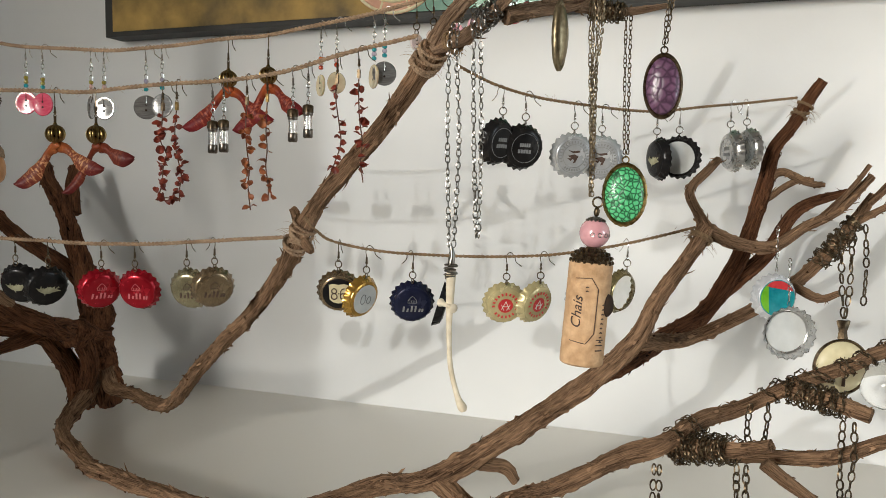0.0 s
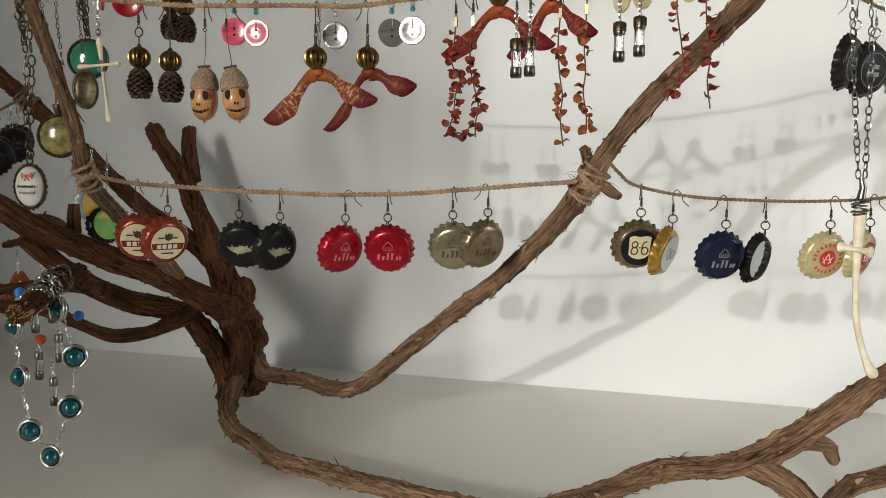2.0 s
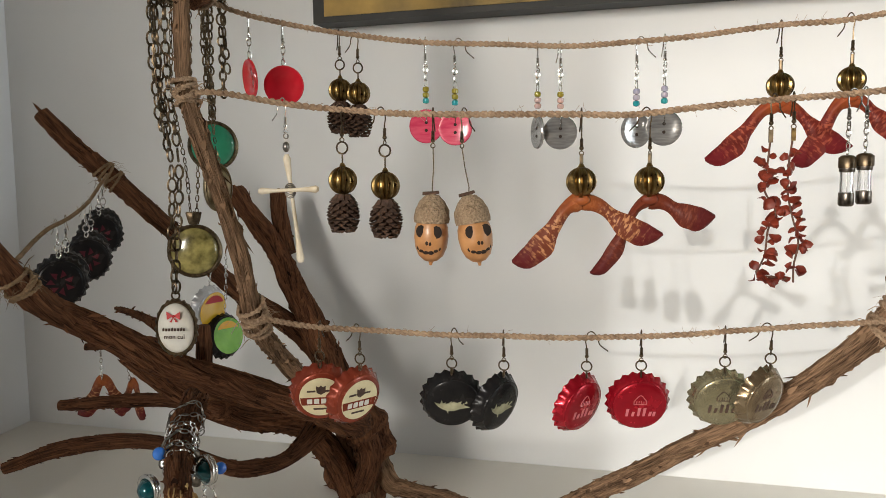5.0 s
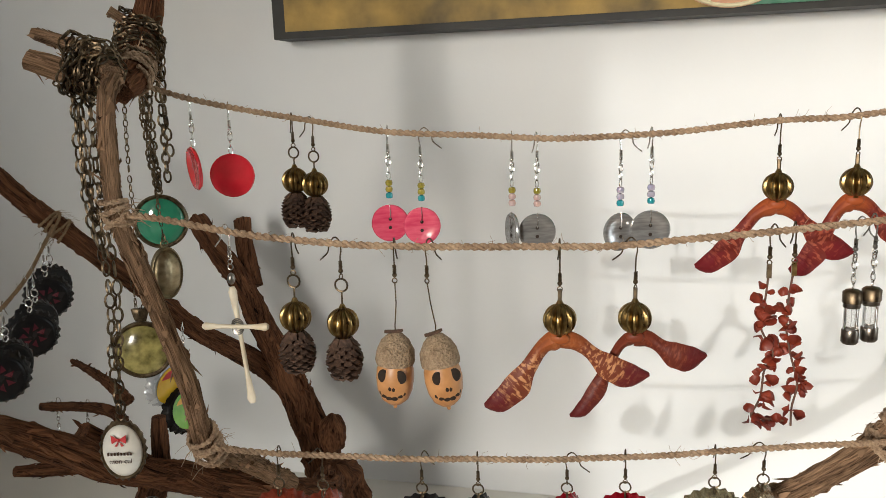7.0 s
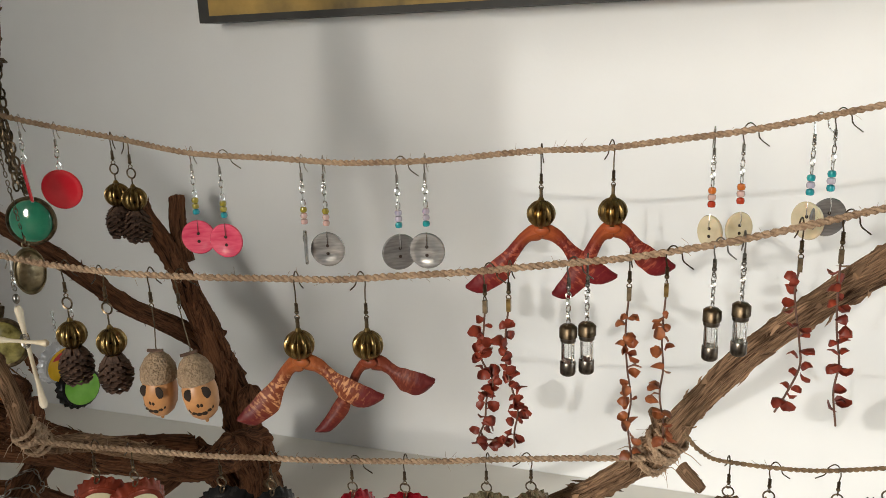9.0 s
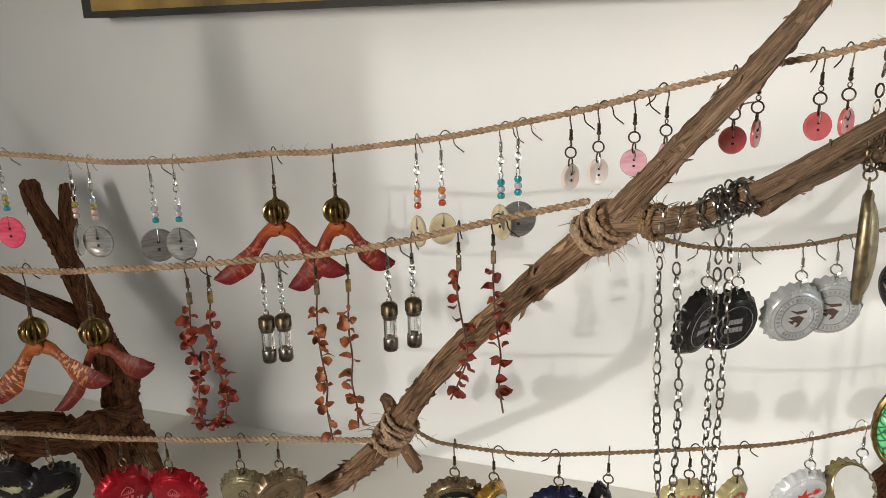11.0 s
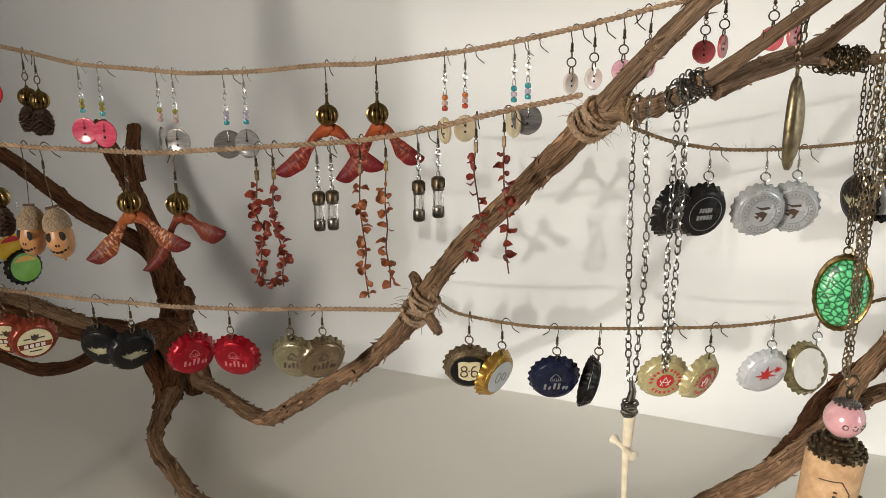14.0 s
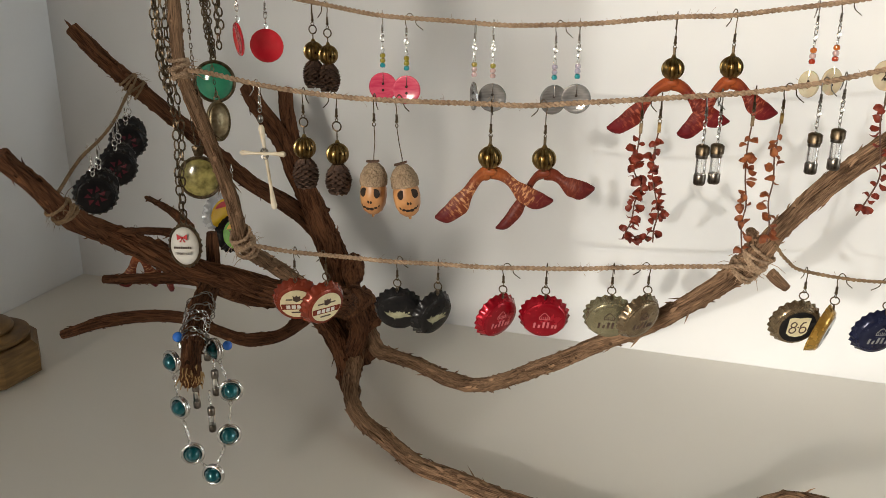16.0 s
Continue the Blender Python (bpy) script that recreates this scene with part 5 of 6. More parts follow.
    g.lathe([(0.0003, 0.0002), (0.0030, -0.0002), (0.0058, -0.0030), (0.0078, -0.0070), (0.0082, -0.0110), (0.0079, -0.0128), (0.0068, -0.0126)], 30,
            wave=lambda a, i: 1 + 0.02 * math.sin(9 * a + i * 2.1))
    cup = part("cup", g, M["acorn_cap"], e, "rough grey-brown cup", m=at)
    g = Geo()
    g.tube([(-0.0045, 0, 0.0004), (-0.001, 0, 0.0004), (0.003, 0.0004, 0.0012)], [0.0008, 0.0011, 0.0007], 6)
    part("stalk", g, M["cone"], cup)
    g = Geo()
    g.lathe([(0.0066, -0.0120), (0.0076, -0.0150), (0.0079, -0.0190), (0.0073, -0.0240), (0.0056, -0.0280), (0.0030, -0.0302), (0.0010, -0.0308), (0.0006, -0.0324)], 28)
    nut = part("nut", g, M["acorn"], e, "polished orange-brown nut with carved holes", m=at)
    # Dark blobs sunk in the nut paint the shade of uncut carving
    for px, pz, rx, rz in ((-0.0035, -0.0164, 0.0023, 0.0029), (0.0036, -0.0166, 0.0026, 0.0029), (-0.0004, -0.0212, 0.0012, 0.0018), (0.0008, -0.0217, 0.0010, 0.0013), (-0.0046, -0.0240, 0.0010, 0.0012), (-0.0030, -0.0253, 0.0014, 0.0008), (-0.0010, -0.0260, 0.0014, 0.0008), (0.0012, -0.0260, 0.0014, 0.0009), (0.0032, -0.0251, 0.0013, 0.0008), (0.0046, -0.0240, 0.0009, 0.0011)):
        r = 0.0079 if pz > -0.02 else 0.0074 if pz > -0.0235 else 0.0069
        y = -math.sqrt(max(r * r - px * px, 1e-9))
        g = Geo()
        g.ball((px, y + 0.0003, pz), 1.0, 10, 6, (rx, 0.0006, rz))
        part("carved_hole_shade", g, M["hole"], nut)


def petal_string(key, x, points, mat, seed, label, hook=0, count=26, gold_clip=False):
    e = thing("petal_earring", label, "earring", Matrix.Translation(on_string(key, x)), "dried petal earrings hung on twine")
    ear_wire("bronze", e, hook, 0.0115)
    g = Geo()
    g.box((-0.0009, -0.0009, -0.0185), (0.0009, 0.0009, -0.0130))
    part("clamp", g, M["gold" if gold_clip else "bronze"], e)
    pts = smooth_path([(*p, 0) for p in points], 0.0012)[0]
    g = Geo()
    g.tube(pts, 0.00045, 5)
    part("stalk", g, M["stem"], e)
    rg = random.Random(seed)
    g = Geo()
    for i in range(count):
        u = 0.12 + 0.88 * (i + rg.uniform(-0.35, 0.35)) / count
        k = min(len(pts) - 2, max(1, int(u * (len(pts) - 1))))
        c, d = pts[k], (pts[k + 1] - pts[k - 1]).normalized()
        for _ in range(rg.choice((1, 2, 2))):
            # a cupped petal that grows out and down from the stalk
            out = Vector((rg.choice((-1, 1)) * rg.uniform(0.3, 1), rg.uniform(-0.9, 0.7), rg.uniform(-0.5, 0.5))).normalized()
            x = (out + d * rg.uniform(-0.3, 0.5)).normalized()
            y = x.cross(Vector((rg.uniform(-1, 1), rg.uniform(-1, 1), rg.uniform(-1, 1)))).normalized()
            m = Matrix.Translation(c + x * 0.0003) @ Matrix((x, y, x.cross(y))).transposed().to_4x4()
            s, cup = rg.uniform(0.0016, 0.0032), rg.uniform(0.4, 0.95)
            vs = [(0, 0, 0)]
            for ring, far in ((0.55, 0.35), (1.0, 1.0)):
                for a in [j * 2 * math.pi / 9 for j in range(9)]:
                    q = s * ring * (1 + 0.16 * rg.uniform(-1, 1) * far)
                    vs.append((s + q * math.cos(a), q * 0.92 * math.sin(a), s * cup * far * (0.7 + 0.4 * math.cos(2 * a))))
            vs.append((s, 0, -s * 0.12))
            fs = [(19, 1 + j, 1 + (j + 1) % 9) for j in range(9)] + [(1 + j, 10 + j, 10 + (j + 1) % 9, 1 + (j + 1) % 9) for j in range(9)]
            back = len(vs)
            vs += [(p[0], p[1], p[2] - 0.00022) for p in vs]
            fs += [tuple(back + q for q in f[::-1]) for f in fs] + [(10 + j, back + 10 + j, back + 10 + (j + 1) % 9, 10 + (j + 1) % 9) for j in range(9)]
            g.add([m @ Vector(p) for p in vs], fs)
    tagged(part("petals", g, M[mat], e, "small curled dried petals"), kind="stuff")


def fuse_body(parent, top, length=0.0245, r=0.0033):
    f = part("end_cap", fuse_cap(r), None, parent, m=Matrix.Translation((0, 0, top)))
    part("end_cap", fuse_cap(r), None, parent, m=Matrix.Translation((0, 0, top - length)) @ pose(0, 0, 0, 180))
    g = Geo()
    g.lathe([(r * 0.86, top - 0.004), (r * 0.86, top - length + 0.004), (r * 0.72, top - length + 0.004), (r * 0.72, top - 0.004)], 18)
    t = part("glass_tube", g, M["glass"], parent, "clear glass tube")
    t.visible_shadow = False
    g = Geo()
    g.tube([(0, 0, top - 0.004), (0.0003, 0, top - length / 2), (0, 0, top - length + 0.004)], 0.00012, 4)
    part("filament", g, M["steel"], parent)
    return f


def fuse_cap(r, shared={}):
    if r not in shared:
        g = Geo()
        g.lathe([(0.0003, 0.0003), (r * 0.8, 0.0002), (r, -0.0006), (r, -0.0054), (r * 0.94, -0.0058), (r * 0.9, -0.0054)], 20)
        shared[r] = g.mesh("end_cap", M["tarnish"])
    return shared[r]


def fuse_earring(key, x, hook, label):
    e = thing("fuse_earring", label, "earring", Matrix.Translation(on_string(key, x)), "glass fuse earrings hung on twine")
    ear_wire("steel", e, hook, 0.0115)
    silver_drop(e, "silver", -0.0125, -0.0265)
    g = Geo()
    g.lathe([(0.0004, -0.0261), (0.0026, -0.0265), (0.0037, -0.0275), (0.0037, -0.0318), (0.0033, -0.0320)], 16, wave=lambda a, i: 1 + (0.05 * math.cos(5 * a) if i >= 2 else 0))
    part("bead_cap", g, M["bronze"], e)
    fuse_body(e, -0.0280, 0.0205)


RB = "glossy red plastic button earring on a silver wire"
for x, tn, z in ((-0.6415, -44, -0.0345), (-0.6235, 20, -0.0340)):
    p = on_string("TOP", x)
    e = thing("button_earring", RB, "earring", Matrix.Translation(p), "button earrings hung on twine")
    ear_wire("silver", e, 30, 0.0118)
    silver_drop(e, "silver", -0.0130, -0.0230)
    button(e, "red_plastic", z, 0.0112, tn, holes=False, tilt=6)
CN = "earring with an antique gold bead and a small dark cone"
for k, x, h, d in (("TOP", -0.592, 30, 0.0), ("TOP", -0.5815, 60, 0.0), ("MID", -0.560, 10, -0.001), ("MID", -0.540, 70, -0.002)):
    cone_earring(k, x, h, CN, d)
PK, GP = "pink shell button earring with small glass beads", "grey mother-of-pearl button earring with small glass beads"
button_earring("TOP", -0.542, "pink_shell", 0.0092, 18, ("olive_glass", "olive_glass", "aqua_glass"), PK, 20)
button_earring("TOP", -0.526, "pink_shell", 0.0092, 8, ("olive_glass", "olive_glass", "aqua_glass"), PK, -60)
button_earring("TOP", -0.482, "pearl", 0.0090, -62, ("olive_glass", "blush_glass", "blush_glass"), GP, 10)
button_earring("TOP", -0.470, "pearl", 0.0090, 12, ("olive_glass", "blush_glass", "blush_glass"), GP, 20)
button_earring("TOP", -0.431, "pearl", 0.0092, 36, ("lilac_glass", "lilac_glass", "aqua_glass"), GP, -60)
button_earring("TOP", -0.417, "pearl", 0.0092, 4, ("lilac_glass", "lilac_glass", "aqua_glass"), GP, 10)
OG, BU = "cream shell button earring with orange and red glass beads", "grey shell button earring with blue glass beads"
button_earring("TOP", -0.285, "cream_shell", 0.0078, -38, ("orange_glass", "blush_glass", "red_glass"), OG, 5, -0.0440, 0.85)
button_earring("TOP", -0.273, "cream_shell", 0.0078, 30, ("orange_glass", "blush_glass", "red_glass"), OG, -75, -0.0440, 0.85)
button_earring("TOP", -0.245, "cream_shell", 0.0085, -45, ("aqua_glass", "lilac_glass", "aqua_glass"), BU, -60, -0.0440)
button_earring("TOP", -0.237, "pearl", 0.0085, 25, ("aqua_glass", "lilac_glass", "aqua_glass"), BU, -80, -0.0440)
for x, mat, tn, wd, h in ((-0.213, "pale_shell", 60, 0.9, -60), (-0.201, "pale_shell", 45, 0.9, -70), (-0.186, "blush_shell", 20, 1.0, -70), (-0.173, "blush_shell", 68, 1.0, 60),
                          (-0.146, "rose_plastic", 18, 1.0, 20), (-0.137, "rose_plastic", 75, 1.0, 10), (-0.114, "rose_plastic", 25, 1.0, 20), (-0.104, "rose_plastic", 60, 1.0, 30)):
    e = thing("button_earring", {"pale_shell": "pale translucent shell button earring on bronze rings", "blush_shell": "pink pearly button earring on bronze rings",
                                 "rose_plastic": "rose red button earring on bronze rings"}[mat], "earring", Matrix.Translation(on_string("TOP", x)), "button earrings hung on twine")
    ear_wire("bronze", e, h, 0.0125)
    g = Geo()
    g.ring((0, 0, -0.0172), 0.0024, 0.0004, n=14)
    part("jump_ring", g, M["bronze"], e)
    g = Geo()
    g.ring((0, 0, -0.0218), 0.0024, 0.0004, Matrix.Rotation(radians(80), 3, "Z"), n=14)
    part("jump_ring", g, M["bronze"], e)
    button(e, mat, -0.0282, 0.0060, tn, wd)

SO, SR = "orange-brown lacquered maple seed earring with a ribbed gold bead", "wine red lacquered maple seed earring with a ribbed gold bead"
samara_earring("MID", -0.4525, (-0.0310, -0.0265), (0.0365, -0.0145), "samara", 12, SO, 10)
samara_earring("MID", -0.423, (-0.0260, -0.0320), (0.0290, -0.0065), "red_samara", 10, "dark red-brown maple seed earring with a ribbed gold bead", 60, 0.0052)
samara_earring("TOP", -0.361, (-0.0365, -0.0270), (0.0360, -0.0210), "wine_samara", 10, SR, 5)
samara_earring("TOP", -0.328, (-0.0275, -0.0310), (0.0290, -0.0165), "wine_samara", 8, SR, 30)
AC = "acorn earring with carved holes hung on a thin wire"
acorn_earring("MID", -0.518, 4, AC, -0.0005, 10)
acorn_earring("MID", -0.505, 26, AC, 0.0030, -20)

PR, PA = "earring of dark red dried petals on a thin stalk", "earring of amber-red dried petals on a thin stalk"
petal_string("MID", -0.372, [(0, 0, -0.016), (-0.001, 0, -0.028), (-0.002, 0, -0.039), (0.003, 0, -0.049), (0.000, 0, -0.057), (-0.001, 0, -0.068), (-0.004, 0.001, -0.077), (0.002, 0.003, -0.078), (0.009, 0.004, -0.079)], "petal", 3, PR, -40, 30)
petal_string("MID", -0.3625, [(0, 0, -0.016), (-0.0015, 0, -0.029), (-0.0015, 0, -0.041), (0.0005, 0, -0.051), (0.0035, 0, -0.063), (0.002, 0, -0.073), (0.002, 0, -0.081)], "petal", 4, PR, 0, 22, True)
petal_string("MID", -0.315, [(0, 0, -0.016), (-0.001, 0, -0.032), (0.000, 0, -0.048), (0.002, 0, -0.062), (0.001, 0, -0.074), (0.003, 0, -0.090)], "amber_petal", 5, PA, 0, 17)
petal_string("MID", -0.3005, [(0, 0, -0.016), (-0.001, 0, -0.036), (0.000, 0, -0.050), (-0.001, 0, -0.062), (0.001, 0, -0.075), (0.001, 0, -0.085)], "amber_petal", 6, PA, -70, 15, True)
petal_string("MID", -0.251, [(0, 0, -0.016), (-0.001, 0, -0.028), (0.002, 0, -0.047), (0.003, 0, -0.058), (-0.001, 0, -0.070), (-0.005, 0, -0.079)], "petal", 8, PR, 10, 13)
petal_string("MID", -0.2365, [(0, 0, -0.016), (0.000, 0, -0.030), (0.001, 0, -0.046), (0.003, 0, -0.060), (0.002, 0, -0.072), (0.004, 0, -0.087)], "petal", 9, PR, -70, 12)
FU = "glass fuse earring with tarnished metal ends on a silver chain"
for x, h in ((-0.339, -60), (-0.3315, 10), (-0.2825, -50), (-0.2715, 5)):
    fuse_earring("MID", x, h, FU)

# the little bone cross
e = thing("cross_earring", "small cross of pale thin bones on a silver hook", "earring", Matrix.Translation(on_string("MID", -0.587)))
ear_wire("silver", e, 60, 0.0118)
g = Geo()
g.ball((0, 0, -0.0200), 0.0021, 10, 8, (0.8, 0.8, 1.2))
g.ring((0, 0, -0.0150), 0.0012, 0.0003, n=10)
part("metal_bead", g, M["steel"], e)


def bone(g, a, b, r):
    a, b = Vector(a), Vector(b)
    pts = [a + (b - a) * t for t in (0, 0.04, 0.10, 0.25, 0.5, 0.75, 0.90, 0.96, 1)]
    g.tube(pts, [r * 1.0, r * 1.7, r * 1.5, r * 0.95, r * 0.85, r * 0.95, r * 1.45, r * 1.8, r * 1.1], 10)


g = Geo()
bone(g, (0, 0, -0.0235), (0.006, 0.0, -0.0740), 0.0011)
part("upright_bone", g, M["bone"], e)
g = Geo()
bone(g, (-0.0135, -0.0022, -0.0405), (0.0165, -0.0022, -0.0395), 0.0010)
part("cross_bone", g, M["bone"], e)
g = Geo()
for k in range(3):
    g.ring((0.002, -0.001, -0.0395 - 0.0008 * k), 0.0026, 0.0003, Matrix.Rotation(0.5 * k - 0.4, 3, "Y"), n=12)
tagged(part("binding_wire", g, M["steel"], e), kind="stuff")


# ---- necklaces and pendants ----
def voronoi_cells(name, low, high, scale, seam=0.25):
    mt = surface(name, low, high, 200, 0.3, coat=0.25)
    nt = mt.node_tree
    vo = nt.nodes.new("ShaderNodeTexVoronoi")
    vo.feature = "DISTANCE_TO_EDGE"
    vo.inputs["Scale"].default_value = scale
    co = nt.nodes.new("ShaderNodeTexCoord")
    nt.links.new(co.outputs["Object"], vo.inputs["Vector"])
    rp = nt.nodes.new("ShaderNodeValToRGB")
    rp.color_ramp.elements[0].position, rp.color_ramp.elements[0].color = 0.02, (*[c * seam for c in low], 1)
    rp.color_ramp.elements[1].position, rp.color_ramp.elements[1].color = 0.22, (*high, 1)
    nt.links.new(vo.outputs["Distance"], rp.inputs["Fac"])
    bs = nt.nodes["Principled BSDF"]
    nt.links.new(rp.outputs["Color"], bs.inputs["Base Color"])
    bp = nt.nodes.new("ShaderNodeBump")
    bp.inputs["Strength"].default_value, bp.inputs["Distance"].default_value = 0.6, 0.001
    nt.links.new(vo.outputs["Distance"], bp.inputs["Height"])
    nt.links.new(bp.outputs[0], bs.inputs["Normal"])
    return mt


M["green_cells"] = voronoi_cells("green_crackled_cabochon", (0.05, 0.32, 0.12), (0.13, 0.58, 0.25), 330)
M["purple_cells"] = voronoi_cells("purple_crackled_cabochon", (0.13, 0.06, 0.115), (0.19, 0.095, 0.165), 190, 0.6)


def cabochon(name, label, centre, half_w, half_h, turn, dome, bezel, scallop=0.0, bail=True, group=""):
    """A domed stone in a metal bezel, with a ring at the top; the chain is added by the caller."""
    e = thing(name, label, "necklace", Matrix.Translation(centre) @ pose(0, 0, 0, 0, 0, turn), group)
    ratio = half_w / half_h
    fl = Matrix.Diagonal((ratio, 1, 1, 1)) @ pose(0, 0, 0, 90)
    g = Geo()
    g.lathe([(half_h * 0.03, -0.0016), (half_h * 0.9, -0.0016), (half_h, -0.0006), (half_h, 0.0012), (half_h * 0.93, 0.0020), (half_h * 0.86, 0.0014), (half_h * 0.80, 0.0004)], 48, fl,
            lambda a, i: 1 + (scallop * math.cos(26 * a) if 1 < i < 4 else 0))
    part("bezel", g, M[bezel], e)
    g = Geo()
    g.lathe([(half_h * 0.87, 0.0006)] + [(half_h * 0.87 * math.cos(t), 0.0008 + 0.0042 * math.sin(t)) for t in (0.15, 0.4, 0.7, 1.0, 1.25, 1.5)], 40, fl)
    stone = part("stone", g, M[dome], e)
    if bail:
        g = Geo()
        g.ring((0, 0, half_h + 0.0018), 0.0021, 0.0005, n=14)
        g.ring((0, 0, half_h + 0.0052), 0.0021, 0.0004, Matrix.Rotation(1.5, 3, "Z"), n=12)
        part("bail", g, M[bezel], e)
    return e, stone


def hung(e, name, metal, path, **kw):
    """A chain given in world places, under a thing that has its own pose."""
    inv = e.matrix_basis.inverted()
    return chain(name, metal, [tuple(inv @ Vector(p)) for p in path], e, **kw)


def wrap(path_key, t0, t1, n, metal, seed, extra=0.0016, pitch=0.0036, wide=0.0012, wire=0.00042):
    """Chain wound round a limb, from one share of its length to another."""
    pts, rr = PATHS[path_key]
    rg = random.Random(seed)
    out = []
    k = n * 10
    for i in range(k + 1):
        u = t0 + (t1 - t0) * i / k
        j = min(len(pts) - 2, max(1, int(u * (len(pts) - 1))))
        d = (pts[j + 1] - pts[j - 1]).normalized()
        s = d.orthogonal().normalized()
        a = 2 * math.pi * n * i / k + 0.9 * math.sin(i * 0.23 + seed)
        q = rr[j] * 0.98 + extra * rg.uniform(0.5, 1.5)
        out.append(tuple(pts[j] + s * math.cos(a) * q + d.cross(s) * math.sin(a) * q + d * (rg.uniform(-0.0014, 0.0014) + 0.0015 * math.sin(i * 0.41 + seed))))
    return out


# oval green crackled pendant
e, _ = cabochon("pendant_necklace", "oval green crackled pendant in gold bezel on bronze chain", (-0.067, -0.330, 0.2575), 0.0145, 0.0208, 10, "green_cells", "gold", 0.012)
hung(e, "chain", "bronze", [(-0.068, -0.331, 0.284), (-0.0695, -0.331, 0.33), (-0.0705, -0.329, 0.378)], pitch=0.0030, wire=0.00036, wide=0.001)
hung(e, "chain", "bronze", [(-0.066, -0.329, 0.284), (-0.0670, -0.329, 0.33), (-0.0675, -0.328, 0.378)], pitch=0.0030, wire=0.00036, wide=0.001, seed=1)
hung(e, "chain_coil", "bronze", wrap("UCT", 0.20, 0.56, 10, "bronze", 3, 0.0018), pitch=0.0032)
hung(e, "chain_coil", "bronze", wrap("UCT", 0.55, 0.22, 8, "bronze", 5, 0.0030), pitch=0.0032, seed=2)
# oval purple pendant
e, _ = cabochon("pendant_necklace", "oval dull purple pendant in a bronze bezel on a chain", (-0.0455, -0.332, 0.3265), 0.0122, 0.0208, 6, "purple_cells", "bronze")
hung(e, "chain", "bronze", [(-0.0462, -0.331, 0.353), (-0.0435, -0.331, 0.385), (-0.0385, -0.345, 0.415), (-0.0365, -0.356, 0.441)], pitch=0.0034)
hung(e, "chain", "bronze", [(-0.0445, -0.333, 0.353), (-0.0410, -0.332, 0.385), (-0.0360, -0.346, 0.415), (-0.0345, -0.357, 0.441)], pitch=0.0034, seed=1)

# bronze lens pendant, edge on
e, _ = cabochon("pendant_necklace", "smooth oval brass pendant on a long chain seen edge on", (-0.1015, -0.388, 0.350), 0.0088, 0.0205, 80, "coin", "coin")
hung(e, "chain", "bronze", [(-0.1015, -0.389, 0.377), (-0.100, -0.396, 0.396), (-0.099, -0.400, 0.410)], pitch=0.0036)
hung(e, "chain", "bronze", [(-0.1025, -0.387, 0.377), (-0.1015, -0.385, 0.40), (-0.100, -0.39, 0.43), (-0.098, -0.39, 0.48)], pitch=0.0036, seed=2)

# cork pendant
cork = thing("cork_necklace", "wine cork pendant with pink bead on bronze chain strands", "necklace", Matrix.Translation((-0.0722, -0.436, 0.1947)) @ pose(0, 0, 0, 0, 4, 20) @ Matrix.Scale(0.94, 4))
g = Geo()
g.lathe([(0.0003, -0.0295), (0.0110, -0.0295), (0.0122, -0.0286), (0.0124, -0.026), (0.0122, 0), (0.0124, 0.027), (0.0118, 0.0292), (0.0003, 0.0292)], 40,
        wave=lambda a, i: 1 + 0.008 * math.sin(3 * a + i))
body = part("cork_body", g, M["cork"], cork, "pale brown printed cork")
g = Geo()
R = 0.01245


def on_cork(a, z):
    return (R * math.sin(a), -R * math.cos(a), z)


frame_line = [(-0.85, 0.020), (-0.1, 0.021), (0.25, 0.015), (0.25, -0.010), (-0.1, -0.016), (-0.85, -0.015)]
for (a0, z0), (a1, z1) in zip(frame_line[:-1], frame_line[1:]):
    g.tube([on_cork(a0 + (a1 - a0) * k / 6, z0 + (z1 - z0) * k / 6) for k in range(7)], 0.00028, 4)
part("printed_frame", g, M["ink"], body)
g = Geo()
for a0, z0, n, dz, h in ((0.62, 0.006, 9, 0.0026, 0.0016), (-0.25, 0.0155, 2, 0.0022, 0.0012)):
    for k in range(n):
        z = z0 - dz * k
        g.tube([on_cork(a0 - 0.06, z), on_cork(a0, z + h * 0.3), on_cork(a0 + 0.06, z)], 0.00042, 4)
for z in (-0.0135, -0.0165, -0.0195):
    g.tube([on_cork(0.40 + 0.05 * k, z) for k in range(9)], 0.00042, 4)
tagged(part("lettering_print", g, M["ink"], body), kind="stuff")
cw = bpy.data.curves.new("words", "FONT")
cw.body, cw.size, cw.align_x, cw.extrude, cw.shear = "Chais", 0.0082, "CENTER", 0.00008, 0.3
tmp = new("words", cw)
words = bpy.data.meshes.new_from_object(tmp.evaluated_get(bpy.context.evaluated_depsgraph_get()))
bpy.data.objects.remove(tmp)
words.materials.clear()
words.materials.append(M["ink"])
part("lettering", words, None, body, m=pose(0.0126 * math.sin(-0.42), -0.0126 * math.cos(-0.42), 0.001, 90, 0, math.degrees(-0.55)) @ pose(0, 0, 0, 0, 0, 90))
g = Geo()
g.ball(on_cork(0.95, 0.006), 1.0, 14, 8, (0.0035, 0.0035, 0.0065))
part("stain", g, M["hole"], body)
g = Geo()
for i in range(5):
    for k in range(18):
        a = 2 * math.pi * (k + 0.5 * (i % 2)) / 18
        r = 0.0118 * math.cos(i * 0.33)
        g.ball((r * math.cos(a), r * math.sin(a), 0.0295 + 0.0075 * math.sin(i * 0.33)), 0.0011, 6, 4)
g.lathe([(0.0120, 0.0285), (0.0112, 0.0305), (0.0090, 0.0335), (0.0050, 0.0358), (0.0004, 0.0365)], 24)
part("bead_cap", g, M["bronze"], cork, "beaded bronze cap")
g = Geo()
g.ball((0, 0, 0.0455), 0.0086, 20, 12)
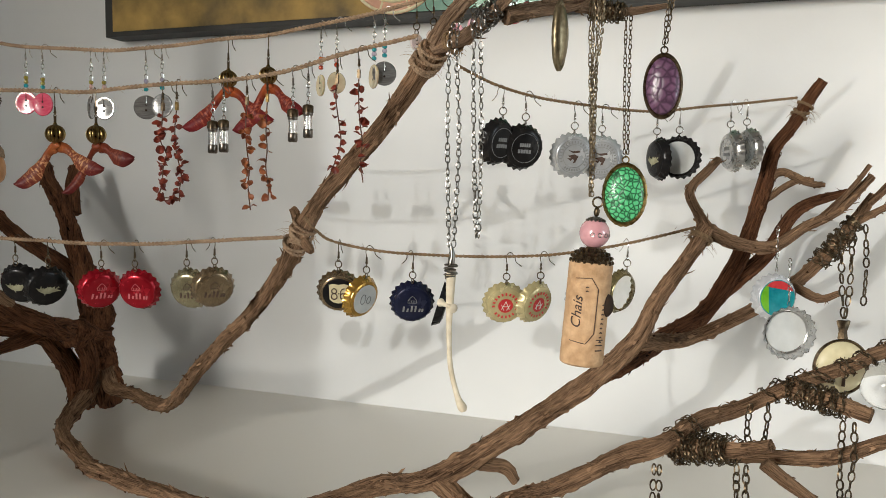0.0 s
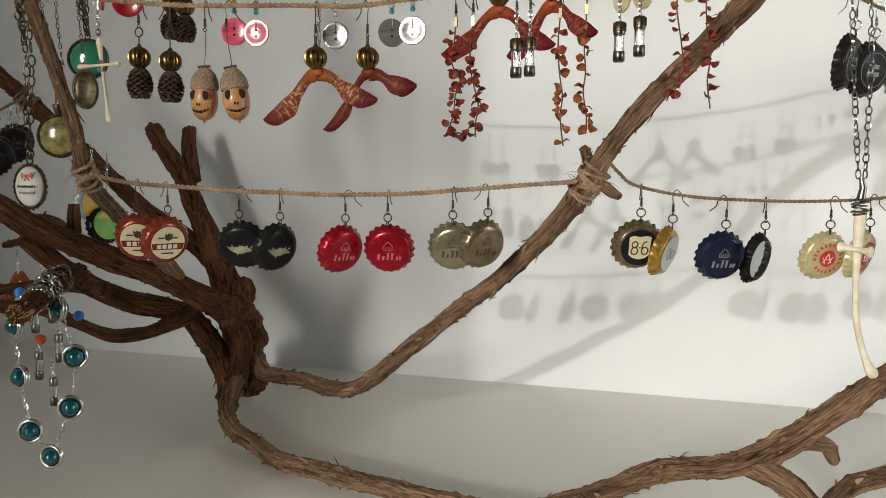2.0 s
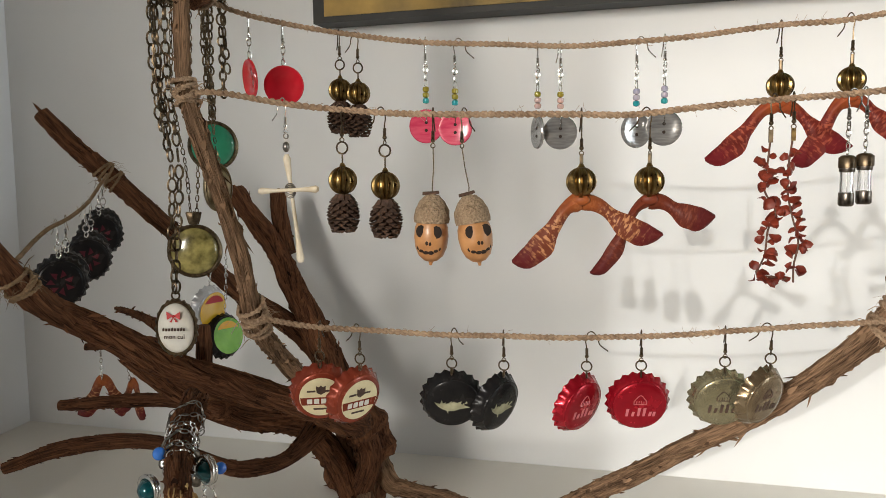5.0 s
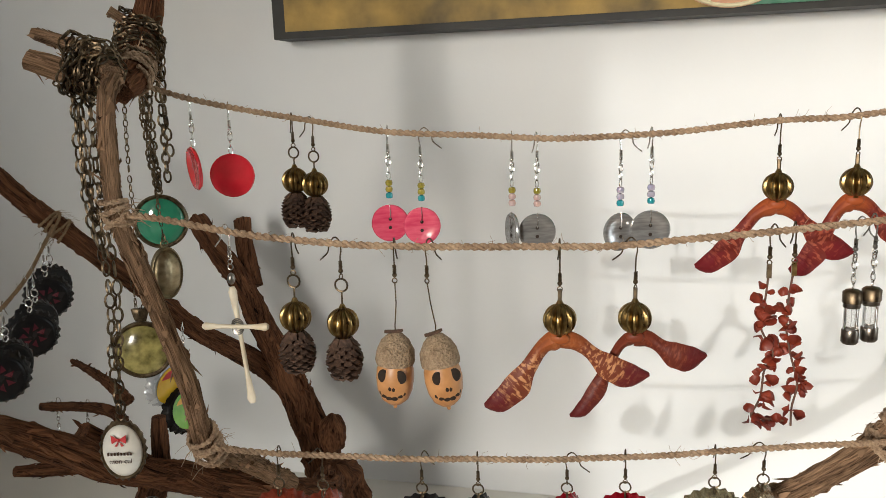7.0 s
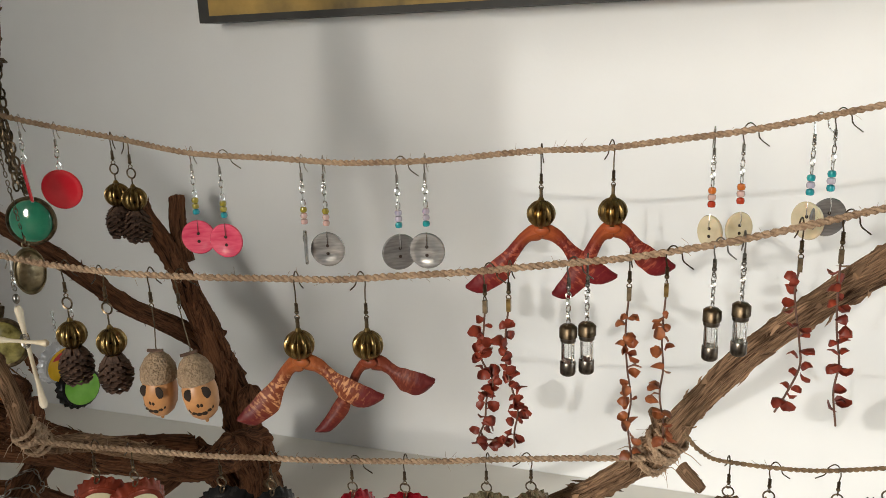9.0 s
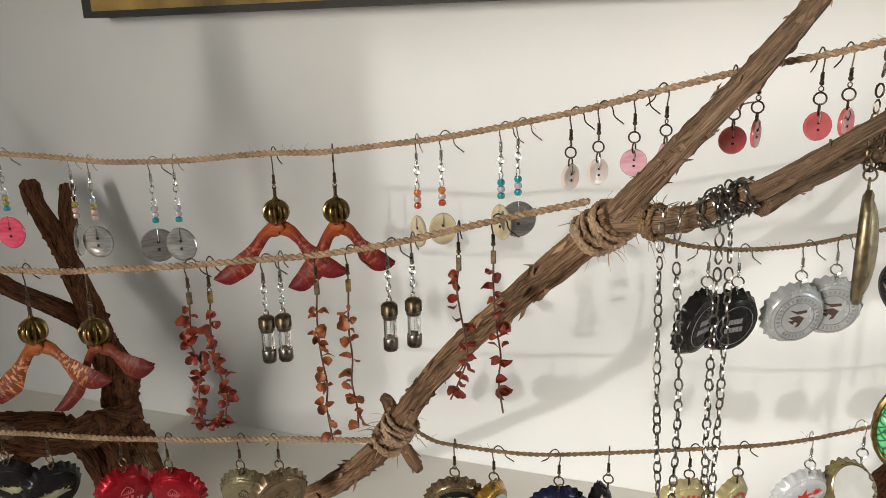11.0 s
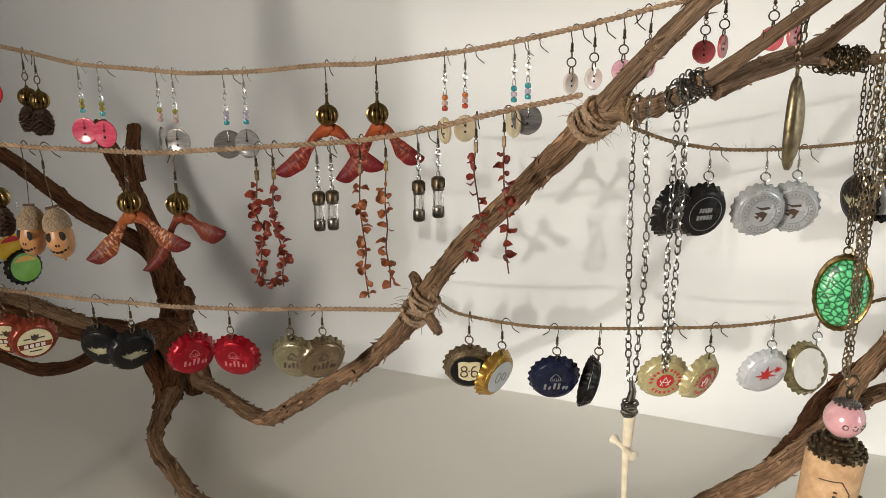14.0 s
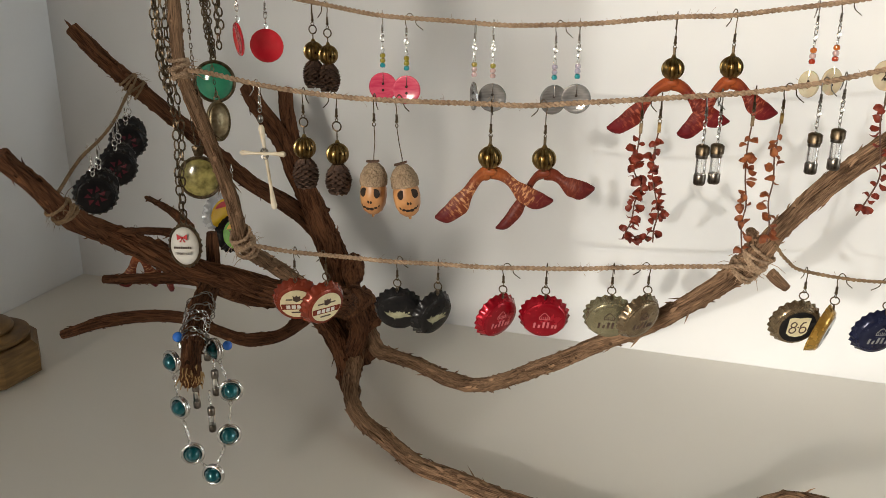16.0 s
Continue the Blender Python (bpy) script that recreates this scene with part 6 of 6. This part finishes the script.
pb = part("pink_bead", g, M["pink_bead"], cork, "pink bead with metal dots")
g = Geo()
for i in range(5):
    for k in range(14):
        a, t = 2 * math.pi * (k + 0.5 * (i % 2)) / 14, 0.95 + i * 0.14
        g.ball((0.0087 * math.cos(t) * math.cos(a), 0.0087 * math.cos(t) * math.sin(a), 0.0455 + 0.0087 * math.sin(t)), 0.0008, 6, 4)
for k in range(4):
    a = -1.9 + k * 0.5
    g.ring((0.0084 * math.cos(a), 0.0084 * math.sin(a), 0.0448), 0.0011, 0.0003, Matrix.Rotation(a + 1.57, 3, "Z"), n=10)
tagged(part("metal_dotting", g, M["steel"], pb), kind="stuff")
g = Geo()
g.ball((0, 0, 0.0575), 0.0022, 10, 8, (0.8, 0.8, 1.3))
g.ring((0, 0, 0.0630), 0.0028, 0.0006, n=16)
part("bail", g, M["bronze"], cork)
for k, (dx, dy) in enumerate(((-0.0055, 0.0), (-0.0038, 0.0035), (-0.002, -0.003), (-0.0003, 0.003), (0.0014, -0.002), (0.003, 0.002), (0.0046, -0.001))):
    low = 0.257 if k in (1, 2, 4) else 0.285 if k in (0, 3) else 0.33
    hung(cork, "chain", "pale_bronze", [(-0.0712 + dx * 0.3, -0.4375 + dy * 0.4, low), (-0.0715 + dx * 0.65, -0.438 + dy, 0.345), (-0.0700 + dx, -0.4375 + dy, 0.413)], pitch=0.0023, wire=0.00032, wide=0.0009, seed=k)
hung(cork, "chain_coil", "pale_bronze", wrap("UBS", 0.22, 0.78, 9, "steel", 11, 0.0014), pitch=0.0026, wire=0.00032, wide=0.001)
hung(cork, "chain_coil", "pale_bronze", wrap("UBS", 0.74, 0.25, 7, "bronze", 12, 0.0026), pitch=0.0026, wire=0.00032, wide=0.001, seed=1)

# bone axe pendant on silver chain
axe = thing("bone_necklace", "pale bone pendant wound with wire on a long silver chain", "necklace", Matrix.Translation((-0.160, -0.404, 0.209)))
g = Geo()
pts, rr = smooth_path([(0.0005, 0, 0.0000, 0.0030), (0.000, 0, -0.014, 0.0026), (-0.0002, 0, -0.035, 0.0017), (0.0012, 0, -0.058, 0.0016), (0.006, 0, -0.076, 0.0018), (0.0095, 0, -0.083, 0.0030), (0.0105, 0, -0.0855, 0.0016)], 0.002)
g.tube(pts, rr, 12)
part("long_bone", g, M["bone"], axe)
g = Geo()
bone(g, (-0.0080, 0.0045, -0.0200), (0.0052, -0.0075, -0.0215), 0.0016)
part("short_bone", g, M["bone"], axe)
g = Geo()
for k in range(6):
    g.ring((0, 0, 0.004 - 0.0014 * k), 0.0036 + 0.0006 * math.sin(k * 2.2), 0.00055, Matrix.Rotation(1.57, 3, "X") @ Matrix.Rotation(0.2 * math.sin(k * 1.7), 3, "Z"), n=14)
g.tube([(0, 0, 0.004), (0.001, 0, 0.010), (0, 0, 0.015)], [0.0022, 0.0018, 0.0012], 8)
tagged(part("wire_binding", g, M["steel"], axe), kind="stuff")
hung(axe, "chain", "steel", [(-0.1615, -0.404, 0.224), (-0.1660, -0.398, 0.29), (-0.1680, -0.392, 0.350), (-0.166, -0.385, 0.364)], pitch=0.0038, wire=0.0004, wide=0.0014)
hung(axe, "chain", "steel", [(-0.1585, -0.404, 0.224), (-0.1580, -0.400, 0.29), (-0.1620, -0.397, 0.350), (-0.160, -0.385, 0.366)], pitch=0.0038, wire=0.0004, wide=0.0014, seed=1)
hung(axe, "chain", "steel", [(-0.1455, -0.401, 0.230), (-0.1475, -0.404, 0.29), (-0.1475, -0.408, 0.352), (-0.149, -0.39, 0.370)], pitch=0.0038, wire=0.0004, wide=0.0014, seed=2)
hung(axe, "chain", "steel", [(-0.1445, -0.399, 0.230), (-0.1435, -0.402, 0.29), (-0.1440, -0.406, 0.352), (-0.146, -0.39, 0.372)], pitch=0.0038, wire=0.0004, wide=0.0014, seed=3)
hung(axe, "chain_coil", "steel", wrap("UB", 0.17, 0.25, 5, "steel", 21, 0.0008), pitch=0.0034, wide=0.0012, wire=0.0004)
hung(axe, "chain_coil", "steel", wrap("UB", 0.25, 0.18, 4, "steel", 22, 0.0018), pitch=0.0034, wide=0.0012, wire=0.0004, seed=1)


# ---- the left side: pendants on the thin upright limb ----
e, stone = cabochon("pendant_necklace", "oval white pendant with red bow in beaded bronze frame", (-0.666, -0.408, 0.214), 0.0112, 0.0155, 16, "white_print", "bronze", 0.05)
g = Geo()
for sx in (-1, 1):
    g.plate([(0, 0.0072), (sx * 0.0036, 0.0096), (sx * 0.0034, 0.0052)], 0.0004, pose(0, -0.0053, 0))
    g.plate([(0, 0.0068), (sx * 0.0022, 0.0040), (sx * 0.0010, 0.0038)], 0.0004, pose(0, -0.0053, 0))
g.ball((0, -0.0053, 0.0070), 0.0008, 8, 6)
part("bow_print", g, M["red_print"], stone)
g = Geo()
for k in range(8):
    x = -0.0060 + 0.00155 * k
    g.plate([(x, -0.0008), (x + 0.0009, -0.0008), (x + 0.0009, 0.0006 + 0.0005 * (k % 3 == 0)), (x, 0.0006)], 0.0003, pose(0, -0.0055, 0))
tagged(part("lettering_print", g, M["ink"], stone), kind="stuff")
cu = bpy.data.curves.new("words", "FONT")
cu.body, cu.size, cu.align_x, cu.extrude = "mon cul", 0.0034, "CENTER", 0.0001
tmp = new("words", cu)
words = bpy.data.meshes.new_from_object(tmp.evaluated_get(bpy.context.evaluated_depsgraph_get()))
bpy.data.objects.remove(tmp)
words.materials.clear()
words.materials.append(M["ink"])
part("lettering", words, None, stone, m=pose(0, -0.0052, -0.0050, 90))
for k, dx in enumerate((-0.0016, 0.0016)):
    hung(e, "chain", "bronze", [(-0.666 + dx * 0.3, -0.408, 0.233), (-0.664 + dx, -0.410, 0.262), (-0.661 + dx * 1.4, -0.411, 0.300), (-0.666 + dx * 1.6, -0.411, 0.345), (-0.666 + dx * 2, -0.412, 0.392)], pitch=0.0056, wire=0.0006, wide=0.0021, seed=k)
for k, dx in enumerate((-0.0062, -0.003)):
    hung(e, "chain", "bronze", [(-0.664 + dx, -0.408, 0.318 - 0.01 * k), (-0.666 + dx, -0.410, 0.35), (-0.665 + dx, -0.412, 0.394)], pitch=0.0056, wire=0.0006, wide=0.0021, seed=k + 3)
for n, (a, b) in enumerate(((0.05, 0.65), (0.6, 0.1))):
    hung(e, "chain_coil", "bronze", wrap("THA", a, b, 6, "bronze", 31 + n, 0.002 + 0.0015 * n), pitch=0.0048, wire=0.0005, wide=0.0017, seed=n)
    hung(e, "chain_coil", "bronze", wrap("THB", a, b, 6, "bronze", 41 + n, 0.002 + 0.0015 * n), pitch=0.0048, wire=0.0005, wide=0.0017, seed=n)

e, stone = cabochon("pendant_necklace", "round olive picture pendant under glass in a bronze setting", (-0.682, -0.362, 0.250), 0.0158, 0.0158, 22, "olive_resin", "bronze")
g = Geo()
g.lathe([(0.0022, 0.0158), (0.0030, 0.0190), (0.0036, 0.0225), (0.0030, 0.0230)], 4, Matrix.Diagonal((1.3, 0.6, 1, 1)))
part("bail_plate", g, M["bronze"], e)
for k, (x0, x1) in enumerate(((-0.686, -0.690), (-0.678, -0.678))):
    hung(e, "chain", "bronze", [(x0 * 0.5 - 0.341, -0.362, 0.272), (x0, -0.362, 0.300), (x1, -0.366, 0.340), (x1 + 0.004, -0.370, 0.395)], pitch=0.0030, wire=0.00034, wide=0.001, seed=k)

e, _ = cabochon("pendant_necklace", "round translucent dark green glass pendant on several fine chains", (-0.697, -0.312, 0.3125), 0.0160, 0.0160, 20, "pine_resin", "bronze")
for k in range(3):
    hung(e, "chain", "bronze", [(-0.697 + 0.001 * k, -0.313, 0.331), (-0.690 + 0.002 * k, -0.330, 0.36), (-0.682 + 0.003 * k, -0.345, 0.402)], pitch=0.0042, wire=0.0006, wide=0.0018, seed=k)
for k in range(2):
    hung(e, "chain", "bronze", [(-0.668 + 0.003 * k, -0.347, 0.340 + 0.012 * k), (-0.668 + 0.002 * k, -0.348, 0.38), (-0.669 + 0.003 * k, -0.350, 0.428)], pitch=0.0046, wire=0.00066, wide=0.0020, seed=k + 4)
for n, (a, b) in enumerate(((0.18, 0.52), (0.50, 0.2))):
    hung(e, "chain_coil", "bronze", wrap("THC", a, b, 7, "bronze", 51 + n, 0.002 + 0.0018 * n), pitch=0.0046, wire=0.0005, wide=0.0016, seed=n)
e, _ = cabochon("pendant_necklace", "oval worn brass disc on a fine chain", (-0.682, -0.334, 0.2865), 0.0095, 0.0150, 58, "coin", "coin")
hung(e, "chain", "bronze", [(-0.682, -0.334, 0.304), (-0.681, -0.340, 0.34), (-0.680, -0.348, 0.398)], pitch=0.0030, wire=0.00034, wide=0.001)

# enamelled caps under the knot
for nm, place, turn, tilt, paints, hang in (("enamel_cap_earring", (-0.722, -0.282, 0.200), 78, 10, ("cap_white", "yellow_paint", "red_print"), (-0.715, -0.29, 0.243)),
                                      ("enamel_cap_earring", (-0.714, -0.276, 0.180), 70, -8, ("cap_black", "green_paint", "yellow_paint"), (-0.712, -0.275, 0.240))):
    e = thing(nm, "bottle cap earring enamelled in red, yellow and green", "earring", Matrix.Translation(place), "enamelled cap earrings")
    c = cap_on(e, paints[0], "none", (0, 0, 0), turn, tilt)
    g = disc(0.0128, F)
    part("enamel", g, M[paints[1]], c)
    g = Geo()
    g.plate([(0.0105 * math.cos(a), 0.0105 * math.sin(a)) for a in [0.5 + 2.1 * k / 9 for k in range(10)]], 0.0006, pose(0, F - 0.0001, 0))
    part("enamel_patch", g, M[paints[2]], c)
    inv = Vector(hang) - Vector(place)
    chain("chain", "silver", [(0, 0, 0.0165), tuple(inv * 0.6), tuple(inv)], e, pitch=0.003, wire=0.0003, wide=0.001)

# orange samaras behind, on the low twig
for x, y, z, tn in ((-0.861, -0.222, 0.155, 25), (-0.840, -0.215, 0.152, -20)):
    e = thing("samara_earring", "orange-red maple seed earring hung on a low dark twig", "earring", Matrix.Translation((x, y, z)), "maple seed earrings hung on twine")
    ear_wire("silver", e, 10, 0.0115)
    silver_drop(e, "silver", -0.0125, -0.030)
    for tip in ((-0.020, -0.026), (0.022, -0.024)):
        g = Geo()
        wing(g, tip, 0.004, 0.0095, 1.0)
        part("wing", g, M["samara"], e, m=Matrix.Translation((0, 0, -0.031)) @ pose(0, 0, 0, 0, 0, tn))

# teal pearl necklace on the broken stub
teal = thing("pearl_necklace", "necklace of teal pearls in silver rings draped over a broken stub", "necklace", Matrix.Translation((-0.671, -0.392, 0.13)))
TEAL = ((-0.699, -0.393, 0.115, -20), (-0.695, -0.394, 0.078, -10), (-0.688, -0.393, 0.039, 25), (-0.675, -0.388, 0.020, 8), (-0.659, -0.386, 0.057, 35), (-0.657, -0.382, 0.093, 30), (-0.664, -0.388, 0.128, -30))
prev = None
for x, y, z, tn in TEAL:
    at = Vector((x, y, z)) - Vector((-0.671, -0.392, 0.13))
    m = Matrix.Translation(at) @ pose(0, 0, 0, 0, 0, tn)
    g = Geo()
    g.ball((0, 0, 0), 0.0064, 18, 12)
    pe = part("pearl", g, M["teal_pearl"], teal, m=m)
    g = Geo()
    g.ring((0, -0.0005, 0), 0.0078, 0.0014, n=28, k=8)
    g.ring((0, 0.0018, 0), 0.0074, 0.0012, n=28, k=8)
    part("silver_ring", g, M["silver"], pe)
    if prev is not None:
        d = (at - prev).normalized()
        chain("chain", "silver", [tuple(prev + d * 0.0075), tuple((prev + at) / 2), tuple(at - d * 0.0075)], teal, pitch=0.0036, wire=0.00045, wide=0.0012)
    prev = at
inv = Matrix.Translation((0.671, 0.392, -0.13))
chain("chain_coil", "silver", [tuple(inv @ Vector(p)) for p in wrap("SC", 0.45, 0.72, 4, "silver", 61, 0.0016)], teal, pitch=0.0036, wire=0.0004)
chain("chain_coil", "steel", [tuple(inv @ Vector(p)) for p in wrap("SC", 0.30, 0.70, 4, "steel", 62, 0.0026)], teal, pitch=0.0040, wire=0.0004)
for x, y, z, mat in ((-0.686, -0.400, 0.140, "blue_glass"), (-0.672, -0.360, 0.118, "blue_glass"), (-0.684, -0.385, 0.104, "red_glass")):
    g = Geo()
    g.ball(tuple(Vector((x, y, z)) - Vector((-0.671, -0.392, 0.13))), 0.0038, 16, 10)
    part("glass_bead", g, M[mat], teal)
for x, z in ((-0.688, 0.108), (-0.673, 0.116), (-0.668, 0.088), (-0.686, 0.074), (-0.674, 0.056)):
    e = thing("fuse_charm", "small glass fuse charm hung from the stub", "charm", Matrix.Translation((x, -0.385, z + 0.035)), "fuse charms")
    silver_drop(e, "silver", 0.0, -0.014)
    fuse_body(e, -0.014, 0.020, 0.0028)

# turned wooden block at the side
bx = thing("wooden_block", "brown eight-sided wooden block with a turned round top", "ornament", Matrix.Translation((-1.037, -0.267, -0.0101)) @ Matrix.Diagonal((1, 1, 0.69, 1)))
g = Geo()
g.lathe([(0.056, 0.0005), (0.060, 0.004), (0.060, 0.046), (0.054, 0.055), (0.02, 0.056)], 8, pose(0, 0, 0, 0, 0, 22.5))
part("base", g, M["box_wood"], bx, smooth=False)
g = Geo()
g.lathe([(0.046, 0.055), (0.050, 0.059), (0.050, 0.064), (0.044, 0.068), (0.034, 0.069), (0.036, 0.074), (0.033, 0.080), (0.024, 0.083), (0.0005, 0.084)], 40)
part("turned_top", g, M["box_wood"], bx)

# round plaque on the side wall
plq = thing("wall_plaque", "round pale ochre wooden plaque hung on the side wall", "plaque", Matrix.Translation((-1.1385, -0.182, 0.320)) @ pose(0, 0, 0, 0, 90, 0))
g = Geo()
g.lathe([(0.0005, 0.0), (0.060, 0.0), (0.066, 0.003), (0.066, 0.009), (0.061, 0.013), (0.054, 0.012), (0.0005, 0.0115)], 48)
part("disc", g, M["plaque"], plq)


# ---- the right side ----
rt = thing("pendant_necklace", "round glass tree pendant on a heavy bronze chain", "necklace", Matrix.Translation((0.073, -0.275, 0.146)) @ pose(0, 0, 0, 0, 0, 20))
g = Geo()
fl = pose(0, 0, 0, 90)
g.lathe([(0.0005, -0.0015), (0.0185, -0.0015), (0.0192, 0.0008), (0.0182, 0.0018), (0.0172, 0.0006)], 44, fl)
part("bezel", g, M["bronze"], rt)
g = Geo()
g.lathe([(0.0174, 0.0004), (0.0160, 0.0026), (0.0110, 0.0042), (0.0004, 0.005)], 36, fl)
st = part("stone", g, M["cream_print"], rt)
g = Geo()
g.tube([(0, -0.0046, -0.012), (0, -0.0052, -0.002)], [0.0012, 0.0008], 6)
for k in range(9):
    a = 0.3 + k * 0.32
    g.tube([(0, -0.0052, -0.003), (0.004 * math.cos(a), -0.005, -0.001 + 0.004 * math.sin(a)), (0.009 * math.cos(a), -0.0046, 0.008 * math.sin(a))], [0.0005, 0.0004, 0.0002], 4)
tagged(part("tree_print", g, M["ink"], st), kind="stuff")
g = Geo()
g.lathe([(0.0030, 0.019), (0.0024, 0.024), (0.0040, 0.031), (0.0034, 0.0315)], 4, Matrix.Diagonal((1.2, 0.6, 1, 1)))
part("bail_plate", g, M["bronze"], rt)
for k, dx in enumerate((-0.0035, 0.0035)):
    hung(rt, "chain", "bronze", [(0.0735, -0.275, 0.177), (0.0735 + dx * 0.7, -0.272, 0.20), (0.075 + dx, -0.250, 0.236)], pitch=0.0058, wire=0.0006, wide=0.002, seed=k)
hung(rt, "chain", "bronze", [(0.087, -0.255, 0.186), (0.088, -0.252, 0.21), (0.087, -0.245, 0.240)], pitch=0.0050, wire=0.0006, wide=0.0018, seed=4)
for n, (a, b) in enumerate(((0.74, 0.94), (0.93, 0.76), (0.78, 0.9))):
    hung(rt, "chain_coil", "bronze", wrap("RB", a, b, 6, "bronze", 71 + n, 0.0012 + 0.001 * n), pitch=0.0044, wire=0.0005, wide=0.0016, seed=n)


def bare_chain(label, group, strands, coils):
    e = thing("chain_necklace", label, "necklace", Matrix.Translation(strands[0][0]), group)
    for k, s in enumerate(strands):
        hung(e, "chain", "bronze", s, pitch=0.0048, wire=0.0006, wide=0.0018, seed=k)
    for k, c in enumerate(coils):
        hung(e, "chain_coil", "bronze", c, pitch=0.0034, wire=0.0004, wide=0.0013, seed=k)


CH = "dark bronze link chain wound round a vine limb"
bare_chain(CH, "chains on the low limbs", [[(-0.0375, -0.378, 0.099), (-0.0375, -0.381, 0.075), (-0.037, -0.382, 0.035)], [(-0.0345, -0.378, 0.099), (-0.034, -0.381, 0.075), (-0.034, -0.382, 0.035)]],
           [wrap("LB", 0.02, 0.62, 10, "bronze", 81, 0.0010), wrap("LW", 0.50, 0.56, 4, "bronze", 82, 0.0018)])
bare_chain(CH, "chains on the low limbs", [[(0.0085, -0.386, 0.106), (0.0090, -0.388, 0.075), (0.009, -0.388, 0.030)], [(0.0135, -0.386, 0.106), (0.0140, -0.388, 0.075), (0.014, -0.388, 0.030)]],
           [wrap("LB", 0.60, 0.05, 8, "bronze", 83, 0.0018), wrap("LB", 0.10, 0.66, 5, "bronze", 84, 0.0028)])
bare_chain(CH, "chains on the low limbs", [[(0.016, -0.338, 0.130), (0.014, -0.350, 0.118), (0.016, -0.362, 0.108)], [(0.026, -0.338, 0.132), (0.025, -0.35, 0.118), (0.022, -0.362, 0.110)]],
           [wrap("LW", 0.66, 0.95, 12, "bronze", 85, 0.0010), wrap("LD", 0.0, 0.75, 9, "bronze", 86, 0.002)])
bare_chain(CH, "chains on the low limbs", [[(0.0665, -0.349, 0.128), (0.0660, -0.351, 0.105), (0.067, -0.351, 0.082)], [(0.0725, -0.349, 0.128), (0.0730, -0.351, 0.105), (0.071, -0.351, 0.082)]],
           [wrap("LD", 0.70, 0.1, 7, "bronze", 87, 0.0020), wrap("LW", 0.68, 0.92, 6, "bronze", 88, 0.0018)])
g = Geo()
g.box((0.0655, -0.353, 0.070), (0.0735, -0.349, 0.083))
tagged(part("tag", g, M["bronze"]), "small dark rectangular metal tag hung on a chain", "tag")

# large pale cap and its bright companion behind the limb
for place, sc, turn, paint, patch, lab in (((0.041, -0.246, 0.162), 1.14, 200, "tin", None, "large bottle cap earring showing its pale inside"),
                                     ((0.033, -0.225, 0.184), 1.05, 25, "cap_white", ("green_paint", "red_print"), "bottle cap earring enamelled in green, blue and pink")):
    e = thing("enamel_cap_earring", lab, "earring", Matrix.Translation(place), "enamelled cap earrings")
    c = cap_on(e, paint, "none", (0, 0, 0), turn, 0)
    c.scale = (sc, sc, sc)
    if patch:
        part("enamel", disc(0.0128, F), M["aqua_glass"], c)
        for a0, pm in ((2.2, patch[0]), (0.4, patch[1])):
            g = Geo()
            g.plate([(0.0122 * math.cos(a), 0.0122 * math.sin(a)) for a in [a0 + 2.0 * k / 9 for k in range(10)]], 0.0008, pose(0, F - 0.0001, 0))
            part("enamel_patch", g, M[pm], c)
    chain("chain", "silver", [(0, 0, 0.019), (0, 0.004, 0.035), (0, 0.01, 0.052)], e, pitch=0.003, wire=0.0003, wide=0.001)
gl = thing("glass_drop", "clear round glass drop hung at the end of the limb", "pendant", Matrix.Translation((0.101, -0.27, 0.135)))
g = Geo()
g.ball((0, 0, 0), 0.016, 24, 14)
part("glass_ball", g, M["glass"], gl)
chain("chain", "bronze", [(0, 0, 0.016), (0, 0.0, 0.03), (0.002, -0.01, 0.045)], gl)

# ---- the painting over the shelf ----
pic = thing("painting", "oil painting on a deep black-edged canvas in ochre, olive and green", "painting", pose(-0.747, 0, 0.4365, 0, -0.75, 0))
g = Geo()
g.box((0, -0.034, 0), (1.02, -0.003, 0.62))
part("canvas", g, M["canvas_edge"], pic, "black canvas edge", smooth=False)
g = Geo()
g.box((0.012, -0.0352, 0.006), (1.008, -0.0338, 0.612))
part("painted_face", g, M["painting"], pic, smooth=False)
g = Geo()
out = [(0.40, 0.0055)] + [(0.40 + 0.035 * math.sin(k * 1.3) + 0.01 * k, 0.05 * k) for k in range(1, 12)] + [(1.006, 0.55), (1.006, 0.0055)]
g.plate(out, 0.0006, pose(0, -0.0357, 0))
part("green_field", g, M["painting_green"], pic, smooth=False)
g = Geo()
g.lathe([(0.0005, 0), (0.058, 0), (0.058, 0.0008), (0.0005, 0.0008)], 48, pose(0.392, -0.0360, 0.062, 90))
part("painted_round", g, M["painting_rose"], pic)
g = Geo()
for r in (0.056, 0.044, 0.030):
    g.ring((0.392, -0.0372, 0.062), r, 0.0016, n=48, k=6)
for k in range(10):
    a = k * 0.628
    g.tube([(0.392 + 0.031 * math.cos(a), -0.0372, 0.062 + 0.031 * math.sin(a)), (0.392 + 0.055 * math.cos(a), -0.0372, 0.062 + 0.055 * math.sin(a))], 0.0012, 5)
part("painted_rings", g, M["cream_print"], pic, "raised cream paint lines")
